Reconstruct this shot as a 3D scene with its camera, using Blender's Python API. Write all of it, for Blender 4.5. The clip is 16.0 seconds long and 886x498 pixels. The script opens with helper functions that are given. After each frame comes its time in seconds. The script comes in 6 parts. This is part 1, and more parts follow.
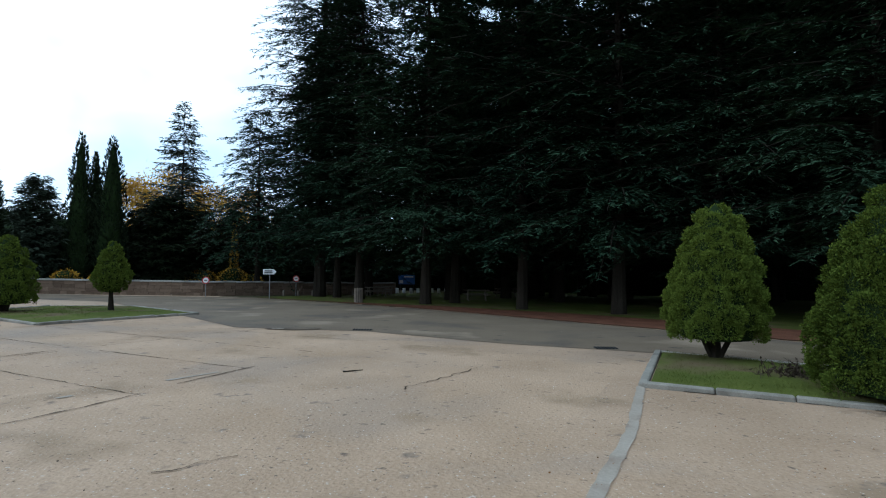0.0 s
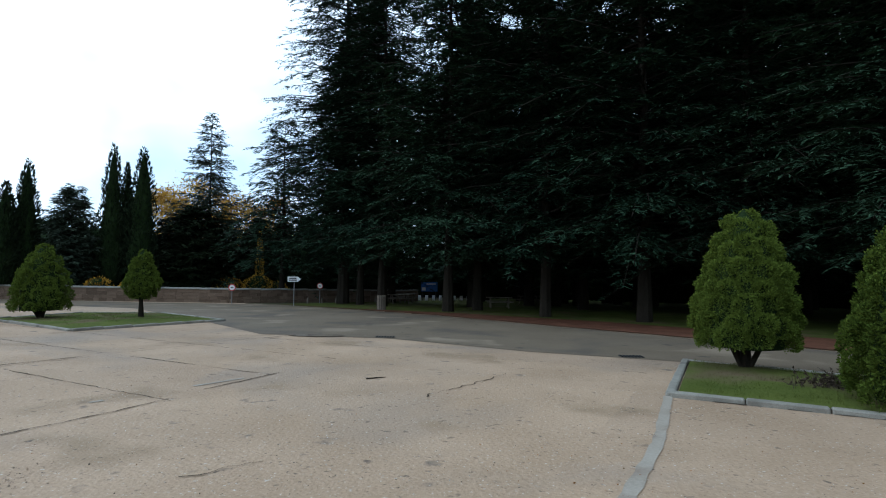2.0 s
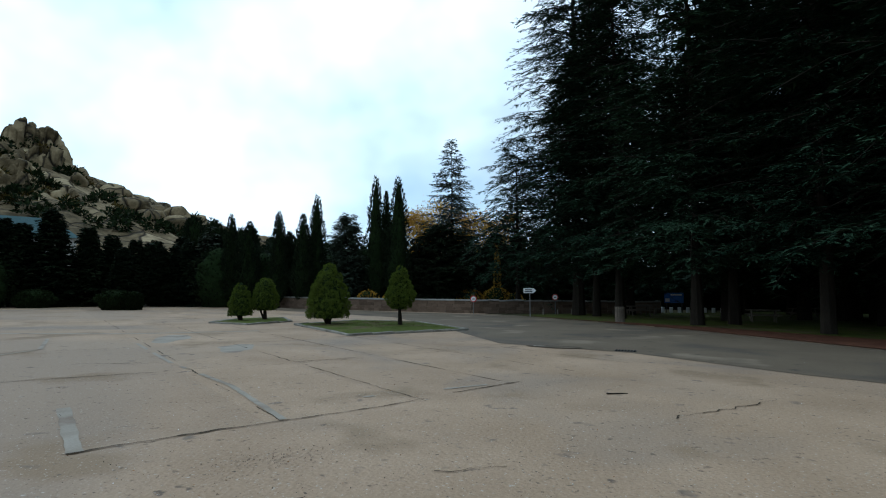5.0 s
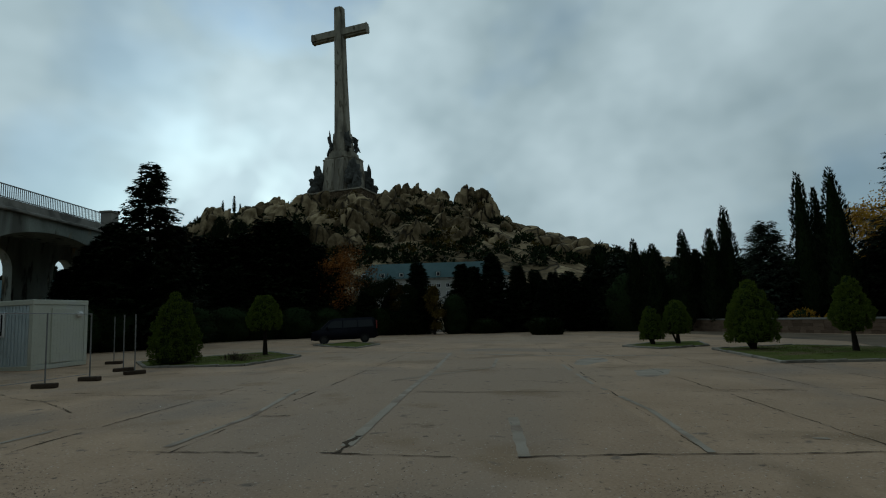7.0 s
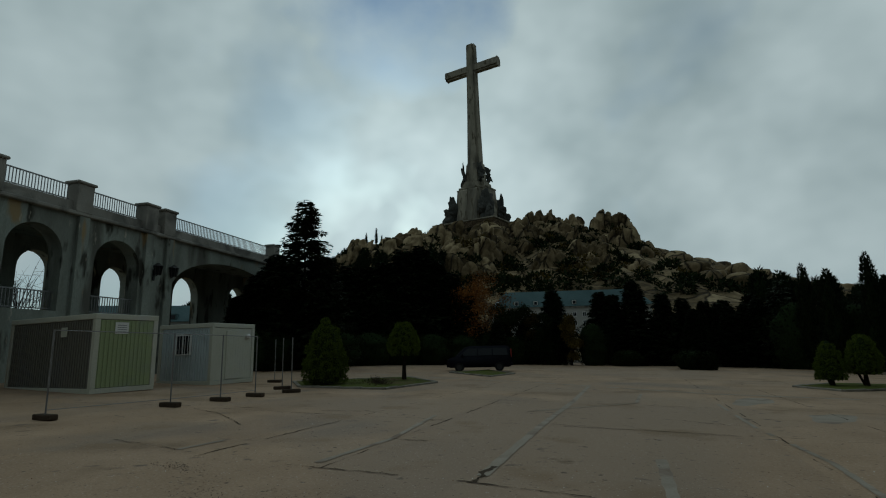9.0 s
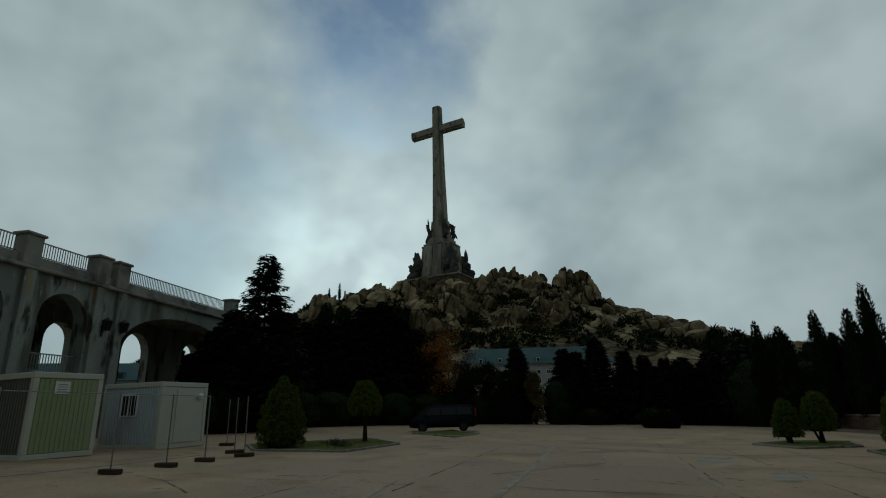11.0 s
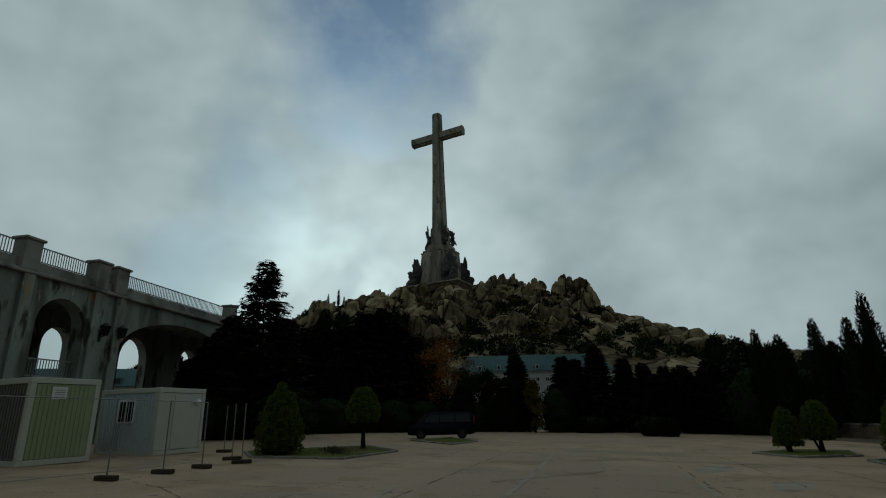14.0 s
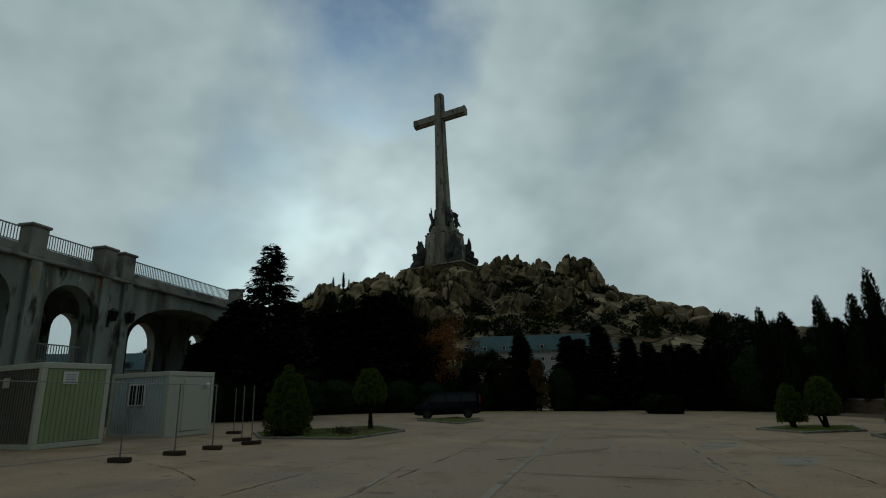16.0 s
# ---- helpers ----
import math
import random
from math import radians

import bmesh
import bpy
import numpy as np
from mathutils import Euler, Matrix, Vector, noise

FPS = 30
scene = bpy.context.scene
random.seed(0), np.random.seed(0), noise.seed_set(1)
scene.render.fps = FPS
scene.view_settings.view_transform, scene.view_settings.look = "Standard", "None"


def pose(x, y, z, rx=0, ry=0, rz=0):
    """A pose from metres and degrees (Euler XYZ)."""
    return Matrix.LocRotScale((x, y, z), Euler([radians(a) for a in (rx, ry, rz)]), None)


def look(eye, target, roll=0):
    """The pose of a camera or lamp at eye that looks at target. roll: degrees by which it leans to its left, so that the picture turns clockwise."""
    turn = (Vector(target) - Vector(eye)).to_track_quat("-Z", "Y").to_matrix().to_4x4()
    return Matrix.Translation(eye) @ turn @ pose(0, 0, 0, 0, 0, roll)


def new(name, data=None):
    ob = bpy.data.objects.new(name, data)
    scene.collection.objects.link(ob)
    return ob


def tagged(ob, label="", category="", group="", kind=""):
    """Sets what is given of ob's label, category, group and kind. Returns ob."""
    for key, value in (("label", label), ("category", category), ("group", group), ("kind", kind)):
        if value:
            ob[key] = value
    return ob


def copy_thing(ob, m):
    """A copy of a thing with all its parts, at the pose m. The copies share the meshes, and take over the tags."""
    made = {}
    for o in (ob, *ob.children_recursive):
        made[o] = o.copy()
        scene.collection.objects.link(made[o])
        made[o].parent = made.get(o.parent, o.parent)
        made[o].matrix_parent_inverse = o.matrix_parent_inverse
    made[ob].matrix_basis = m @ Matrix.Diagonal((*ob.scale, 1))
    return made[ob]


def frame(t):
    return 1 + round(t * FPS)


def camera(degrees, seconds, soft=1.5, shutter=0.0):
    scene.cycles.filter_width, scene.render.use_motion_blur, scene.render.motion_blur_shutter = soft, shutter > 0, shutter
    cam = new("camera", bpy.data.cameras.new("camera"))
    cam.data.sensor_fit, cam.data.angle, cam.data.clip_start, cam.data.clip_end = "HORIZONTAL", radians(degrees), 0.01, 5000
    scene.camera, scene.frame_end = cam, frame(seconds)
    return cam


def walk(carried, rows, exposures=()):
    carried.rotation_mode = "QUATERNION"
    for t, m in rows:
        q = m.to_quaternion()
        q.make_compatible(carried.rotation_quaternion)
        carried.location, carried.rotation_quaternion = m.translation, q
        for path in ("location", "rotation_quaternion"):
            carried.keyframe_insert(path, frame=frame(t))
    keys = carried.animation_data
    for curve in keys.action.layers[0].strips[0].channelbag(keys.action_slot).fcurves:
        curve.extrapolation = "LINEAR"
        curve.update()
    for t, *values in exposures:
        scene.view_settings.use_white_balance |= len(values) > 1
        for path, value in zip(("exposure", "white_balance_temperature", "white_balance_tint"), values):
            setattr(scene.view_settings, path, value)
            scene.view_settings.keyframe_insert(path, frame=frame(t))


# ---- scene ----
cam = camera(79.7, 16.0, soft=1.1)
PATH = [
    (0.0, pose(0, 0, 1.65, 91.56, -0.75, -9.48)),
    (0.5, pose(0, 0, 1.65, 91.69, -0.78, -8.69)),
    (1.0, pose(0, 0, 1.65, 91.78, -0.81, -8.06)),
    (1.5, pose(0, 0, 1.65, 92.17, -0.79, -7.45)),
    (2.0, pose(0, 0, 1.65, 92.31, -0.68, -7.06)),
    (2.5, pose(0, 0, 1.65, 92.40, -0.37, -6.79)),
    (3.0, pose(0, 0, 1.65, 92.35, -0.24, -6.55)),
    (3.2, pose(0, 0, 1.65, 92.30, -0.22, -6.38)),
    (5.3, pose(0, 0, 1.65, 94.25, 0.90, 25.07)),
    (5.5, pose(0, 0, 1.65, 94.82, 1.43, 30.29)),
    (6.0, pose(0, 0, 1.65, 96.21, 2.09, 42.43)),
    (6.5, pose(0, 0, 1.65, 96.80, 2.58, 52.21)),
    (7.0, pose(0, 0, 1.65, 97.11, 2.80, 59.77)),
    (7.5, pose(0, 0, 1.65, 97.36, 3.32, 65.05)),
    (8.0, pose(0, 0, 1.65, 97.37, 2.35, 68.98)),
    (8.5, pose(0, 0, 1.65, 98.03, 2.00, 72.96)),
    (9.0, pose(0, 0, 1.65, 100.64, 1.34, 74.03)),
    (9.5, pose(0, 0, 1.65, 103.18, 0.85, 72.99)),
    (10.0, pose(0, 0, 1.65, 104.78, 1.11, 71.70)),
    (12.5, pose(0, 0, 1.65, 107.61, 1.66, 69.76)),
    (13.0, pose(0, 0, 1.65, 107.69, 1.47, 70.12)),
    (13.5, pose(0, 0, 1.65, 107.46, 1.40, 70.28)),
    (14.0, pose(0, 0, 1.65, 107.28, 1.45, 70.04)),
    (14.5, pose(0, 0, 1.65, 106.57, 1.72, 70.61)),
    (15.0, pose(0, 0, 1.65, 105.95, 2.04, 71.48)),
    (15.5, pose(0, 0, 1.65, 105.48, 2.06, 71.96)),
    (16.0, pose(0, 0, 1.65, 105.32, 2.05, 70.66)),
]
EXPOSURES = [(0.0, 0.95, 5700, 12), (3.2, 0.95, 5700, 12), (5.3, 0.2, 5750, 8), (6.0, -0.5, 6050, 5), (7.0, -0.94, 6250, 3), (9.0, -1.12, 6600, 3), (12.5, -1.24, 6600, 2), (16.0, -1.18, 6600, 2)]
walk(cam, PATH, EXPOSURES)

from mathutils.bvhtree import BVHTree

# ---- sky and light: an overcast afternoon, the sun low behind cloud near the monument ----
SUN_AZ, SUN_EL = 78.9, 14.1
world = bpy.data.worlds.new("sky")
scene.world = world
world.use_nodes = True
wn, wl = world.node_tree.nodes, world.node_tree.links
wn.clear()
w_out = wn.new("ShaderNodeOutputWorld")
w_bg = wn.new("ShaderNodeBackground")
w_sky = wn.new("ShaderNodeTexSky")
w_sky.sky_type = "NISHITA"
w_sky.sun_disc = False
w_sky.sun_elevation = radians(SUN_EL)
w_sky.sun_rotation = radians(-SUN_AZ)
w_co = wn.new("ShaderNodeTexCoord")
w_dim = wn.new("ShaderNodeMix")
w_dim.data_type = "RGBA"
w_dim.blend_type = "MULTIPLY"
w_dim.inputs[0].default_value = 1.0
w_dim.inputs[7].default_value = (0.072, 0.108, 0.15, 1)
wl.new(w_sky.outputs[0], w_dim.inputs[6])
w_map = wn.new("ShaderNodeMapping")
w_map.inputs["Scale"].default_value = (1.0, 1.0, 1.35)
w_map.inputs["Location"].default_value = (0.35, 0.2, 0.1)
wl.new(w_co.outputs["Generated"], w_map.inputs[0])
w_n1 = wn.new("ShaderNodeTexNoise")
w_n1.inputs["Scale"].default_value = 2.3
w_n1.inputs["Detail"].default_value = 4
w_n1.inputs["Roughness"].default_value = 0.58
w_n1.inputs["Distortion"].default_value = 0.0
wl.new(w_map.outputs[0], w_n1.inputs["Vector"])
w_ramp = wn.new("ShaderNodeValToRGB")
w_ramp.color_ramp.elements[0].position, w_ramp.color_ramp.elements[0].color = 0.36, (0.50, 0.635, 0.70, 1)
w_ramp.color_ramp.elements[1].position, w_ramp.color_ramp.elements[1].color = 0.66, (0.88, 1.04, 1.12, 1)
wl.new(w_n1.outputs[0], w_ramp.inputs[0])
w_n2 = wn.new("ShaderNodeTexNoise")
w_n2.inputs["Scale"].default_value = 2.1
w_n2.inputs["Detail"].default_value = 4
wl.new(w_map.outputs[0], w_n2.inputs["Vector"])
w_mask = wn.new("ShaderNodeMapRange")
w_mask.inputs[1].default_value, w_mask.inputs[2].default_value = 0.38, 0.48
w_mask.inputs[3].default_value, w_mask.inputs[4].default_value = 0.7, 1.0
wl.new(w_n2.outputs[0], w_mask.inputs[0])
# a torn gap in the cloud, high beside the cross, where the blue shows through
w_gap = wn.new("ShaderNodeVectorMath")
w_gap.operation = "DOT_PRODUCT"
w_gap.inputs[1].default_value = (-0.759, 0.166, 0.629)
wl.new(w_co.outputs["Generated"], w_gap.inputs[0])
w_n3 = wn.new("ShaderNodeTexNoise")
w_n3.inputs["Scale"].default_value = 7.0
w_n3.inputs["Detail"].default_value = 5
wl.new(w_map.outputs[0], w_n3.inputs["Vector"])
w_tear = wn.new("ShaderNodeMath")
w_tear.operation = "MULTIPLY_ADD"
w_tear.inputs[1].default_value = 0.05
wl.new(w_n3.outputs[0], w_tear.inputs[0])
wl.new(w_gap.outputs["Value"], w_tear.inputs[2])
w_open = wn.new("ShaderNodeMapRange")
w_open.inputs[1].default_value, w_open.inputs[2].default_value = 1.0, 1.026
w_open.inputs[3].default_value, w_open.inputs[4].default_value = 1.0, 0.12
wl.new(w_tear.outputs[0], w_open.inputs[0])
w_both = wn.new("ShaderNodeMath")
w_both.operation = "MULTIPLY"
wl.new(w_mask.outputs[0], w_both.inputs[0])
wl.new(w_open.outputs[0], w_both.inputs[1])
w_mix = wn.new("ShaderNodeMix")
w_mix.data_type = "RGBA"
wl.new(w_both.outputs[0], w_mix.inputs[0])
wl.new(w_dim.outputs[2], w_mix.inputs[6])
wl.new(w_ramp.outputs[0], w_mix.inputs[7])
# cloud scatters the light forward, so it is brighter round the veiled sun
w_dot = wn.new("ShaderNodeVectorMath")
w_dot.operation = "DOT_PRODUCT"
w_dot.inputs[1].default_value = (-math.sin(radians(SUN_AZ)) * math.cos(radians(SUN_EL)), math.cos(radians(SUN_AZ)) * math.cos(radians(SUN_EL)), math.sin(radians(SUN_EL)))
wl.new(w_co.outputs["Generated"], w_dot.inputs[0])
w_max = wn.new("ShaderNodeMath")
w_max.operation = "MAXIMUM"
w_max.inputs[1].default_value = 0.0
wl.new(w_dot.outputs["Value"], w_max.inputs[0])
w_pow = wn.new("ShaderNodeMath")
w_pow.operation = "POWER"
w_pow.inputs[1].default_value = 26.0
wl.new(w_max.outputs[0], w_pow.inputs[0])
w_gain = wn.new("ShaderNodeMath")
w_gain.operation = "MULTIPLY_ADD"
w_gain.inputs[1].default_value = 0.5
w_side = wn.new("ShaderNodeMath")
w_side.operation = "MULTIPLY_ADD"
w_side.inputs[1].default_value, w_side.inputs[2].default_value = 0.42, 0.74
wl.new(w_dot.outputs["Value"], w_side.inputs[0])
wl.new(w_side.outputs[0], w_gain.inputs[2])
wl.new(w_pow.outputs[0], w_gain.inputs[0])
w_glow = wn.new("ShaderNodeVectorMath")
w_glow.operation = "SCALE"
wl.new(w_mix.outputs[2], w_glow.inputs[0])
wl.new(w_gain.outputs[0], w_glow.inputs["Scale"])
wl.new(w_glow.outputs[0], w_bg.inputs[0])
w_bg.inputs[1].default_value = 1.0
wl.new(w_bg.outputs[0], w_out.inputs[0])

sun = new("sun", bpy.data.lights.new("sun", "SUN"))
sun.data.energy, sun.data.angle, sun.data.color = 0.5, radians(25), (1.0, 0.95, 0.88)
sun.matrix_world = look((0, 0, 0), (math.sin(radians(SUN_AZ)) * math.cos(radians(SUN_EL)), -math.cos(radians(SUN_AZ)) * math.cos(radians(SUN_EL)), -math.sin(radians(SUN_EL))))


# ---- materials ----
def material(name, dark, light, scale=2.0, fine=40.0, rough=0.85, bump=0.3, metal=0.0, leaf=False, space="pos", stretch=(1, 1, 1), spread=0.25, stain=None, stain_scale=0.25, bump_size=0.02, speck=None):
    """Two scales of noise between a dark and a light tone, with bump; leaves vary from island to island."""
    m = bpy.data.materials.new(name)
    m.use_nodes = True
    n, l = m.node_tree.nodes, m.node_tree.links
    b = n["Principled BSDF"]
    b.inputs["Roughness"].default_value, b.inputs["Metallic"].default_value = rough, metal
    if space == "pos":
        co = n.new("ShaderNodeNewGeometry").outputs["Position"]
    else:
        co = n.new("ShaderNodeTexCoord").outputs["Object"]
    mp = n.new("ShaderNodeMapping")
    mp.inputs["Scale"].default_value = stretch
    l.new(co, mp.inputs[0])
    a, c = n.new("ShaderNodeTexNoise"), n.new("ShaderNodeTexNoise")
    a.inputs["Scale"].default_value, a.inputs["Detail"].default_value = scale, 4
    c.inputs["Scale"].default_value, c.inputs["Detail"].default_value = fine, 3
    l.new(mp.outputs[0], a.inputs["Vector"])
    l.new(mp.outputs[0], c.inputs["Vector"])
    mx = n.new("ShaderNodeMath")
    mx.operation = "MULTIPLY_ADD"
    mx.inputs[1].default_value = 0.45
    l.new(c.outputs[0], mx.inputs[0])
    sc = n.new("ShaderNodeMath")
    sc.operation = "MULTIPLY"
    sc.inputs[1].default_value = 0.55
    l.new(a.outputs[0], sc.inputs[0])
    l.new(sc.outputs[0], mx.inputs[2])
    fac = mx.outputs[0]
    if leaf:
        g = n.new("ShaderNodeNewGeometry")
        oi = n.new("ShaderNodeObjectInfo")
        s1 = n.new("ShaderNodeMath")
        s1.operation = "MULTIPLY_ADD"
        s1.inputs[1].default_value = 0.5
        l.new(g.outputs["Random Per Island"], s1.inputs[0])
        s2 = n.new("ShaderNodeMath")
        s2.operation = "MULTIPLY_ADD"
        s2.inputs[1].default_value, s2.inputs[2].default_value = 0.3, -0.15
        l.new(oi.outputs["Random"], s2.inputs[0])
        s3 = n.new("ShaderNodeMath")
        s3.operation = "MULTIPLY_ADD"
        s3.inputs[1].default_value = 0.5
        l.new(fac, s3.inputs[0])
        l.new(s2.outputs[0], s3.inputs[2])
        l.new(s3.outputs[0], s1.inputs[2])
        fac = s1.outputs[0]
    r = n.new("ShaderNodeValToRGB")
    r.color_ramp.elements[0].position, r.color_ramp.elements[1].position = 0.5 - spread, 0.5 + spread
    r.color_ramp.elements[0].color, r.color_ramp.elements[1].color = (*dark, 1), (*light, 1)
    l.new(fac, r.inputs[0])
    colour = r.outputs[0]
    if stain:
        st = n.new("ShaderNodeTexNoise")
        st.inputs["Scale"].default_value, st.inputs["Detail"].default_value, st.inputs["Distortion"].default_value = stain_scale, 6, 0.6
        l.new(mp.outputs[0], st.inputs["Vector"])
        sr = n.new("ShaderNodeMapRange")
        sr.inputs[1].default_value, sr.inputs[2].default_value = 0.5, 0.68
        l.new(st.outputs[0], sr.inputs[0])
        sm = n.new("ShaderNodeMix")
        sm.data_type = "RGBA"
        l.new(sr.outputs[0], sm.inputs[0])
        l.new(colour, sm.inputs[6])
        sm.inputs[7].default_value = (*stain, 1)
        colour = sm.outputs[2]
    if speck:
        for tone, size, cut in speck:
            sp = n.new("ShaderNodeTexNoise")
            sp.inputs["Scale"].default_value, sp.inputs["Detail"].default_value = size, 3
            l.new(mp.outputs[0], sp.inputs["Vector"])
            sr = n.new("ShaderNodeMapRange")
            sr.inputs[1].default_value, sr.inputs[2].default_value = cut, cut + 0.08
            l.new(sp.outputs[0], sr.inputs[0])
            sm = n.new("ShaderNodeMix")
            sm.data_type = "RGBA"
            l.new(sr.outputs[0], sm.inputs[0])
            l.new(colour, sm.inputs[6])
            sm.inputs[7].default_value = (*tone, 1)
            colour = sm.outputs[2]
    l.new(colour, b.inputs["Base Color"])
    if leaf:
        b.inputs["Specular IOR Level"].default_value = 0.04
    elif rough >= 0.75:
        b.inputs["Specular IOR Level"].default_value = 0.12 if rough < 0.94 else 0.05
    if bump:
        bp = n.new("ShaderNodeBump")
        bp.inputs["Strength"].default_value, bp.inputs["Distance"].default_value = bump, bump_size
        l.new(c.outputs[0], bp.inputs["Height"])
        l.new(bp.outputs[0], b.inputs["Normal"])
    return m


M = {}
M["plaza"] = material("worn_beige_concrete", (0.296, 0.197, 0.121), (0.464, 0.324, 0.217), 0.5, 26, 0.8, 0.8, stain=(0.266, 0.202, 0.152), stain_scale=0.2, spread=0.2, speck=[((0.339, 0.244, 0.169), 0.07, 0.52), ((0.283, 0.194, 0.121), 0.45, 0.58), ((0.215, 0.149, 0.098), 1.1, 0.69), ((0.170, 0.128, 0.098), 2.3, 0.66), ((0.147, 0.105, 0.076), 7.0, 0.66), ((0.113, 0.083, 0.060), 19.0, 0.66), ((0.520, 0.454, 0.380), 30.0, 0.64)])


def slab_tones(m, turn, long, wide, depth):
    """Shifts the tone a little from one cast slab to the next."""
    n, l = m.node_tree.nodes, m.node_tree.links
    b = n["Principled BSDF"]
    was = b.inputs["Base Color"].links[0].from_socket
    mp = n.new("ShaderNodeMapping")
    mp.vector_type = "TEXTURE"
    mp.inputs["Rotation"].default_value = (0, 0, radians(turn))
    mp.inputs["Location"].default_value = (-5.5, 3.95, 0)
    l.new(n.new("ShaderNodeNewGeometry").outputs["Position"], mp.inputs[0])
    br = n.new("ShaderNodeTexBrick")
    br.offset, br.squash = 0.0, 1.0
    br.inputs["Scale"].default_value, br.inputs["Mortar Size"].default_value = 1.0, 0.0
    br.inputs["Brick Width"].default_value, br.inputs["Row Height"].default_value = long, wide
    br.inputs["Color1"].default_value, br.inputs["Color2"].default_value = (1 - depth, 1 - depth, 1 - depth * 0.9, 1), (1 + depth, 1 + depth * 0.9, 1 + depth * 0.7, 1)
    l.new(mp.outputs[0], br.inputs["Vector"])
    mx = n.new("ShaderNodeMix")
    mx.data_type, mx.blend_type = "RGBA", "MULTIPLY"
    mx.inputs[0].default_value = 1.0
    l.new(was, mx.inputs[6])
    l.new(br.outputs["Color"], mx.inputs[7])
    l.new(mx.outputs[2], b.inputs["Base Color"])


M["plaza"].node_tree.nodes["Principled BSDF"].inputs["Specular IOR Level"].default_value = 0.14
slab_tones(M["plaza"], 144.4, 5.4, 2.25, 0.055)
M["road"] = material("grey_asphalt", (0.115, 0.085, 0.057), (0.19, 0.147, 0.102), 0.5, 30, 0.75, 0.5, stain=(0.10, 0.08, 0.062), stain_scale=0.3, speck=[((0.24, 0.185, 0.13), 0.35, 0.6), ((0.07, 0.055, 0.042), 1.6, 0.66), ((0.07, 0.055, 0.042), 17.0, 0.66)])
M["earth"] = material("dry_earth_and_grass", (0.05, 0.05, 0.025), (0.12, 0.10, 0.06), 0.3, 6, 0.95, 0.6)
M["lawn"] = material("mown_grass", (0.045, 0.062, 0.012), (0.115, 0.13, 0.03), 0.8, 25, 0.95, 0.6, stain=(0.12, 0.09, 0.05), stain_scale=0.5)
M["litter"] = material("red_brown_needle_litter", (0.07, 0.03, 0.018), (0.17, 0.075, 0.045), 1.2, 25, 0.95, 0.6)
M["kerb"] = material("granite_kerb", (0.165, 0.149, 0.121), (0.341, 0.314, 0.264), 3, 60, 0.8, 0.5, stain=(0.121, 0.108, 0.088), stain_scale=1.2)
M["stripe"] = material("worn_pale_mortar", (0.265, 0.218, 0.167), (0.391, 0.339, 0.276), 1.5, 30, 0.85, 0.4, stain=(0.218, 0.161, 0.121), stain_scale=1.3)
M["crack"] = material("dark_crack_filling", (0.035, 0.028, 0.02), (0.11, 0.08, 0.055), 3, 30, 0.95, 0.4)
M["bark"] = material("grey_brown_bark", (0.011, 0.009, 0.007), (0.034, 0.028, 0.021), 3, 25, 0.95, 0.8, stretch=(1, 1, 0.25), space="obj")
M["cedar"] = material("blue_green_cedar_needles", (0.007, 0.019, 0.011), (0.043, 0.08, 0.044), 0.6, 6, 0.7, 0, leaf=True)
M["fir"] = material("dull_green_fir_needles", (0.03, 0.045, 0.03), (0.075, 0.095, 0.065), 0.8, 6, 0.75, 0, leaf=True)
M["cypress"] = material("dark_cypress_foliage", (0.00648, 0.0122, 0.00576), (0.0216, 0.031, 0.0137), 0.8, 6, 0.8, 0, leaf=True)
M["topiary"] = material("fresh_green_thuja_foliage", (0.03, 0.05, 0.007), (0.125, 0.165, 0.026), 1.5, 9, 0.75, 0, leaf=True, space="obj", spread=0.42)
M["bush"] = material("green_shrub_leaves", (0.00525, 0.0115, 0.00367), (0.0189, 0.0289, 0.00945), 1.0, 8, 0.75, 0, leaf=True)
M["gold"] = material("yellow_autumn_leaves", (0.25, 0.12, 0.015), (0.6, 0.36, 0.05), 1.0, 8, 0.75, 0, leaf=True)
M["rust"] = material("rust_orange_autumn_leaves", (0.087, 0.0406, 0.0145), (0.29, 0.116, 0.029), 1.0, 8, 0.75, 0, leaf=True)
M["ochre"] = material("yellow_brown_autumn_scrub", (0.035, 0.026, 0.008), (0.12, 0.085, 0.022), 1.0, 8, 0.8, 0, leaf=True)
M["twig"] = material("bare_grey_twigs", (0.05, 0.04, 0.035), (0.14, 0.115, 0.10), 2, 20, 0.9, 0)
# near-black green for inner crown bodies: the shade between leaves, put into the colour
M["shade"] = material("shade_dark_inner_foliage", (0.008, 0.016, 0.005), (0.02, 0.034, 0.011), 2, 12, 0.95, 0, space="obj")
M["concrete"] = material("stained_grey_concrete", (0.183, 0.209, 0.184), (0.365, 0.395, 0.347), 0.5, 20, 0.85, 0.3, stretch=(1, 1, 0.3), stain=(0.122, 0.122, 0.104), stain_scale=0.5, speck=[((0.329, 0.243, 0.134), 0.9, 0.63), ((0.0669, 0.0669, 0.0546), 1.3, 0.57), ((0.486, 0.449, 0.365), 2.6, 0.66)])
M["coping"] = material("weathered_granite_coping", (0.208, 0.195, 0.169), (0.377, 0.364, 0.325), 0.8, 20, 0.85, 0.3, stain=(0.13, 0.124, 0.111), stain_scale=0.6)
M["monument"] = material("pale_granite_facing", (0.208, 0.189, 0.143), (0.455, 0.41, 0.325), 0.1, 0.9, 0.85, 0.2, stretch=(1, 1, 0.3), stain=(0.143, 0.13, 0.104), stain_scale=0.09, speck=[((0.13, 0.111, 0.078), 0.35, 0.58)])
M["sculpture"] = material("dark_weathered_stone", (0.0403, 0.0414, 0.0368), (0.127, 0.127, 0.115), 0.15, 1.2, 0.9, 0.3)
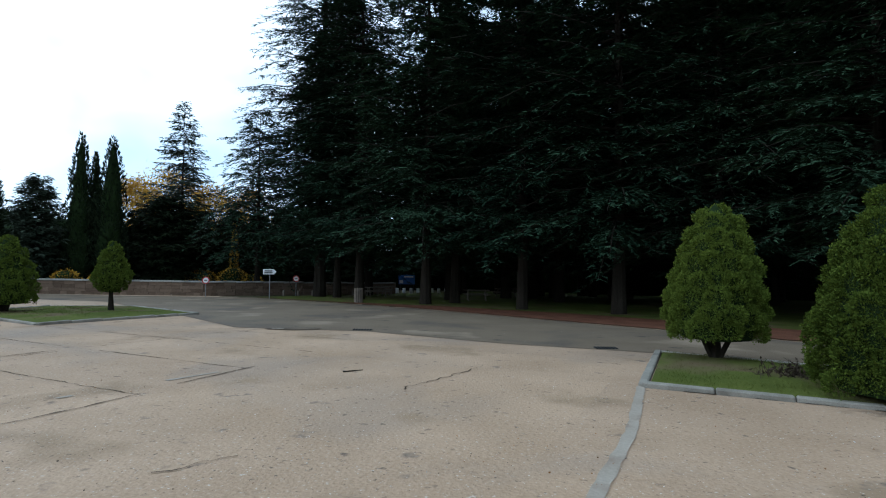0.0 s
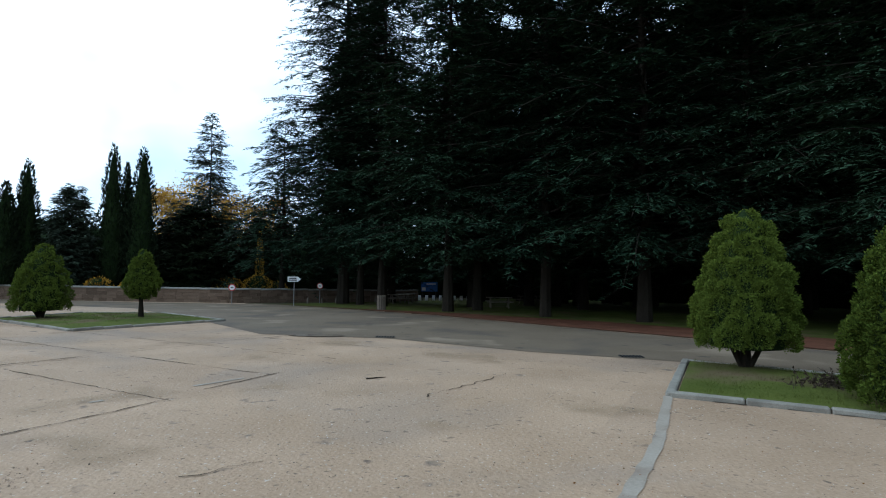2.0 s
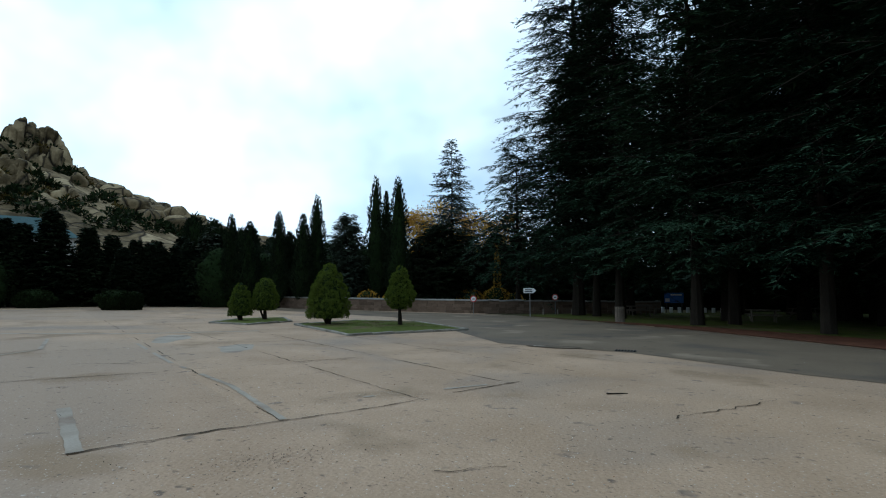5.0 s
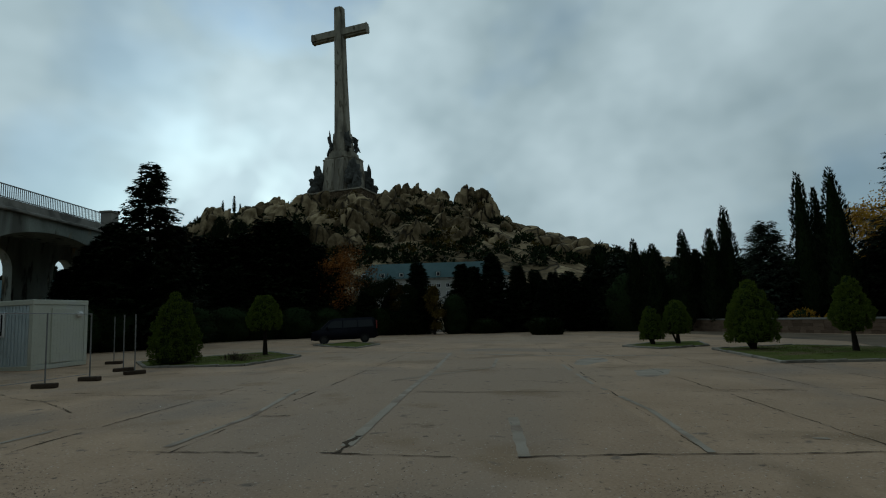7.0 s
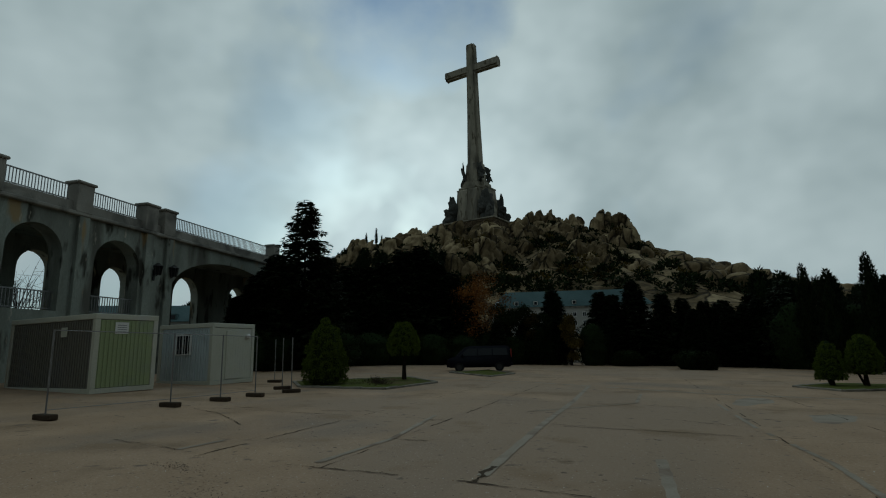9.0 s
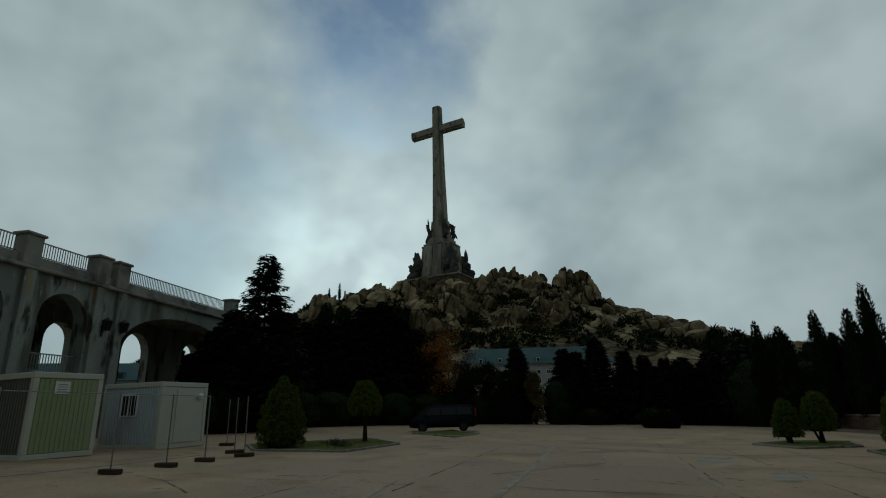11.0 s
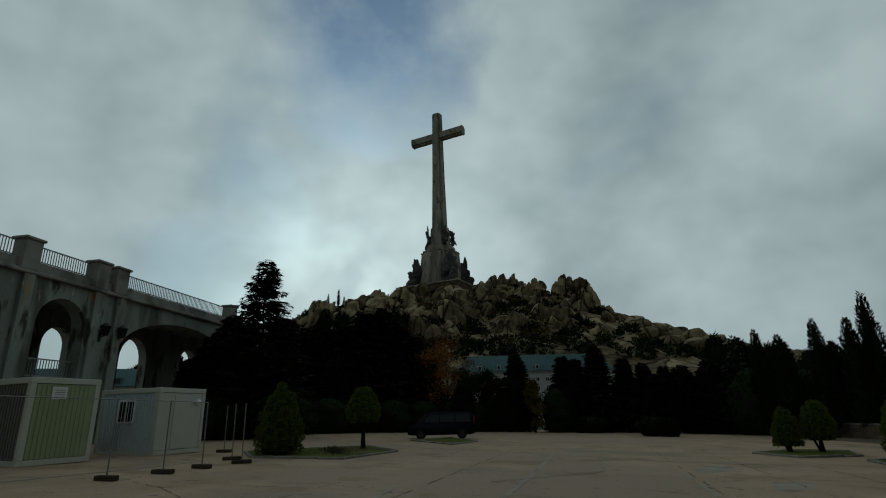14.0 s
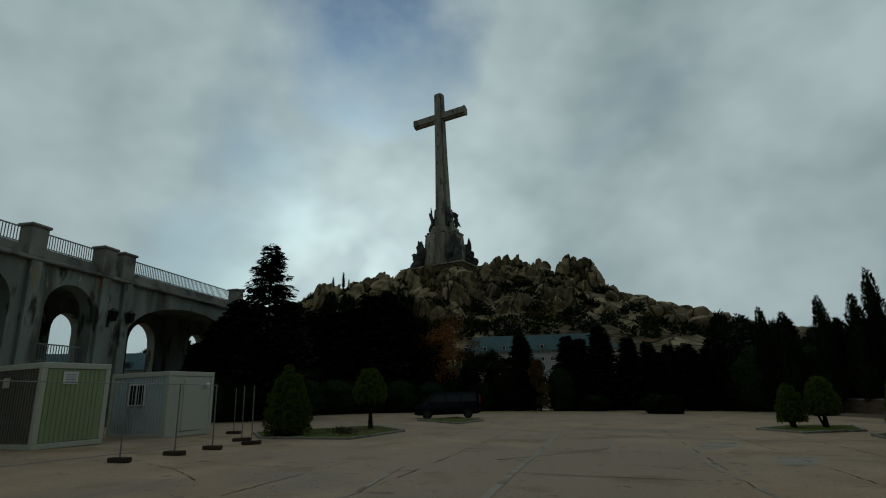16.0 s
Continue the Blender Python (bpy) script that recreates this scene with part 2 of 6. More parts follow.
M["slate"] = material("blue_grey_slate_roof", (0.054, 0.0985, 0.103), (0.108, 0.169, 0.173), 0.2, 3, 0.8, 0.2)
M["plaster"] = material("grey_rendered_wall", (0.36, 0.35, 0.32), (0.48, 0.465, 0.43), 0.2, 4, 0.85, 0.1)
M["iron"] = material("dark_painted_iron", (0.02, 0.02, 0.02), (0.05, 0.048, 0.045), 3, 40, 0.5, 0.1, metal=0.5)
M["galv"] = material("galvanised_steel", (0.16, 0.16, 0.16), (0.30, 0.30, 0.30), 3, 40, 0.5, 0.1, metal=0.6)
M["cab_white"] = material("cream_white_cabin_panel", (0.462, 0.462, 0.374), (0.594, 0.594, 0.495), 0.8, 12, 0.5, 0.05, space="obj", stain=(0.528, 0.528, 0.473), stain_scale=0.7)
M["cab_green"] = material("pale_green_cabin_panel", (0.263, 0.326, 0.158), (0.336, 0.399, 0.21), 0.8, 12, 0.5, 0.05, space="obj", stain=(0.284, 0.336, 0.21), stain_scale=0.7)
M["cab_grey"] = material("grey_corrugated_panel", (0.125, 0.118, 0.095), (0.18, 0.17, 0.14), 0.8, 12, 0.5, 0.05, space="obj", stain=(0.15, 0.145, 0.13), stain_scale=0.7)
M["cab_blue"] = material("pale_blue_white_cabin_panel", (0.432, 0.497, 0.508), (0.54, 0.605, 0.616), 0.8, 12, 0.5, 0.05, space="obj", stain=(0.389, 0.432, 0.432), stain_scale=0.7)
M["white"] = material("white_paint", (0.68, 0.68, 0.66), (0.8, 0.8, 0.78), 2, 30, 0.5, 0)
M["red"] = material("red_sign_paint", (0.42, 0.03, 0.03), (0.55, 0.05, 0.04), 2, 30, 0.5, 0)
M["blue"] = material("blue_sign_paint", (0.02, 0.11, 0.42), (0.04, 0.16, 0.5), 2, 30, 0.5, 0)
M["ink"] = material("dark_print", (0.03, 0.03, 0.035), (0.06, 0.06, 0.065), 2, 30, 0.6, 0)
M["paint_van"] = material("black_blue_car_paint", (0.005, 0.006, 0.010), (0.011, 0.012, 0.018), 2, 30, 0.4, 0, space="obj")
M["paint_van"].node_tree.nodes["Principled BSDF"].inputs["Specular IOR Level"].default_value = 0.06
M["rubber"] = material("black_rubber", (0.012, 0.012, 0.012), (0.03, 0.03, 0.03), 3, 30, 0.9, 0.1)
M["lamp_red"] = material("red_lamp_plastic", (0.16, 0.012, 0.01), (0.24, 0.02, 0.016), 3, 30, 0.3, 0)
M["green_wall"] = material("green_painted_screen", (0.05, 0.17, 0.07), (0.09, 0.26, 0.11), 0.5, 8, 0.7, 0.1)
M["wood"] = material("grey_weathered_wood", (0.10, 0.08, 0.06), (0.20, 0.165, 0.13), 2, 20, 0.85, 0.3, stretch=(0.3, 1, 1), space="obj")
M["stone"] = material("brown_field_stone", (0.075, 0.05, 0.035), (0.20, 0.14, 0.10), 1.5, 12, 0.9, 0.5, leaf=True)
M["soil"] = material("dead_plants_and_soil", (0.03, 0.022, 0.016), (0.10, 0.075, 0.055), 2, 25, 0.95, 0.5)


def stone_material(name, size, tones, joint, crack, fine, bump_d):
    """Granite or rubble: cells with dark joints, tones from cell to cell and lichen."""
    m = bpy.data.materials.new(name)
    m.use_nodes = True
    n, l = m.node_tree.nodes, m.node_tree.links
    b = n["Principled BSDF"]
    b.inputs["Roughness"].default_value, b.inputs["Specular IOR Level"].default_value = 0.9, 0.12
    pos = n.new("ShaderNodeNewGeometry").outputs["Position"]
    warp = n.new("ShaderNodeTexNoise")
    warp.inputs["Scale"].default_value, warp.inputs["Detail"].default_value = 0.8 / size[0], 4
    l.new(pos, warp.inputs["Vector"])
    add = n.new("ShaderNodeVectorMath")
    add.operation = "MULTIPLY_ADD"
    l.new(warp.outputs[1], add.inputs[0])
    add.inputs[1].default_value = (size[0] * 0.7,) * 3
    l.new(pos, add.inputs[2])
    mp = n.new("ShaderNodeMapping")
    mp.inputs["Scale"].default_value = (1 / size[0], 1 / size[0], 1 / size[1])
    l.new(add.outputs[0], mp.inputs[0])
    v1, v2 = n.new("ShaderNodeTexVoronoi"), n.new("ShaderNodeTexVoronoi")
    v1.feature, v2.feature = "F1", "DISTANCE_TO_EDGE"
    for v in (v1, v2):
        v.inputs["Scale"].default_value = 1.0
        l.new(mp.outputs[0], v.inputs["Vector"])
    hsv = n.new("ShaderNodeSeparateColor")
    l.new(v1.outputs["Color"], hsv.inputs[0])
    ns = n.new("ShaderNodeTexNoise")
    ns.inputs["Scale"].default_value, ns.inputs["Detail"].default_value = fine, 8
    ns.inputs["Roughness"].default_value = 0.65
    l.new(pos, ns.inputs["Vector"])
    mixf = n.new("ShaderNodeMath")
    mixf.operation = "MULTIPLY_ADD"
    mixf.inputs[1].default_value = 0.4
    l.new(hsv.outputs[0], mixf.inputs[0])
    half = n.new("ShaderNodeMath")
    half.operation = "MULTIPLY_ADD"
    half.inputs[1].default_value, half.inputs[2].default_value = 1.1, -0.25
    l.new(ns.outputs[0], half.inputs[0])
    l.new(half.outputs[0], mixf.inputs[2])
    r = n.new("ShaderNodeValToRGB")
    r.color_ramp.elements[0].position, r.color_ramp.elements[1].position = 0.25, 0.75
    r.color_ramp.elements[0].color, r.color_ramp.elements[1].color = (*tones[0], 1), (*tones[2], 1)
    e = r.color_ramp.elements.new(0.5)
    e.color = (*tones[1], 1)
    l.new(mixf.outputs[0], r.inputs[0])
    edge = n.new("ShaderNodeMapRange")
    edge.inputs[1].default_value, edge.inputs[2].default_value = 0.0, crack
    l.new(v2.outputs["Distance"], edge.inputs[0])
    mx = n.new("ShaderNodeMix")
    mx.data_type = "RGBA"
    l.new(edge.outputs[0], mx.inputs[0])
    mx.inputs[6].default_value = (*joint, 1)
    l.new(r.outputs[0], mx.inputs[7])
    l.new(mx.outputs[2], b.inputs["Base Color"])
    hs = n.new("ShaderNodeMath")
    hs.operation = "MULTIPLY_ADD"
    hs.inputs[1].default_value = 0.5
    l.new(ns.outputs[0], hs.inputs[0])
    l.new(edge.outputs[0], hs.inputs[2])
    bp = n.new("ShaderNodeBump")
    bp.inputs["Strength"].default_value, bp.inputs["Distance"].default_value = 0.8, bump_d
    l.new(hs.outputs[0], bp.inputs["Height"])
    l.new(bp.outputs[0], b.inputs["Normal"])
    return m


M["granite"] = stone_material("tan_granite_with_cracks", (15.0, 38.0), ((0.0667, 0.0483, 0.023), (0.19, 0.138, 0.0747), (0.402, 0.31, 0.178)), (0.0287, 0.023, 0.0161), 0.045, 0.16, 1.3)
M["rubble_face"] = stone_material("brown_terrace_masonry", (1.6, 0.9), ((0.06, 0.04, 0.022), (0.12, 0.085, 0.05), (0.19, 0.14, 0.09)), (0.03, 0.024, 0.018), 0.08, 1.0, 0.1)
M["rubble"] = stone_material("brown_rubble_masonry", (0.5, 0.3), ((0.11, 0.077, 0.055), (0.209, 0.149, 0.11), (0.308, 0.231, 0.176)), (0.077, 0.0605, 0.0495), 0.08, 3.0, 0.03)


def glass_material(name, tint):
    m = bpy.data.materials.new(name)
    m.use_nodes = True
    b = m.node_tree.nodes["Principled BSDF"]
    b.inputs["Base Color"].default_value = (*tint, 1)
    b.inputs["Roughness"].default_value = 0.08
    b.inputs["Specular IOR Level"].default_value = 0.35
    return m


M["glass"] = glass_material("dark_window_glass", (0.012, 0.014, 0.016))


# ---- building helpers ----
def as_object(name, me, mat, parent=None, label=""):
    if mat is not None and not me.materials:
        me.materials.append(mat)
    ob = new(name, me)
    if parent is not None:
        ob.parent = parent
    if label:
        ob["label"] = label
    return ob


def part(name, bm, mat, parent=None, label="", smooth=False):
    me = bpy.data.meshes.new(name)
    bm.to_mesh(me)
    bm.free()
    if smooth:
        me.polygons.foreach_set("use_smooth", [True] * len(me.polygons))
    return as_object(name, me, mat, parent, label)


def raw_mesh(name, verts, faces):
    """A mesh from numpy arrays: verts (n, 3), faces (m, k) with k corners each."""
    me = bpy.data.meshes.new(name)
    v, f = np.asarray(verts, dtype=np.float32), np.asarray(faces, dtype=np.int32)
    k = f.shape[1]
    me.vertices.add(len(v))
    me.vertices.foreach_set("co", v.ravel())
    me.loops.add(f.size)
    me.loops.foreach_set("vertex_index", f.ravel())
    me.polygons.add(len(f))
    me.polygons.foreach_set("loop_start", np.arange(0, f.size, k, dtype=np.int32))
    me.update(calc_edges=True)
    return me


def box(bm, x, y, z, sx, sy, sz, turn=0.0, bevel=0.0):
    """A box whose base centre is at (x, y, z)."""
    m = Matrix.Translation((x, y, z + sz / 2)) @ Matrix.Rotation(radians(turn), 4, "Z") @ Matrix.Diagonal((sx, sy, sz, 1))
    made = bmesh.ops.create_cube(bm, size=1.0, matrix=m)
    if bevel:
        edges = list({e for v in made["verts"] for e in v.link_edges})
        bmesh.ops.bevel(bm, geom=edges, offset=bevel, segments=1, affect="EDGES")
    return bm


def rod(bm, a, b, r0, r1=None, sides=8):
    a, b = Vector(a), Vector(b)
    d = b - a
    m = Matrix.Translation((a + b) / 2) @ d.to_track_quat("Z", "Y").to_matrix().to_4x4()
    bmesh.ops.create_cone(bm, cap_ends=True, segments=sides, radius1=r0, radius2=r0 if r1 is None else r1, depth=d.length, matrix=m)
    return bm


def empty(name, m=None):
    ob = new(name)
    ob.empty_display_size = 0.2
    if m is not None:
        ob.matrix_world = m
    return ob


# ---- the ground: a gentle fall, one sheet to the horizon ----
def ground_z(x, y):
    """The ground falls gently away from the viaduct towards the wood, and runs level far off."""
    k = min(1.0, 90.0 / max(1.0, math.hypot(x, y)))
    return (-0.008 * x - 0.027 * y) * k


def stretched_axis():
    near = np.arange(-90, 91, 2.0)
    far = np.array([110, 140, 180, 240, 320, 450, 700, 1100, 1800, 3000.0])
    return np.concatenate([-far[::-1], near, far])


def sheet(name, xs, ys, lift, mat, keep=None):
    """A draped grid over the ground; keep(x, y) picks its cells."""
    gx, gy = np.meshgrid(xs, ys)
    zz = np.vectorize(ground_z)(gx, gy) + lift
    v = np.stack([gx.ravel(), gy.ravel(), zz.ravel()], -1)
    w = len(xs)
    f = [(j * w + i, j * w + i + 1, (j + 1) * w + i + 1, (j + 1) * w + i) for j in range(len(ys) - 1) for i in range(w - 1)
         if keep is None or keep((xs[i] + xs[i + 1]) / 2, (ys[j] + ys[j + 1]) / 2)]
    me = raw_mesh(name, v, f)
    me.polygons.foreach_set("use_smooth", [True] * len(me.polygons))
    bm = bmesh.new()
    bm.from_mesh(me)
    bmesh.ops.delete(bm, geom=[q for q in bm.verts if not q.link_faces], context="VERTS")
    bm.to_mesh(me)
    bm.free()
    return as_object(name, me, mat)


def ribbon(name, left, right, lift, mat, step=1.0, parent=None):
    """A draped strip between two lines of points with equally many points."""
    bm = bmesh.new()
    pts = []
    for k in range(len(left) - 1):
        a0, a1, b0, b1 = Vector(left[k]), Vector(left[k + 1]), Vector(right[k]), Vector(right[k + 1])
        n = max(1, int(max((a1 - a0).length, (b1 - b0).length) / step))
        for i in range(n + (k == len(left) - 2)):
            pts.append((a0.lerp(a1, i / n), b0.lerp(b1, i / n)))
    across = max(1, int(max((a - b).length for a, b in pts) / step))
    rows = []
    for a, b in pts:
        row = []
        for j in range(across + 1):
            p = a.lerp(b, j / across)
            row.append(bm.verts.new((p.x, p.y, ground_z(p.x, p.y) + lift)))
        rows.append(row)
    for r0, r1 in zip(rows, rows[1:]):
        for j in range(across):
            bm.faces.new((r0[j], r0[j + 1], r1[j + 1], r1[j]))
    bmesh.ops.recalc_face_normals(bm, faces=bm.faces)
    if sum(f.normal.z for f in bm.faces) < 0:
        bmesh.ops.reverse_faces(bm, faces=bm.faces)
    return part(name, bm, mat, parent, smooth=True)


axis = stretched_axis()
tagged(sheet("ground", axis, axis, -0.03, M["earth"]), "dry earth and grass ground running to the horizon", "ground", kind="structure")
tagged(sheet("plaza", np.arange(-76, 61, 1.5), np.arange(-60, 60, 1.5), 0.0, M["plaza"], lambda x, y: x + y < 33 and y < min(46, 28.8 + 0.52 * (x + 69)) and x * x * 0.2 + y * y < 3600), "worn beige concrete car park with stains", "pavement", kind="structure")

# the asphalt road along the wood, and the wood's floor with its litter edge
road_in = [(48, -34), (26, -9.5), (12.6, 5.2), (7.0, 11.3), (3.8, 13.2), (0.4, 16.3), (-3.7, 17.6), (-7.5, 23.8), (-14, 33), (-33, 42)]
road_out = [(56, -28), (32, -5), (15.5, 8), (11.6, 15), (8.1, 20.4), (3.2, 28.5), (-1.5, 34.5), (-7.4, 41), (-18, 42.3), (-33, 46)]
tagged(ribbon("road", road_in, road_out, 0.008, M["road"]), "grey worn asphalt road beside the wood", "road", kind="structure")
bank_in = [(x + 0.1, y + 0.1) for x, y in road_out[:8]]
bank_out = [(x + 2.6 * k, y + 4.2 * k) for (x, y), k in zip(road_out, (1, 1, 1, 1, 1, 0.6, 0.12, 0.05))]
tagged(ribbon("litter_edge", bank_in, bank_out, 0.03, M["litter"]), "strip of red-brown needle litter along the road", "ground", kind="structure")
wood_out = [(x + 60, y + 66) for x, y in road_out[:8]]
tagged(ribbon("wood_floor", [(x - 0.05, y - 0.05) for x, y in bank_out], wood_out, 0.035, M["lawn"], 2.5), "short grass and needles under the trees", "ground", kind="structure")


# ---- trees ----
def unit(a):
    return a / np.maximum(np.linalg.norm(a, axis=-1, keepdims=True), 1e-9)


def blades(base, way, length, width, rng, flat=None):
    """Small four-cornered leaves or needle sprays: base points, directions, lengths, widths."""
    n = len(base)
    way = unit(way)
    ref = rng.normal(size=(n, 3)) if flat is None else flat + 0.35 * rng.normal(size=(n, 3))
    side = unit(np.cross(way, ref))
    length, width = np.asarray(length)[:, None], np.asarray(width)[:, None]
    mid = base + way * length * 0.45
    v = np.stack([base, mid + side * width / 2, base + way * length, mid - side * width / 2], 1).reshape(-1, 3)
    f = np.arange(4 * n).reshape(n, 4)
    return v, f


def needles(base, way, length, width, rng):
    """Narrow three-cornered needle sprays that lie nearly flat."""
    n = len(base)
    way = unit(way)
    side = unit(np.cross(way, np.array([[0, 0, 1.0]]) + 0.3 * rng.normal(size=(n, 3))))
    w = np.asarray(width)[:, None] / 2
    v = np.stack([base + side * w, base - side * w, base + way * np.asarray(length)[:, None]], 1).reshape(-1, 3)
    return v, np.arange(3 * n).reshape(n, 3)


def prisms(a, b, ra, rb):
    """Three-sided tapered limbs from points a to points b."""
    d = unit(b - a)
    ref = np.where(np.abs(d[:, 2:3]) > 0.9, np.array([[1.0, 0, 0]]), np.array([[0, 0, 1.0]]))
    p = unit(np.cross(d, ref))
    q = np.cross(d, p)
    ring = [(math.cos(k * 2.0944), math.sin(k * 2.0944)) for k in range(3)]
    va = np.stack([a + (p * c + q * s) * np.asarray(ra)[:, None] for c, s in ring], 1)
    vb = np.stack([b + (p * c + q * s) * np.asarray(rb)[:, None] for c, s in ring], 1)
    v = np.concatenate([va, vb], 1).reshape(-1, 3)
    i = (np.arange(len(a)) * 6)[:, None]
    f = np.concatenate([i + np.array([[k, (k + 1) % 3, 3 + (k + 1) % 3, 3 + k]]) for k in range(3)], 0)
    return v, f


def merged(name, pieces):
    vs, fs, off = [], [], 0
    for v, f in pieces:
        vs.append(v)
        fs.append(f + off)
        off += len(v)
    return raw_mesh(name, np.concatenate(vs), np.concatenate(fs))


def trunk_mesh(height, r, rng, lean=0.0, sides=9):
    bm = bmesh.new()
    rows, n = [], 8
    for i in range(n + 1):
        k = i / n
        rad = r * ((1 - k) * 0.92 + 0.04) * (1.35 if i == 0 else 1.0)
        cx, cy = lean * height * k * k + 0.06 * r * rng.normal(), 0.3 * r * rng.normal() * k
        z = height * k - (0.15 if i == 0 else 0)
        rows.append([bm.verts.new((cx + rad * math.cos(a) * (1 + 0.12 * rng.normal()), cy + rad * math.sin(a), z)) for a in (2 * math.pi * j / sides for j in range(sides))])
    for a, b in zip(rows, rows[1:]):
        for j in range(sides):
            bm.faces.new((a[j], a[(j + 1) % sides], b[(j + 1) % sides], b[j]))
    bm.faces.new(rows[-1])
    me = bpy.data.meshes.new("trunk")
    bm.to_mesh(me)
    bm.free()
    return me


def conifer_crown(height, spread, seed, first=0.1, droop=0.35, whorl=5, gap=0.55, twig_gap=0.24, blade=0.3, power=0.75, up=0.15, width=0.42, full=1.0, thin=1.0):
    """Limbs in loose whorls, twigs on both sides of each limb, needle sprays on each twig."""
    rng = np.random.default_rng(seed)
    la, lb, lr, tb, tw, tl, tn = [], [], [], [], [], [], []
    z = first * height
    while z < height * 0.985:
        k = (z - first * height) / (height * (1 - first))
        for j in range(whorl):
            az = rng.uniform(0, 2 * math.pi)
            L = spread * ((1 - k) ** power) * rng.uniform(0.62, 1.12) + 0.25
            if k < 0.12:
                L *= rng.uniform(0.6, 1.0)
            h = np.array([math.cos(az), math.sin(az), 0])
            zz = z + rng.uniform(-0.4, 0.4) * gap
            seg = max(2, int(L / 1.7))
            ss = np.linspace(0, 1, seg + 1)
            tilt = up * rng.uniform(0.3, 1.6)
            pts = np.array([0, 0, zz]) + np.outer(ss * L, h) + np.outer(L * (tilt * ss - droop * rng.uniform(0.6, 1.3) * ss ** 2.2), [0, 0, 1])
            la.append(pts[:-1]); lb.append(pts[1:])
            rr = 0.01 + 0.009 * L * (1 - ss)
            lr.append(np.stack([rr[:-1], rr[1:]], 1))
            nt = max(3, int(full * (1.0 if k < 0.55 else thin) * L / twig_gap))
            s = rng.uniform(0.12, 1.0, nt)
            p = np.stack([np.interp(s, ss, pts[:, c]) for c in range(3)], 1)
            side = np.array([-h[1], h[0], 0])
            sg = rng.choice([-1.0, 1.0], nt)
            w = unit(h * rng.uniform(0.5, 1.1, (nt, 1)) + side * sg[:, None] * rng.uniform(0.4, 1.1, (nt, 1)) + np.array([0, 0, 1.0]) * rng.uniform(-0.42, 0.08, (nt, 1)))
            tl.append(np.minimum(0.35 + 0.34 * (1 - s) * L, 1.7) * rng.uniform(0.6, 1.1, nt))
            tb.append(p); tw.append(w)
        z += gap * rng.uniform(0.75, 1.25) * (1 - 0.35 * k)
    la, lb, lr = np.concatenate(la), np.concatenate(lb), np.concatenate(lr)
    tb, tw, tl = np.concatenate(tb), np.concatenate(tw), np.concatenate(tl)
    rep = np.maximum(3, (tl / (blade * 0.26)).astype(int))
    idx = np.repeat(np.arange(len(tb)), rep)
    n = len(idx)
    s = rng.uniform(0.0, 1.0, n)
    run = tl[idx] * s
    base = tb[idx] + tw[idx] * run[:, None] - np.outer(run ** 2 * 0.2, [0, 0, 1])
    across = unit(np.cross(tw[idx], np.array([[0, 0, 1.0]])))
    fan = rng.choice([-1.0, 1.0], (n, 1)) * rng.uniform(0.3, 1.1, (n, 1))
    way = tw[idx] + across * fan + rng.normal(size=(n, 3)) * np.array([0.15, 0.15, 0.16]) - np.outer(s * 0.25, [0, 0, 1])
    v1, f1 = needles(base, way, blade * rng.uniform(0.6, 1.4, n) * (1.15 - 0.5 * s), blade * width * 0.72 * rng.uniform(0.7, 1.3, n), rng)
    return merged("crown", [(v1, f1)]), merged("limbs", [prisms(la, lb, lr[:, 0], lr[:, 1])])


def conifer(label, mat, height, spread, seed, r=None, name="conifer_tree", **kw):
    rng = np.random.default_rng(seed + 50)
    t = empty(name)
    as_object("trunk", trunk_mesh(height * 0.97, r or height * 0.014, rng), M["bark"], t)
    crown, limbs = conifer_crown(height, spread, seed, **kw)
    as_object("crown", crown, mat, t)
    tagged(as_object("limb", limbs, M["bark"], t), kind="stuff")
    return tagged(t, label, "tree")


def clumps_on(profile, height, seed, lobe, z0):
    """Hearts and sizes of the rounded clumps that cover a clipped crown."""
    r = random.Random(seed)
    hearts = []
    for i in range(5200):
        k = r.random()
        rad = profile(k)
        if r.random() > (rad + 0.1) / (profile(0.25) + 0.1):
            continue
        a, size = r.uniform(0, 2 * math.pi), lobe * r.uniform(0.7, 1.25)
        rad = max(0.02, rad - 0.62 * size) * r.uniform(0.88, 1.06)
        c = Vector((rad * math.cos(a), rad * math.sin(a), z0 + min(max(k * height, 0.6 * size), height - 0.8 * size)))
        if all((c - h).length > 0.66 * (size + q) for h, q in hearts):
            hearts.append((c, size))
    return hearts


def clump_leaves(hearts, per_area, size, seed):
    """Short sprays all over the outer side of each clump."""
    rng = np.random.default_rng(seed)
    bases, ways = [], []
    for c, q in hearts:
        n = int(per_area * q * q)
        d = unit(rng.normal(size=(n, 3)))
        out = unit(np.array([[c.x, c.y, 0.25]]))
        d = d[(d @ out[0] > -0.35) & (d[:, 2] > -0.75)]
        lump = np.array([0.26 * noise.noise(Vector(v) * 2.6 + c * 3) + 0.16 * noise.noise(Vector(v) * 6 + c * 5) for v in d])
        bases.append(np.array(c[:]) + d * [1, 1, 0.92] * (q * (0.9 + lump + 0.1 * rng.uniform(-1, 1, len(d))))[:, None])
        ways.append(d + [0, 0, 0.55] + 0.45 * rng.normal(size=d.shape))
    base, way = np.concatenate(bases), np.concatenate(ways)
    n = len(base)
    return blades(base, way, size * rng.uniform(0.6, 1.5, n), size * 0.6 * rng.uniform(0.7, 1.4, n), rng)


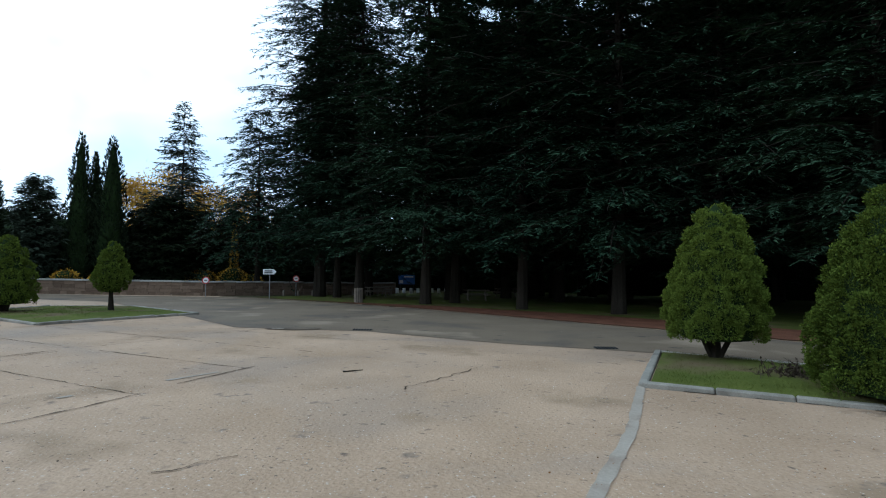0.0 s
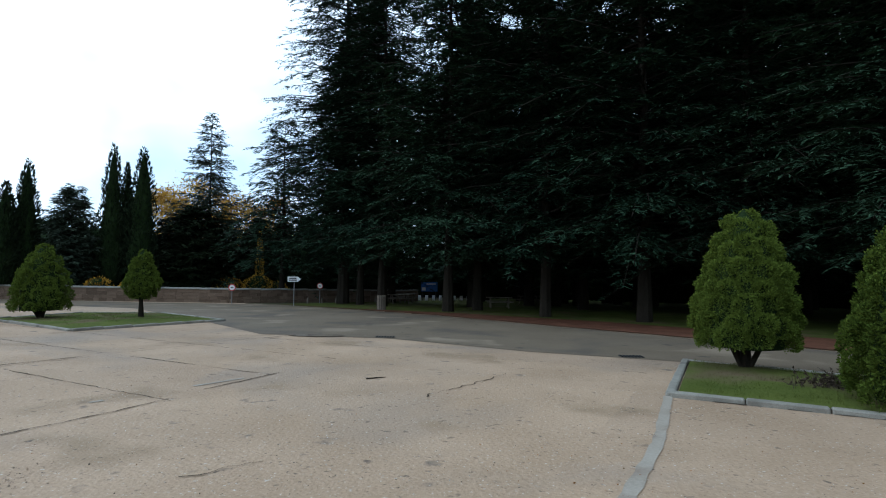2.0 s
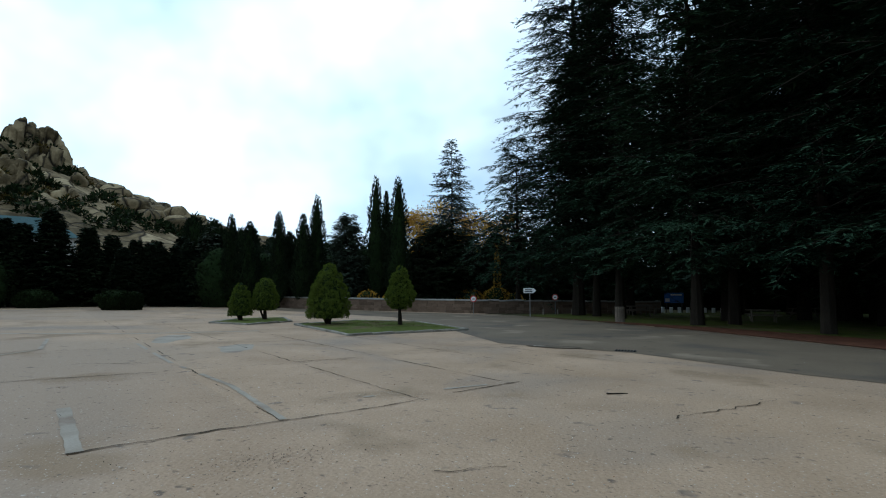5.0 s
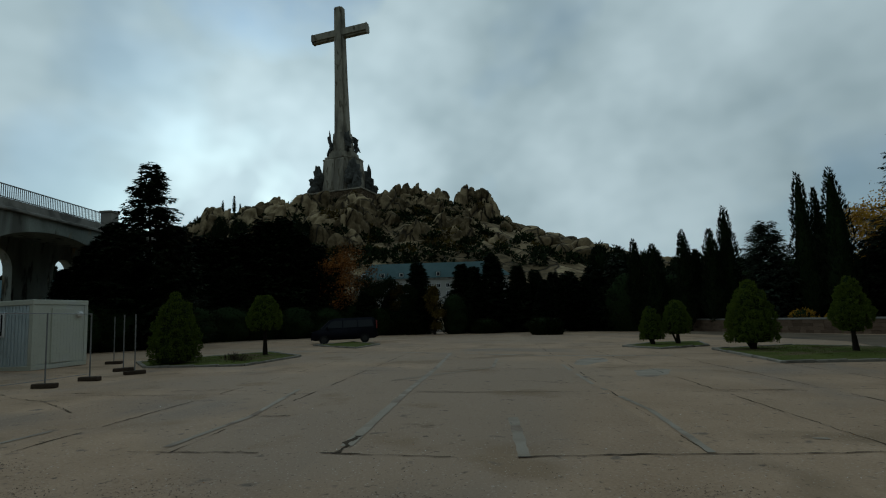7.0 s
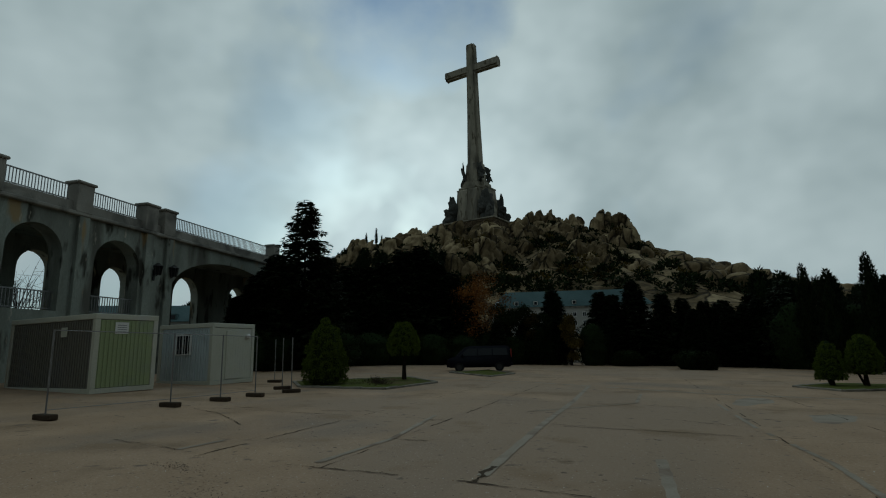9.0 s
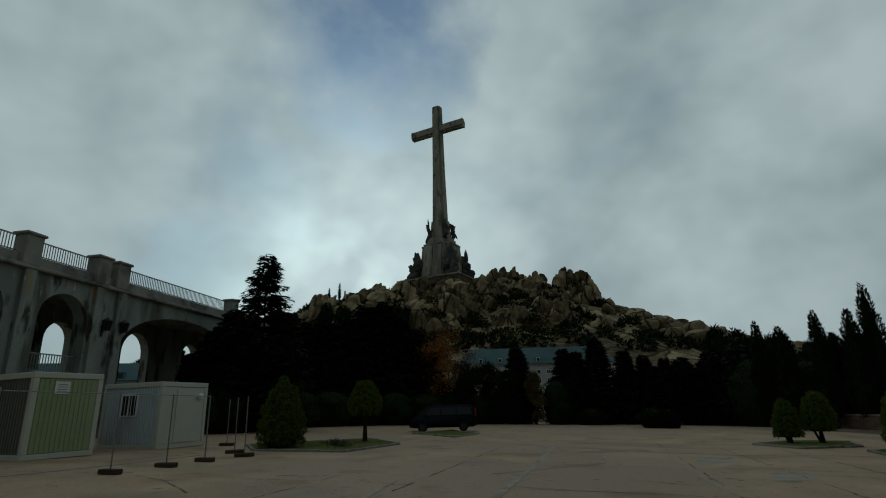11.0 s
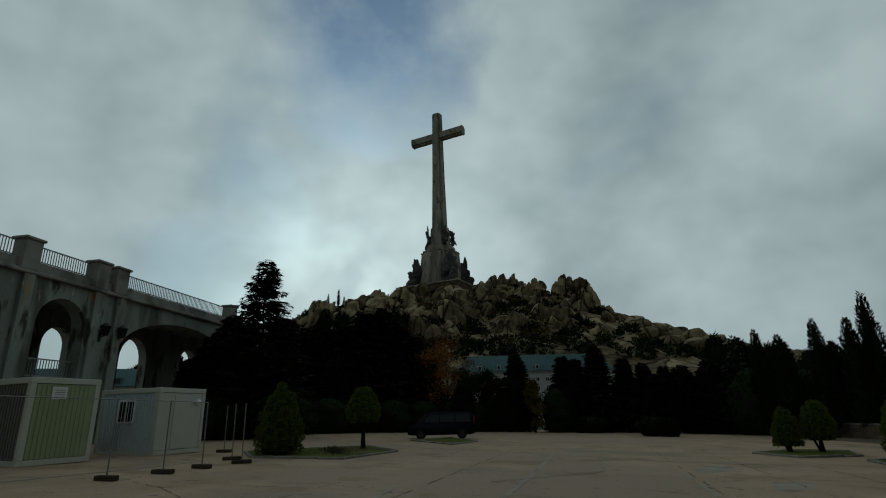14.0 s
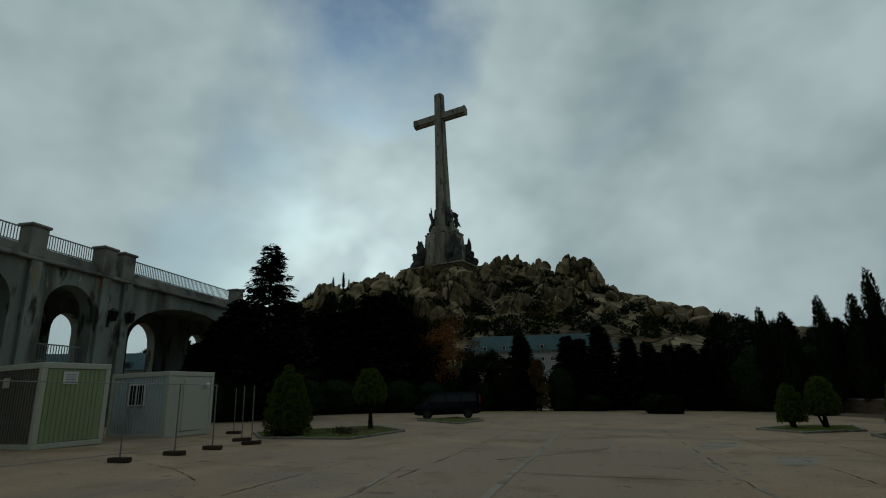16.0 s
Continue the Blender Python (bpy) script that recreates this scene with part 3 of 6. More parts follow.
def surface_leaves(profile, height, n, size, seed, up=0.6, lump=0.1, squash=1.0, width=0.4, z0=0.0):
    """Leaf sprays on a lumpy body of turning; profile(k) is the radius at the height k of 0 to 1."""
    rng = np.random.default_rng(seed)
    k = rng.uniform(0, 1, n * 3)
    rad = np.array([profile(q) for q in k])
    pick = rng.uniform(0, rad.max(), n * 3) < rad + 0.08
    k, rad = k[pick][:n], rad[pick][:n]
    az = rng.uniform(0, 2 * math.pi, len(k))
    off = seed * 3.7
    bumps = np.array([noise.noise(Vector((math.cos(a) * 2.1 + off, math.sin(a) * 2.1, q * height * 1.5))) + 0.5 * noise.noise(Vector((math.cos(a) * 5.2, math.sin(a) * 5.2 + off, q * height * 3.4))) for a, q in zip(az, k)])
    r = rad * (1 + lump * bumps) * (1 - 0.12 * rng.uniform(0, 1, len(k)) ** 2)
    base = np.stack([r * np.cos(az), r * np.sin(az) * squash, z0 + k * height + 0.04 * rng.normal(size=len(k))], 1)
    way = np.stack([np.cos(az), np.sin(az), np.full(len(k), up)], 1) + 0.5 * rng.normal(size=(len(k), 3))
    return blades(base, way, size * rng.uniform(0.6, 1.4, len(k)), size * width * rng.uniform(0.7, 1.4, len(k)), rng)


def turned_body(profile, height, seed, shrink, lump, z0=0.0, rings=14, sides=18):
    off = seed * 3.7
    v, f = [], []
    for i in range(rings + 1):
        k = i / rings
        for j in range(sides):
            a = 2 * math.pi * j / sides
            b = noise.noise(Vector((math.cos(a) * 2.1 + off, math.sin(a) * 2.1, k * height * 1.5)))
            r = max(0.01, profile(k) * shrink * (1 + lump * b))
            p = (r * math.cos(a), r * math.sin(a), z0 + k * height * 0.98)
            v.append(p)
    for i in range(rings):
        for j in range(sides):
            f.append((i * sides + j, i * sides + (j + 1) % sides, (i + 1) * sides + (j + 1) % sides, (i + 1) * sides + j))
    return np.array(v), np.array(f)


def cypress(label, mat, height, radius, seed, n=5200, size=0.3, name="cypress_tree"):
    t = empty(name)

    def prof(k):
        return radius * min(1.0, (k / 0.18) ** 0.6) * max(0.0, 1 - k ** 2.1) ** 0.8 + 0.02
    as_object("trunk", trunk_mesh(height * 0.5, 0.14, np.random.default_rng(seed)), M["bark"], t)
    as_object("crown", merged("crown", [surface_leaves(prof, height - 0.5, n, size, seed, 1.9, 0.55, width=0.28, z0=0.5)]), mat, t)
    # added dark core: its colour stands in for shade inside the crown
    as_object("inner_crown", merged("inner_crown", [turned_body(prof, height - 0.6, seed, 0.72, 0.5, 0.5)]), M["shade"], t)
    return tagged(t, label, "tree")


def topiary(label, height, radius, seed, clear, shape, n=11000, size=0.075, stems=3, lean=0.0):
    """A clipped thuja: bare forked stems below, a dense lumpy crown above."""
    rng = np.random.default_rng(seed)
    t = empty("topiary_tree")
    bm = bmesh.new()
    for i in range(stems):
        a = 2 * math.pi * i / stems + rng.uniform(-0.4, 0.4)
        q = 0.0 if i == 0 else 1.0
        rod(bm, (0.05 * q * math.cos(a), 0.05 * q * math.sin(a), -0.05), (0.5 * radius * q * math.cos(a) + lean, 0.5 * radius * q * math.sin(a), clear + 0.45 * radius), 0.13 if i == 0 else 0.055, 0.05, 7)
    part("trunk", bm, M["bark"], t)
    h = height - clear

    def prof(k):
        return radius * shape(k) + 0.015
    lobe = 0.27 if radius > 0.9 else 0.22
    hearts = clumps_on(prof, h, seed, lobe, clear)
    area = sum(q * q for c, q in hearts)
    as_object("crown", merged("crown", [clump_leaves(hearts, n / area, size, seed)]), M["topiary"], t)
    # added dark body inside the clumps, so the crevices between them look shaded
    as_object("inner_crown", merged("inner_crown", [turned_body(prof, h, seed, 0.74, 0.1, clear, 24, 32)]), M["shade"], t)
    return tagged(t, label, "tree")


def broadleaf(label, mat, height, spread, seed, n=3500, size=0.2, clear=0.25, name="broadleaf_tree", clumps=26):
    """Forking limbs and a crown of leaf clumps with gaps."""
    rng = np.random.default_rng(seed)
    t = empty(name)
    as_object("trunk", trunk_mesh(height * 0.6, height * 0.018 + 0.04, rng, 0.03), M["bark"], t)
    a, b = [], []
    cs = []
    for i in range(clumps):
        az, k = rng.uniform(0, 2 * math.pi), rng.uniform(0, 1)
        r = spread * math.sqrt(rng.uniform(0.05, 1)) * (1 - 0.75 * (k - 0.35) ** 2 * 2)
        c = np.array([r * math.cos(az), r * math.sin(az), height * (clear + (1 - clear) * k * 0.95)])
        a.append([0, 0, height * min(0.58, clear * 0.6 + 0.4 * k)])
        b.append(c)
        cs.append(c)
    a, b = np.array(a, dtype=float), np.array(b)
    as_object("limb", merged("limbs", [prisms(a, b, np.full(len(a), 0.05), np.full(len(a), 0.012))]), M["bark"], t)["kind"] = "stuff"
    if mat is not None:
        idx = rng.integers(0, clumps, n)
        base = np.array(cs)[idx] + rng.normal(size=(n, 3)) * spread * np.array([0.2, 0.2, 0.16])
        v, f = blades(base, rng.normal(size=(n, 3)) + [0, 0, -0.2], size * rng.uniform(0.6, 1.3, n), size * 0.6 * rng.uniform(0.7, 1.3, n), rng)
        as_object("crown", merged("crown", [(v, f)]), mat, t)
    else:
        m = 420
        idx = rng.integers(0, clumps, m)
        p0 = a[idx] + (b - a)[idx] * rng.uniform(0.3, 1, (m, 1))
        p1 = p0 + rng.normal(size=(m, 3)) * spread * 0.22 + [0, 0, spread * 0.15]
        as_object("twigs", merged("twigs", [prisms(p0, p1, np.full(m, 0.015), np.full(m, 0.004))]), M["twig"], t)
    return tagged(t, label, "tree")


def shrub(label, mat, height, radius, seed, n=2600, size=0.16, name="shrub"):
    t = empty(name)

    def prof(k):
        return radius * math.sqrt(max(0.0, 1 - (1.7 * (k - 0.42)) ** 2)) + 0.02
    as_object("leaves", merged("leaves", [surface_leaves(prof, height, n, size, seed, 0.7, 0.35, width=0.5)]), mat, t)
    # added dark body under the leaves, coloured as the shade inside the bush
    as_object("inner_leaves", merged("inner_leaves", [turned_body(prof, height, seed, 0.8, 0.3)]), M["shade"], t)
    return tagged(t, label, "shrub")


def stand(ob, x, y, turn=0.0, scale=1.0, sink=0.0):
    ob.matrix_world = pose(x, y, ground_z(x, y) - sink, 0, 0, turn) @ Matrix.Scale(scale, 4)
    return ob


def again(ob, x, y, turn, scale=1.0, label=""):
    c = copy_thing(ob, pose(x, y, ground_z(x, y), 0, 0, turn))
    c.scale = (scale, scale, scale)
    return tagged(c, label)


def at_bearing(az, d):
    return -d * math.sin(radians(az)), d * math.cos(radians(az))


# the cedar wood beyond the road
rnd = random.Random(7)
cedars = [
    conifer("tall dark blue-green cedar with drooping tiers beside the road", M["cedar"], 27, 7.6, 11, 0.29, "cedar_tree", first=0.14, gap=0.5, whorl=7, droop=0.32, blade=0.34, width=0.36, twig_gap=0.15, thin=0.75),
    conifer("broad dark cedar with layered branches in the wood", M["cedar"], 26, 8.0, 12, 0.3, "cedar_tree", first=0.15, gap=0.54, whorl=7, droop=0.27, blade=0.34, width=0.36, twig_gap=0.15, thin=0.75),
    conifer("slender dark cedar with a ragged crown in the wood", M["cedar"], 29, 6.6, 13, 0.26, "cedar_tree", first=0.13, gap=0.5, whorl=7, droop=0.36, blade=0.34, width=0.36, twig_gap=0.15, thin=0.75),
]
deep_cedars = [conifer("dark cedar deep in the wood", M["cedar"], h, w, 15 + i, 0.38, "cedar_tree", first=0.13, gap=0.7, whorl=7, droop=0.3, blade=0.75, width=0.5, twig_gap=0.36, thin=0.6) for i, (h, w) in enumerate([(26, 6.6), (28, 5.8)])]
stand(deep_cedars[0], 15.2, 44.0, 10)
stand(deep_cedars[1], 28.0, 33.0, 50)
stand(cedars[0], 4.4, 32.6, 20)
stand(cedars[1], 9.1, 28.0, 140)
stand(cedars[2], -1.3, 42.2, 75)
stand(conifer("very tall cedar with long ragged branches at the wood's corner", M["cedar"], 34, 7.6, 14, 0.42, "cedar_tree", first=0.12, gap=0.62, whorl=6, droop=0.34, blade=0.28, width=0.32, power=0.5, up=0.3, twig_gap=0.17), -2.7, 43.6, 75)
WOOD = [(1.3, 48.0, 0), (18.0, 25.6, 1), (16.4, 21.8, 2), (22.9, 20.3, 0), (24.3, 13.1, 1), (28.0, 11.3, 2), (31.8, 14.8, 0), (15.0, 37.4, 0), (22.9, 32.3, 1), (7.2, 39.7, 2), (29.7, 24.2, 0), (17.1, 50.7, 0), (27.0, 42.7, 2), (32.5, 13.1, 1), (39.1, 15.8, 0), (39.5, 23.6, 1), (36.4, 35.1, 0), (13.2, 66.2, 0), (27.9, 58.4, 1), (45.1, 44.7, 2), (51.4, 25.6, 0), (39.6, 16.0, 2), (48.7, 19.7, 1), (12.9, 24.5, 0), (19.7, 17.3, 1), (24.4, 9.9, 0), (29.1, 11.7, 2), (6.6, 34.5, 1), (0.4, 39.4, 0), (-3.2, 53.2, 2), (21.7, 27.0, 0), (12.9, 44.2, 1), (33.1, 29.7, 2), (36.0, 18.1, 1), (21.5, 41.6, 0), (45.7, 18.5, 0), (42.6, 37.1, 1), (32.6, 48.8, 0), (19.3, 58.2, 1), (7.0, 70.2, 0), (39.2, 55.7, 1), (52.8, 39.4, 0), (57.6, 23.3, 1), (54.8, 22.1, 0), (43.2, 17.4, 1), (12.0, 58.6, 0), (17.7, 45.3, 1), (23.6, 50.1, 0), (26.2, 36.8, 1), (30.8, 35.0, 1)]
for x, y, k in WOOD:
    again(cedars[k] if x + y < 45 else deep_cedars[k % 2], x, y, rnd.uniform(0, 360), rnd.uniform(0.86, 1.12))
stand(conifer("old cedar with sparse hanging branches at the wood's corner", M["cedar"], 16.5, 6.2, 21, 0.26, "cedar_tree", first=0.2, gap=0.5, whorl=6, droop=0.8, up=0.5, full=1.2, power=0.6, blade=0.34), -8.4, 48.6, 30)

for i in range(11):
    x, y = at_bearing(-11.0 - 4.4 * i, 55 - 0.5 * i + 5 * (i % 2))
    again(deep_cedars[i % 2], x, y, 61 * i, 1.12)

# trees behind the stone wall
fir = stand(conifer("grey-green fir with an open pointed crown behind the wall", M["fir"], 19.3, 4.9, 31, 0.2, "fir_tree", first=0.2, gap=0.55, whorl=7, droop=0.2, up=0.3, full=1.5, power=0.85, blade=0.36), *at_bearing(16.8, 58.9))
CYPRESSES = [(39.6, 57.0, 9.2, 0.8), (37.9, 56.0, 8.4, 1.1), (35.0, 55.1, 9.5, 0.85), (34.0, 57.0, 7.7, 0.7), (32.6, 54.1, 9.2, 0.95), (31.2, 55.1, 11.4, 1.05), (25.0, 54.1, 13.3, 1.1), (23.9, 56.0, 12.2, 0.6), (22.6, 53.2, 13.2, 1.25)]
for i, (az, d, h, r) in enumerate(CYPRESSES):
    x, y = at_bearing(az, d)
    stand(tagged(cypress("tall narrow dark green cypress behind the stone wall", M["cypress"], h, r, 40 + i, 4200), group="cypresses behind the wall"), x, y, 40 * i)
stand(conifer("dense broad conifer with grey-green foliage behind the wall", M["fir"], 9.6, 3.0, 55, 0.2, first=0.04, gap=0.26, whorl=10, droop=0.1, up=0.4, power=0.55, full=1.6, blade=0.36, width=0.5), *at_bearing(28.0, 55.1))
stand(conifer("low spreading dark conifer behind the wall", M["cypress"], 8.8, 4.6, 56, 0.22, first=0.1, gap=0.26, whorl=10, droop=0.2, up=0.35, power=0.45, full=1.5, blade=0.36, width=0.5), *at_bearing(17.9, 55.1))
stand(conifer("dark conifer behind the wall", M["cypress"], 7.4, 3.0, 57, 0.2, first=0.06, gap=0.26, whorl=10, power=0.5, full=1.5, blade=0.36, width=0.5), *at_bearing(12.9, 58.9))
stand(conifer("dark conifer behind the wall", M["cypress"], 7.8, 2.6, 58, 0.2, first=0.06, gap=0.26, whorl=10, power=0.5, full=1.5, blade=0.36, width=0.5), *at_bearing(20.4, 57.0))
stand(conifer("pale cedar with an open crown beyond the car park", M["fir"], 8.4, 2.6, 59, 0.16, first=0.15, gap=0.55, whorl=5), *at_bearing(41.5, 60.8))
stand(conifer("pale cedar with an open crown beyond the car park", M["fir"], 7.8, 2.2, 60, 0.16, first=0.15, gap=0.5, whorl=5), *at_bearing(42.0, 59.8))
stand(broadleaf("round-headed pine behind the cypresses", M["cypress"], 8.2, 2.0, 61, 2600, 0.22, 0.6), *at_bearing(36.2, 72.2))
for i, (az, d, h, s) in enumerate([(18.2, 72.5, 13.9, 4.5), (14.4, 70.7, 12.3, 4), (11.1, 74.4, 13.6, 4), (21.1, 74.4, 13, 3.6)]):
    stand(broadleaf("yellow autumn tree behind the dark conifers", M["gold"], h, s, 70 + i, 9000, 0.28, 0.25), *at_bearing(az, d))
stand(cypress("slim tree overgrown with yellow autumn leaves", M["gold"], 6.6, 0.36, 76, 1800, 0.2, "autumn_tree"), *at_bearing(12.0, 56.0))
for i, (az, d, h, r) in enumerate([(14.9, 53.5, 2, 1.4), (12.1, 53.9, 2.3, 1.3), (10.4, 54.4, 1.7, 1.2), (25.9, 51.2, 1.8, 1), (23.5, 50.2, 1.5, 0.8)]):
    stand(shrub("yellow autumn shrub behind the stone wall", M["gold"], h, r, 80 + i, 1300, 0.14), *at_bearing(az, d))
stand(conifer("dark conifer behind the wall", M["cypress"], 8.6, 2.8, 63, 0.2, first=0.05, gap=0.3, whorl=9, power=0.6, full=1.5, blade=0.36, width=0.5), *at_bearing(9.9, 62.7))
stand(conifer("dark conifer behind the wall", M["cypress"], 7.8, 2.8, 64, 0.2, first=0.05, gap=0.3, whorl=9, power=0.6, full=1.5, blade=0.36, width=0.5), *at_bearing(7.5, 66.5))
stand(conifer("dark conifer behind the wall", M["cypress"], 8.8, 2.6, 65, 0.2, first=0.05, gap=0.3, whorl=9, power=0.6, full=1.5, blade=0.36, width=0.5), *at_bearing(14.7, 64.6))
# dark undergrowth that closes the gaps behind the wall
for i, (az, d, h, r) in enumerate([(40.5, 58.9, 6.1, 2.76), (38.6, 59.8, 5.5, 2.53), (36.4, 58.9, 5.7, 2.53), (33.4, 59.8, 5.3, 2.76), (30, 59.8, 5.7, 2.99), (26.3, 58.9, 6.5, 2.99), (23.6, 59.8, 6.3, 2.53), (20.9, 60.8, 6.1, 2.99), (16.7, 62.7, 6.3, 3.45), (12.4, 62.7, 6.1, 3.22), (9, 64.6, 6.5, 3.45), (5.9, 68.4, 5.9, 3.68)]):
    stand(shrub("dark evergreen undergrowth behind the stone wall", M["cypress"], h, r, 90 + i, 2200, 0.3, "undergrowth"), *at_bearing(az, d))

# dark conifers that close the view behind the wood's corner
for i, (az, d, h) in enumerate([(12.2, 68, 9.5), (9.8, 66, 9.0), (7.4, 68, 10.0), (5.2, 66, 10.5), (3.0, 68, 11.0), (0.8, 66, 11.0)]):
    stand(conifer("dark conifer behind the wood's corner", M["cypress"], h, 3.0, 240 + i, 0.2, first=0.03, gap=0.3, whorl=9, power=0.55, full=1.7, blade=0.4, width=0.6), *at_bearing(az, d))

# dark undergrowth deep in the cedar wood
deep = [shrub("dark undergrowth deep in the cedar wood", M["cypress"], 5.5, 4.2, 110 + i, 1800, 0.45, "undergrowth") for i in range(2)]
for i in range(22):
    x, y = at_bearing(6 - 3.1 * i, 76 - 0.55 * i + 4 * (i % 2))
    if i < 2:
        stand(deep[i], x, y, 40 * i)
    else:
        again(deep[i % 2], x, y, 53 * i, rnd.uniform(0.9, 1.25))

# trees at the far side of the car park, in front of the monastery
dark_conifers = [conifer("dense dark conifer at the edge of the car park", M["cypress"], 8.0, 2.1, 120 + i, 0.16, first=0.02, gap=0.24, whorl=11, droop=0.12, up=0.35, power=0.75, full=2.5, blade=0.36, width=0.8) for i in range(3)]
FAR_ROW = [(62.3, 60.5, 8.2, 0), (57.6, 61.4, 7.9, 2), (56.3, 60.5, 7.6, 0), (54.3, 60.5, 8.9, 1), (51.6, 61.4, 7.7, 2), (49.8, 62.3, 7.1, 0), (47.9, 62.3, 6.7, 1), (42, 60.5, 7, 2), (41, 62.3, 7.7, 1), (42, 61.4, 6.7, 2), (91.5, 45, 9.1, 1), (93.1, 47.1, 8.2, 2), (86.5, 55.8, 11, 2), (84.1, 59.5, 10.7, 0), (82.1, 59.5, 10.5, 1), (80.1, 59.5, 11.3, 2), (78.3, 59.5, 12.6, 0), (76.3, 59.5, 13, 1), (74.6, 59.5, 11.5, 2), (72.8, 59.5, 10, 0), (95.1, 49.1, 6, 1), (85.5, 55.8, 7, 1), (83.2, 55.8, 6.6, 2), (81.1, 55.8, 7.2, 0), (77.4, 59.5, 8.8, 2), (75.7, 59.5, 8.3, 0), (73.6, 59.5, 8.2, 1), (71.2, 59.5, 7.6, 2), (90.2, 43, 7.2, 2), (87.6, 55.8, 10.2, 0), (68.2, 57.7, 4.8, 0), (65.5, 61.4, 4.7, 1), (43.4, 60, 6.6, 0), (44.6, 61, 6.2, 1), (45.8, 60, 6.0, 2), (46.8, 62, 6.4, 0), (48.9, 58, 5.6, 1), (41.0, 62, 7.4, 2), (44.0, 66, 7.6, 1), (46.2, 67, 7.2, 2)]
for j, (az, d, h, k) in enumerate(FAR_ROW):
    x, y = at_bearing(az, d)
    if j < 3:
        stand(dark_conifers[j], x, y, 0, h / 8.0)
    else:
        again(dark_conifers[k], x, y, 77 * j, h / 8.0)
stand(conifer("tall pointed dark spruce beside the viaduct", M["cypress"], 13.6, 4.1, 131, 0.2, "spruce_tree", first=0.03, gap=0.3, whorl=9, droop=0.1, up=0.3, power=0.85, full=1.9, blade=0.34, width=0.6), *at_bearing(88.6, 43))
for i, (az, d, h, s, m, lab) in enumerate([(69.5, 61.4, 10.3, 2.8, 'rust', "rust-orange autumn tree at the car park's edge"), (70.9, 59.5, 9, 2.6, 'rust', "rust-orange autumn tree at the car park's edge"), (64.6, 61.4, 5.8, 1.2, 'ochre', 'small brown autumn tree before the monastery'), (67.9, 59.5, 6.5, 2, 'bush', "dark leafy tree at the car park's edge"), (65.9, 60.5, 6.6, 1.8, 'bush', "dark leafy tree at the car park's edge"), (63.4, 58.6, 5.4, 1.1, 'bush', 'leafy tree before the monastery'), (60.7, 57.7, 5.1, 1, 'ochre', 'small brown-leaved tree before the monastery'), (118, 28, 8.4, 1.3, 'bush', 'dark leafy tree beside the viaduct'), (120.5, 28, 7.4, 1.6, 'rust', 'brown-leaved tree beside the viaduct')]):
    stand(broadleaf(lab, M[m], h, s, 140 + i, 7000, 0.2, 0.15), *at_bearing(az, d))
stand(broadleaf("bare grey tree behind the viaduct", None, 8.0, 2.2, 155), *at_bearing(112.6, 47))
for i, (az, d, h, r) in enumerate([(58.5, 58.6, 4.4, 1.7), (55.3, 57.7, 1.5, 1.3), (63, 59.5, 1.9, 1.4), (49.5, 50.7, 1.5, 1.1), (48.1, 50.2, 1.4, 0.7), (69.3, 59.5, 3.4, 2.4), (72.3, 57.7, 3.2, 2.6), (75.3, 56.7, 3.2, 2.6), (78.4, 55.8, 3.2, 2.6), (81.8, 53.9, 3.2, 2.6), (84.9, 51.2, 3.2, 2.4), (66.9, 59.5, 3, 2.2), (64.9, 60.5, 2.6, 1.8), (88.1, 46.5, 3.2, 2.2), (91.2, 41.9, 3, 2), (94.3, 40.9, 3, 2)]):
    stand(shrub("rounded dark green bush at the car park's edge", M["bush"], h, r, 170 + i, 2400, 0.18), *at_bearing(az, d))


# ---- the rocky hill and the stone cross ----
CROSS = Vector((-375.6, 137.5, 0))
HILL_D = 400.0
HILL_OUT = Vector((CROSS.x, CROSS.y, 0)).normalized()      # away from the car park
HILL_SIDE = Vector((HILL_OUT.y, -HILL_OUT.x, 0))           # to the right as one faces the hill
CREST_U = [-260, -190, -135, -112, -100, -60, -24, 22, 38, 74, 82, 92, 110, 120, 128, 140, 165, 190, 230, 300, 380]
CREST_Z = [16, 30, 46, 60, 76, 82, 87, 88, 94, 92, 86, 90, 84, 72, 69, 69, 58, 51, 38, 24, 12]


def hill_z(u, v):
    """Height of the hill at u metres to the side of the cross and v metres beyond it (towards the car park v < 0)."""
    top = np.interp(u, CREST_U, CREST_Z) - 3.0 - 0.045 * max(0.0, u)
    k = min(1.0, max(0.0, (v + 205) / 190))
    fall = 1.0 if v < 15 else max(0.0, 1 - (v - 15) / 160)
    rise = 0.12 * min(1.0, max(0.0, (v + 260) / 60)) + 0.88 * (k ** 0.85) * (0.75 + 0.25 * k)
    p = Vector((u / 34, v / 30, 0.3))
    crag = noise.ridged_multi_fractal(p, 1.0, 2.1, 4, 1.0, 2.0) - 1.2
    steps = noise.noise(Vector((u / 11, v / 14, 4.0))) + 0.5 * noise.noise(Vector((u / 5, v / 6, 9.0)))
    rough = min(1.0, 0.15 + k) * (1.0 if abs(u) > 34 or v < -28 else 0.25)
    z = top * rise * fall + rough * (5.0 * crag * (1 - 0.75 * k) + 3.2 * steps * (1 - 0.5 * k))
    return z


def hill_point(u, v, z):
    p = Vector((CROSS.x, CROSS.y, 0)) + HILL_SIDE * u + HILL_OUT * v
    return (p.x, p.y, z)


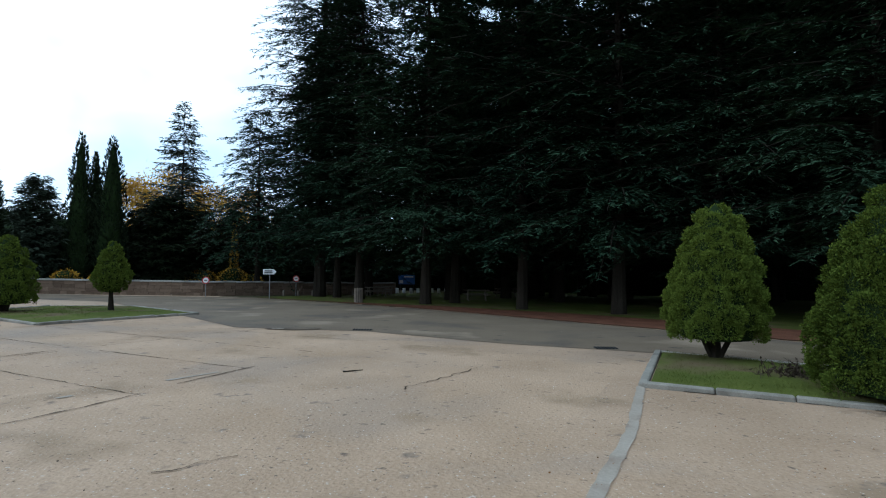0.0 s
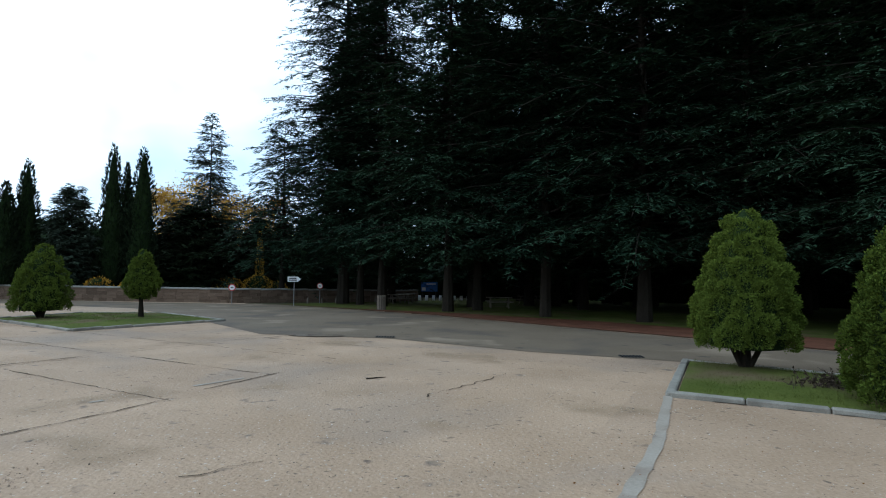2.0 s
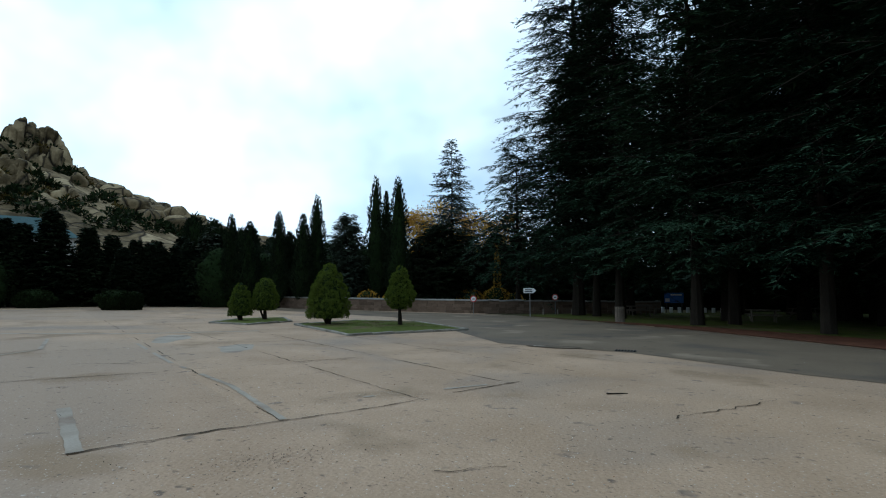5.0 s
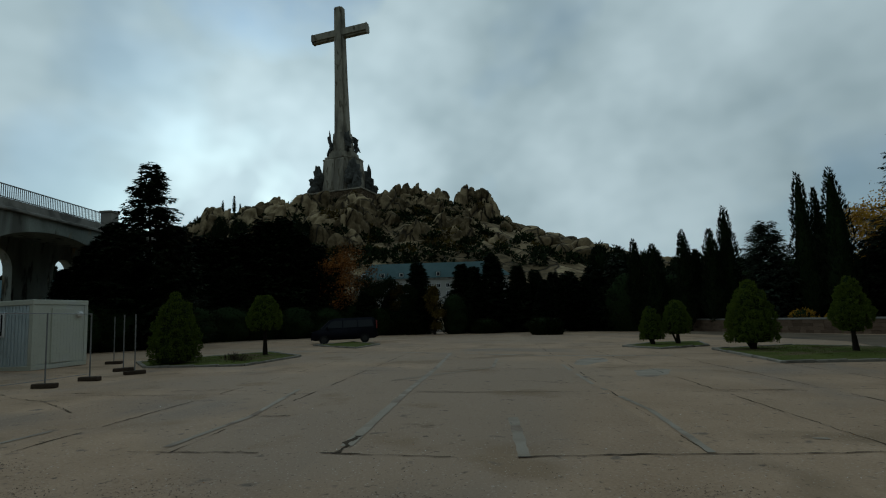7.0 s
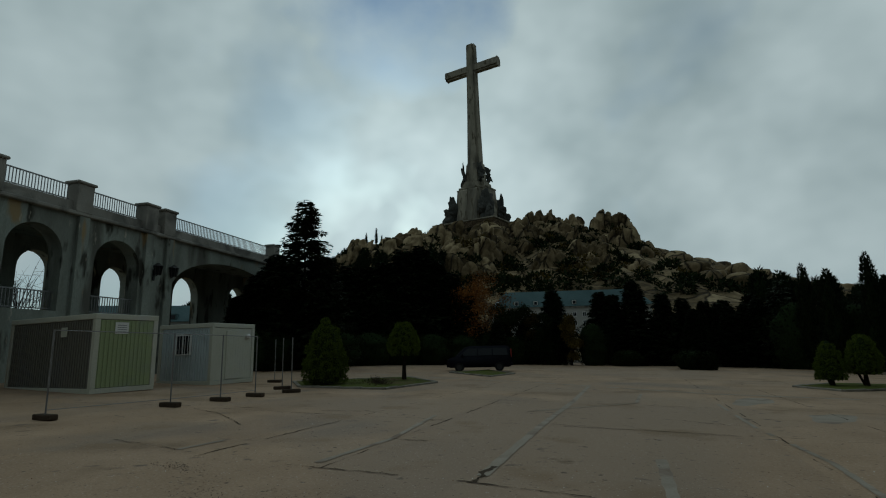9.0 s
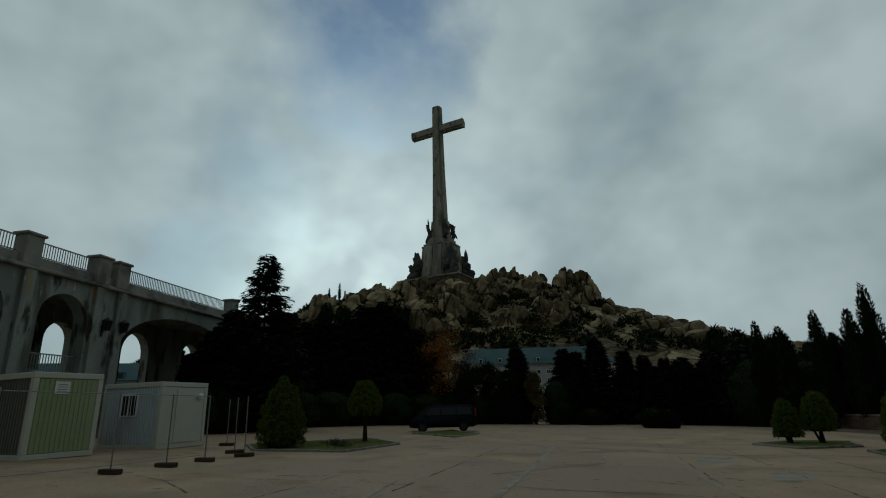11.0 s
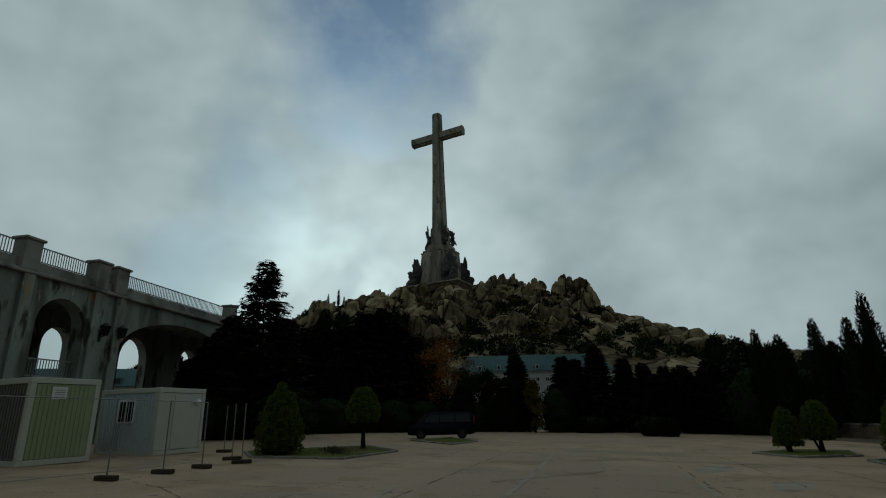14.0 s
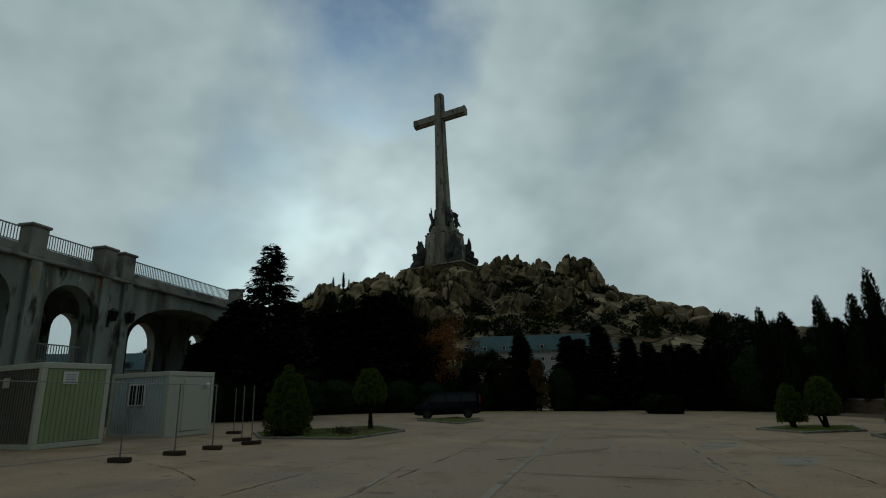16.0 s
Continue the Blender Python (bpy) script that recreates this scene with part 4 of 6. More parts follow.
us, vs = np.arange(-260, 381, 3.0), np.arange(-262, 140, 3.2)
hv = [hill_point(u, v, hill_z(u, v) - 1.0) for v in vs for u in us]
nu = len(us)
hf = [(j * nu + i, j * nu + i + 1, (j + 1) * nu + i + 1, (j + 1) * nu + i) for j in range(len(vs) - 1) for i in range(nu - 1)]
hill = tagged(as_object("rocky_hill", raw_mesh("rocky_hill", hv, hf), M["granite"]), "steep rocky hill of tan cracked granite", "hill", kind="structure")


def rock_mesh(seed, sharp):
    bm = bmesh.new()
    bmesh.ops.create_icosphere(bm, subdivisions=3, radius=1.0)
    off = Vector((seed * 7.3, seed * 3.1, seed * 1.7))
    for v in bm.verts:
        p = v.co.copy()
        d = 0.36 * noise.noise(p * 0.9 + off) + 0.14 * noise.noise(p * 2.2 + off) - sharp * max(0.0, 0.35 - abs(noise.noise(Vector((p.x * 1.7, p.y * 1.7, p.z * 0.45)) + off))) * 1.6 + 0.035 * noise.noise(p * 7 + off)
        v.co = p * (1 + d)
    me = bpy.data.meshes.new("boulder")
    bm.to_mesh(me)
    bm.free()
    me.polygons.foreach_set("use_smooth", [True] * len(me.polygons))
    me.materials.append(M["granite"])
    return me


rocks = [rock_mesh(i, 0.28 if i < 4 else 0.12) for i in range(7)]
rr = random.Random(21)


def boulder(u, v, size, tall, k, sink=0.35):
    z = hill_z(u, v)
    ob = new("boulder", rocks[k])
    ob.parent = hill
    x, y, z = hill_point(u, v, z + size * tall * (0.5 - sink))
    ob.matrix_world = pose(x, y, z, rr.uniform(-12, 12), rr.uniform(-12, 12), rr.uniform(0, 360)) @ Matrix.Diagonal((size, size * rr.uniform(0.75, 1.2), size * tall, 1))
    return ob


def crag_mesh(seed, soft):
    """A tall block of rock split by upright clefts into slabs that stand unevenly, from -1 to 1 on each axis."""
    bm = bmesh.new()
    bmesh.ops.create_icosphere(bm, subdivisions=5, radius=1.0)
    off = Vector((seed * 5.1, seed * 2.9, seed * 1.3))
    for v in bm.verts:
        p = v.co.copy()
        q = p / (abs(p.x) ** soft + abs(p.y) ** soft + abs(p.z) ** soft) ** (1 / soft)
        bend = noise.noise_vector(q * 0.9 + off) * 0.22
        dist, cells = noise.voronoi(Vector((q.x * 1.5, q.y * 1.5, q.z * 0.36)) + off + bend)
        lift = math.sin(cells[0].x * 12.9 + cells[0].y * 37.7 + cells[0].z * 5.1)
        cleft = max(0.0, 1 - (dist[1] - dist[0]) / 0.14) ** 1.2
        fine = 0.05 * noise.noise(Vector((q.x * 4, q.y * 4, q.z * 1.6)) + off) + 0.025 * noise.noise(q * 9 + off)
        k = (1 - 0.17 * q.z) * (1 + 0.15 * lift - 0.27 * cleft + fine)
        z = q.z
        if z > 0:
            z = z * (1 + 0.2 * lift + 0.16 * noise.noise(Vector((q.x * 1.6, q.y * 1.6, 3.0)) + off) - 0.12 * cleft)
        v.co = Vector((q.x * k, q.y * k, z + fine * 0.5))
    me = bpy.data.meshes.new("crag")
    bm.to_mesh(me)
    bm.free()
    me.polygons.foreach_set("use_smooth", [True] * len(me.polygons))
    me.materials.append(M["granite"])
    return me


crags = [crag_mesh(i, (5.0, 3.6, 2.6)[i % 3]) for i in range(6)]
solid_v, solid_f = list(hv), list(hf)


def remember(ob):
    """Keeps the rock's faces, so that scrub can be set down on them."""
    base, m = len(solid_v), ob.matrix_world
    solid_v.extend((m @ v.co)[:] for v in ob.data.vertices)
    solid_f.extend(tuple(base + i for i in p.vertices) for p in ob.data.polygons)


def crag(u, v, half, top, foot, k, lean=0.0, deep=1.0):
    """One crag with its top and foot at the heights that they seem to have at the distance of the cross."""
    near = (HILL_D + v) / HILL_D
    top, foot = top - 3.0 - 0.045 * max(0.0, u), foot - 3.0 - 0.045 * max(0.0, u)
    x, y, _ = hill_point(u * near, v, 0)
    ob = new("crag", crags[k])
    ob.parent = hill
    ob.matrix_world = pose(x, y, (top + foot) / 2 * near, rr.uniform(-5, 5) - 6, lean, 28 + rr.uniform(-40, 40)) @ Matrix.Diagonal((half * near, half * near * deep, (top - foot) / 2 * near, 1))
    remember(ob)


# the upright tower, the domed knob with its head, the broken mass beside the cross, the low crest on the other side
for row in [(96, -8, 9.5, 107.5, 74, 0, 2), (106, -9, 9, 104, 72, 3, 0), (113, -10, 8.5, 98, 66, 1, -3), (119, -12, 7, 88, 62, 4, -5), (90, -12, 6, 103, 76, 1, 3),
            (74, -6, 7.5, 103.5, 84, 2, 0), (72, -7, 2.2, 107, 100, 5, 0), (76, -16, 8, 96, 74, 3, 0), (62, -8, 8, 103, 78, 1, 0), (53, -6, 9.5, 107, 80, 4, -3), (44, -8, 10, 106, 78, 0, 4), (34, -7, 9, 105, 76, 5, 6), (27, -9, 7, 99, 74, 1, 8),
            (-95, -8, 7, 89, 70, 2, 0), (-86, -10, 8, 87.5, 68, 4, 3), (-77, -8, 8, 86, 66, 5, 5), (-68, -10, 9, 89, 66, 1, 6), (-58, -12, 10, 92, 68, 2, 4), (-48, -14, 10, 94.5, 68, 4, 2), (-37, -16, 10, 94, 66, 5, 0), (-105, -16, 7, 78, 58, 1, 0), (-112, -20, 8, 72, 52, 3, 0)]:
    crag(*row)
# tall slabs down the face
for row in [(-24, -32, 12, 91, 62, 0, 5), (-8, -34, 13, 91, 58, 4, 8), (10, -40, 14, 92, 54, 1, 12), (27, -38, 13, 95, 60, 5, 10), (20, -62, 15, 78, 38, 3, 14), (42, -34, 11, 95, 62, 0, 6), (58, -36, 12, 93, 64, 2, 2), (70, -40, 11, 88, 58, 4, 0), (87, -40, 12, 87, 50, 1, -2), (101, -42, 13, 85, 50, 3, -4), (114, -38, 11, 80, 50, 0, -8), (54, -66, 14, 74, 40, 1, 6), (78, -70, 13, 68, 36, 5, 0), (98, -72, 13, 64, 34, 2, 0), (36, -76, 14, 66, 34, 4, 8),
            (-44, -44, 13, 84, 52, 1, 4), (-66, -40, 13, 80, 50, 3, 4), (-88, -38, 12, 75, 48, 0, 2), (-104, -44, 10, 66, 42, 5, 0), (-30, -66, 14, 74, 42, 2, 6), (-56, -74, 14, 66, 36, 4, 4), (-82, -70, 13, 60, 34, 1, 2)]:
    u, v, half, top, foot, k, lean = row
    crag(u, v, half * 1.5, top + 4, foot - 8, k, lean)
for i in range(24):
    u, v = rr.uniform(-112, 122), rr.uniform(-128, -78)
    base = hill_z(u, v) * HILL_D / (HILL_D + v)
    crag(u, v, rr.uniform(10, 17), base + rr.uniform(10, 20), base - 18, rr.randrange(6), rr.uniform(-8, 14))
for i in range(16):
    boulder(rr.uniform(-118, 128), -60 - 95 * rr.random(), rr.uniform(2.5, 5), rr.uniform(0.8, 1.3), rr.randrange(7), 0.4)
for i in range(330):
    u = rr.uniform(112, 250)
    boulder(u, 2 - 150 * rr.random(), rr.uniform(3.0, 9.5), rr.uniform(0.5, 0.85), 4 + rr.randrange(3), 0.25)
slope = BVHTree.FromPolygons(solid_v, solid_f)


def rock_z(u, v):
    x, y, _ = hill_point(u, v, 0)
    hit = slope.ray_cast(Vector((x, y, 200)), Vector((0, 0, -1)))
    return hit[0].z if hit[0] is not None else hill_z(u, v)


def scatter_shrubs(name, label, mat, n, seed, band, size):
    rng = np.random.default_rng(seed)
    pieces = []
    for i in range(n):
        u, v = rng.uniform(*band[0]), rng.uniform(*band[1])
        if abs(u) < 30 and v > -26:
            continue
        z = rock_z(u, v)
        ring = [rock_z(u + a, v + b) for a, b in ((5, 0), (-5, 0), (0, 5), (0, -5))]
        # scrub grows in hollows and at the foot of the crags
        if z > sum(ring) / 4 + 0.6:
            continue
        s = rng.uniform(*size)
        c = np.array(hill_point(u, v, z + 0.45 * s))
        q = 80
        d = unit(rng.normal(size=(q, 3)))
        pieces.append(blades(c + d * s * rng.uniform(0.5, 1, (q, 1)) * [1, 1, 0.7], d + 0.5 * rng.normal(size=(q, 3)), s * rng.uniform(0.4, 0.9, q), s * rng.uniform(0.2, 0.4, q), rng))
    return tagged(as_object(name, merged(name, pieces), mat), label, "shrubs", kind="stuff")


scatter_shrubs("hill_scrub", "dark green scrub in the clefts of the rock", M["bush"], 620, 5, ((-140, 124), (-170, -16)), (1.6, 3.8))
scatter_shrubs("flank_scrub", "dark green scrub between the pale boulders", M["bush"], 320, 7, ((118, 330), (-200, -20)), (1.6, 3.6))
scatter_shrubs("autumn_scrub", "yellow-brown autumn scrub on the rock", M["ochre"], 110, 6, ((-40, 170), (-150, -14)), (1.6, 3.8))
scatter_shrubs("crest_scrub", "yellow-green bushes along the low crest", M["bush"], 42, 8, ((116, 175), (-20, 4)), (2.5, 4.5))
for i, (u, v, h) in enumerate([(-86, -4, 11), (-82, -3, 8), (-78, -5, 12), (-74, -4, 9), (-70, -3, 8), (-26, -20, 7), (-40, -8, 7)]):
    t = cypress("small dark conifer on the crest of the rocks", M["cypress"], h + 2, 0.9, 200 + i, 500, 0.9, "conifer_tree")
    t.matrix_world = Matrix.Translation(hill_point(u, v, rock_z(u, v) - 0.5))

# small conifers over the lower slope
slope_trees = [cypress("dark conifer on the lower slope of the hill", M["cypress"], 11, 2.6, 220 + i, 900, 1.2, "conifer_tree") for i in range(3)]
st = random.Random(31)
for i in range(150):
    u = st.uniform(-170, -10) if i < 55 else st.uniform(105, 330)
    v = st.uniform(-215, -75) if i < 55 else st.uniform(-235, -150)
    m = Matrix.Translation(hill_point(u, v, hill_z(u, v) - 0.5))
    k = st.uniform(0.7, 1.3)
    if i < 3:
        slope_trees[i].matrix_world = m
    else:
        copy_thing(slope_trees[i % 3], m).scale = (k * 1.2, k * 1.2, k)

# the cross: a tall shaft of notched section, two arms, a stepped base with dark sculpture groups
TURN = 41.3
cross = empty("stone_cross", pose(CROSS.x, CROSS.y, 95.2, 0, 0, TURN))
tagged(cross, "colossal pale granite cross on a stepped base", "monument")


def notched(w, d, notch):
    """Plan of a shaft with its corners cut in, counter-clockwise."""
    a, b, n = w / 2, d / 2, notch
    return [(-a + n, -b), (a - n, -b), (a - n, -b + n), (a, -b + n), (a, b - n), (a - n, b - n), (a - n, b), (-a + n, b), (-a + n, b - n), (-a, b - n), (-a, -b + n), (-a + n, -b + n)]


def loft(bm, levels, axis="z"):
    rows = []
    for plan, z in levels:
        rows.append([bm.verts.new((x, y, z) if axis == "z" else (z, x, y)) for x, y in plan])
    n = len(rows[0])
    for a, b in zip(rows, rows[1:]):
        for j in range(n):
            bm.faces.new((a[j], a[(j + 1) % n], b[(j + 1) % n], b[j]))
    bm.faces.new(rows[0][::-1])
    bm.faces.new(rows[-1])
    bmesh.ops.recalc_face_normals(bm, faces=bm.faces)
    return bm


part("shaft", loft(bmesh.new(), [(notched(10.6, 9.6, 1.5), 46), (notched(8.6, 8.0, 1.3), 90), (notched(7.0, 6.8, 1.1), 151)]), M["monument"], cross)
for sgn in (-1, 1):
    part("arm", loft(bmesh.new(), [(notched(6.2, 7.4, 1.3), sgn * 2.5), (notched(6.2, 7.4, 1.3), sgn * 23.2), (notched(6.8, 8.0, 1.3), sgn * 23.4), (notched(6.8, 8.0, 1.3), sgn * 24.0)], "x"), M["monument"], cross).location = (0, 0, 129.5)
part("lower_base", loft(bmesh.new(), [(notched(33, 29, 4.0), -3), (notched(33, 29, 4.0), 0.6), (notched(30, 27, 4.6), 0.8), (notched(29.5, 26.5, 4.6), 3), (notched(25.5, 23.5, 4.2), 26), (notched(26.2, 24.2, 4.2), 26.2), (notched(26.2, 24.2, 4.2), 27.4), (notched(21, 19, 3.4), 27.6), (notched(20, 18, 3.2), 31.5)]), M["monument"], cross)
part("upper_base", loft(bmesh.new(), [(notched(18.0, 16.5, 2.8), 31), (notched(17.6, 16.1, 2.8), 33), (notched(14.6, 13.4, 2.5), 33.3), (notched(12.4, 11.4, 2.1), 48)]), M["monument"], cross)
for sgn in (-1, 1):
    part("buttress", loft(bmesh.new(), [(notched(11, 33, 1.0), 0.5), (notched(10.4, 30.5, 1.0), 8), (notched(8.6, 26.5, 0.9), 24.5), (notched(7.8, 25.0, 0.8), 25.5)]), M["monument"], cross).location = (sgn * 4.0, 0, 0)
part("terrace", box(bmesh.new(), 0, 0, -9, 52, 46, 6.5, 0, 0.4), M["rubble_face"], cross)
part("terrace_coping", box(bmesh.new(), 0, 0, -2.5, 53, 47, 1.0, 0, 0.15), M["monument"], cross)


def sculpture(x, y, z, w, h, seed, lumps):
    """A dark carved group, as one plain lumpy mass that leans and juts."""
    bm = bmesh.new()
    r = random.Random(seed)
    bmesh.ops.create_icosphere(bm, subdivisions=5, radius=1.0)
    ways = np.array([v.co[:] for v in bm.verts])
    far = np.full(len(ways), 0.12 * w)
    heart = Vector((x, y, z + 0.4 * h))
    for i in range(lumps):
        f = (i + 0.5) / lumps
        long, wide = h * r.uniform(0.16, 0.28), w * r.uniform(0.15, 0.25) * (1.25 - 0.6 * f)
        reach = w * 0.34 * (1.1 - 0.75 * f)
        m = pose(x + r.uniform(-reach, reach), y + r.uniform(-reach, reach), z + h * (0.12 + 0.74 * f), r.uniform(-42, 42), r.uniform(-42, 42), r.uniform(0, 360)) @ Matrix.Diagonal((wide, wide, long, 1))
        inv = m.inverted()
        o, d = np.array((inv @ heart)[:]), ways @ np.array(inv.to_3x3()).T
        qa, qb, qc = (d * d).sum(1), d @ o, o @ o - 1
        disc = qb * qb - qa * qc
        far = np.maximum(far, np.where(disc > 0, (-qb + np.sqrt(np.maximum(disc, 0))) / qa, 0))
    for v, k in zip(bm.verts, far):
        v.co = heart + v.co * float(k) * (1 + 0.12 * noise.noise(v.co * 4 + Vector((seed, 0, 0))) + 0.08 * noise.noise(v.co * 9 + Vector((seed, 0, 0))))
    return part("sculpture", bm, M["sculpture"], cross, "dark weathered carved stone group")


for i, (x, y) in enumerate([(-15, -13), (15, -13), (15, 13), (-15, 13)]):
    sculpture(x * 0.94, y * 0.94, -1.5, 14, 24, 300 + i, 16)
    sculpture(x * 0.5, y * 0.5, 30, 5.0, 19, 320 + i, 8)

# ---- the monastery wing below the rock ----
ML, MR = Vector((*at_bearing(68.6, 176), 0)), Vector((*at_bearing(52.5, 184), 0))
along = (MR - ML).normalized()
mon_turn = math.degrees(math.atan2(along.y, along.x))
mon_len, mon_deep, EAVE, RIDGE = (MR - ML).length, 13.0, 14.2, 19.8
house = empty("monastery_wing", pose(ML.x, ML.y, 0, 0, 0, mon_turn))
tagged(house, "long grey monastery wing with a blue slate roof", "building")
# local x runs along the front, local +y away from the car park
part("wall", box(bmesh.new(), mon_len / 2, mon_deep / 2, -1, mon_len, mon_deep, EAVE + 1), M["plaster"], house)
part("cornice", box(bmesh.new(), mon_len / 2, mon_deep / 2, EAVE - 0.5, mon_len + 0.7, mon_deep + 0.7, 0.6), M["coping"], house)
bm = bmesh.new()
o, q = 0.7, 4.5
corners = [(-o, -o), (mon_len + o, -o), (mon_len + o, mon_deep + o), (-o, mon_deep + o)]
lo = [bm.verts.new((x, y, EAVE + 0.1)) for x, y in corners]
hi = [bm.verts.new((x, y, RIDGE)) for x, y in ((q, q), (mon_len - q, q), (mon_len - q, mon_deep - q), (q, mon_deep - q))]
for j in range(4):
    bm.faces.new((lo[j], lo[(j + 1) % 4], hi[(j + 1) % 4], hi[j]))
bm.faces.new(hi)
roof = part("roof", bm, M["slate"], house)
step = 3.1
for i in range(int(mon_len / step)):
    x = 1.6 + i * step
    for z in (1.2, 4.6, 8.0, 11.0):
        fr = part("window", box(bmesh.new(), x, -0.04, z - 0.12, 1.25, 0.16, 1.85 if z < 11 else 1.5), M["white"], house)
        for w in (-0.27, 0.27):
            part("pane", box(bmesh.new(), x + w, -0.09, z + 0.03, 0.46, 0.12, 1.55 if z < 11 else 1.2), M["glass"], fr)
    if i % 2 == 0:
        d = part("dormer", box(bmesh.new(), x, 0.9, EAVE + 0.5, 1.7, 2.2, 1.7, 0, 0.04), M["slate"], house)
        part("dormer_frame", box(bmesh.new(), x, -0.28, EAVE + 0.7, 1.3, 0.12, 1.3), M["white"], d)
        part("pane", box(bmesh.new(), x, -0.36, EAVE + 0.82, 0.95, 0.1, 1.02), M["glass"], d)


def far_block(az, d, turn, long, deep, eave, ridge):
    """A plain wing with a hipped slate roof and a row of windows, far beyond the viaduct."""
    x, y = at_bearing(az, d)
    t = tagged(empty("distant_wing", pose(x, y, 0, 0, 0, turn)), "distant grey wing with a slate roof beyond the viaduct", "building")
    part("wall", box(bmesh.new(), 0, 0, -1, long, deep, eave + 1), M["plaster"], t)
    bm = bmesh.new()
    lo = [bm.verts.new((a * (long / 2 + 0.6), b * (deep / 2 + 0.6), eave)) for a, b in ((-1, -1), (1, -1), (1, 1), (-1, 1))]
    hi = [bm.verts.new((a * (long / 2 - 4), b * 0.8, ridge)) for a, b in ((-1, -1), (1, -1), (1, 1), (-1, 1))]
    for j in range(4):
        bm.faces.new((lo[j], lo[(j + 1) % 4], hi[(j + 1) % 4], hi[j]))
    bm.faces.new(hi)
    part("roof", bm, M["slate"], t)
    for i in range(int(long / 4)):
        for z in (1.2, 4.4):
            w = part("window", box(bmesh.new(), -long / 2 + 2 + 4 * i, -deep / 2 - 0.03, z, 1.2, 0.12, 1.7), M["white"], t)
            part("pane", box(bmesh.new(), -long / 2 + 2 + 4 * i, -deep / 2 - 0.08, z + 0.12, 0.95, 0.1, 1.46), M["glass"], w)
        d_ = part("dormer", box(bmesh.new(), -long / 2 + 2 + 4 * i, -deep / 2 + 0.8, eave + 0.3, 1.4, 1.8, 1.3, 0, 0.03), M["slate"], t)
        part("pane", box(bmesh.new(), -long / 2 + 2 + 4 * i, -deep / 2 - 0.12, eave + 0.5, 0.9, 0.1, 0.8), M["glass"], d_)


far_block(99.8, 125, 90, 46, 12, 8.2, 11.8)

# ---- the viaduct ----
VQ, VE = Vector((-27.95, -13.46, 0)), Vector((-0.864, 0.503, 0)).normalized()
VN = Vector((VE.y, -VE.x, 0))            # towards the car park
VN = VN if VN.dot(-VQ) > 0 else -VN
DEPTH = 0.9


def via(s, depth, z):
    """A point of the viaduct: s along it, depth behind its face."""
    p = VQ + VE * s - VN * depth
    return (p.x, p.y, z)


OPENINGS = [(-13.4, -10.5, 4.0, 6.9, 8.3), (-8.55, -5.65, 4.0, 6.9, 8.3), (-3.7, -0.8, 4.0, 6.9, 8.3), (1.15, 4.05, 4.0, 6.9, 8.3), (5.95, 9.1, 4.0, 6.85, 8.3), (11.85, 24.0, -0.5, 5.9, 8.3), (26.0, 28.6, 4.0, 6.9, 8.2)]
V_TOP, V_FOOT, V_S0, V_S1 = 9.15, -0.6, -16.0, 31.0
viaduct = tagged(empty("viaduct"), "stained grey concrete viaduct with round arches", "bridge")
bm = bmesh.new()


def quad(*pts):
    bm.faces.new([bm.verts.new(p) for p in pts])


marks = [V_S0] + [e for o_ in OPENINGS for e in o_[:2]] + [V_S1]
for a, b in zip(marks[0::2], marks[1::2]):          # the piers
    for d in (0, DEPTH):
        quad(via(a, d, V_FOOT), via(b, d, V_FOOT), via(b, d, V_TOP), via(a, d, V_TOP))
for a, b, sill, spring, crown in OPENINGS:
    n = 16 if b - a < 5 else 30
    arc = []
    for i in range(n + 1):
        th = math.pi * i / n
        arc.append(((a + b) / 2 - (b - a) / 2 * math.cos(th), spring + (crown - spring) * math.sin(th)))
    for (s0, z0), (s1, z1) in zip(arc, arc[1:]):
        for d in (0, DEPTH):
            quad(via(s0, d, z0), via(s1, d, z1), via(s1, d, V_TOP), via(s0, d, V_TOP))
        quad(via(s0, 0, z0), via(s1, 0, z1), via(s1, DEPTH, z1), via(s0, DEPTH, z0))
    for s in (a, b):
        quad(via(s, 0, sill), via(s, 0, spring), via(s, DEPTH, spring), via(s, DEPTH, sill))
    if sill > V_FOOT:
        for d in (0, DEPTH):
            quad(via(a, d, V_FOOT), via(b, d, V_FOOT), via(b, d, sill), via(a, d, sill))
        quad(via(a, 0, sill), via(b, 0, sill), via(b, DEPTH, sill), via(a, DEPTH, sill))
quad(via(V_S0, 0, V_TOP), via(V_S1, 0, V_TOP), via(V_S1, DEPTH, V_TOP), via(V_S0, DEPTH, V_TOP))
for s in (V_S0, V_S1):
    quad(via(s, 0, V_FOOT), via(s, 0, V_TOP), via(s, DEPTH, V_TOP), via(s, DEPTH, V_FOOT))
bmesh.ops.remove_doubles(bm, verts=bm.verts, dist=0.001)
bmesh.ops.recalc_face_normals(bm, faces=bm.faces)
part("arcade", bm, M["concrete"], viaduct)

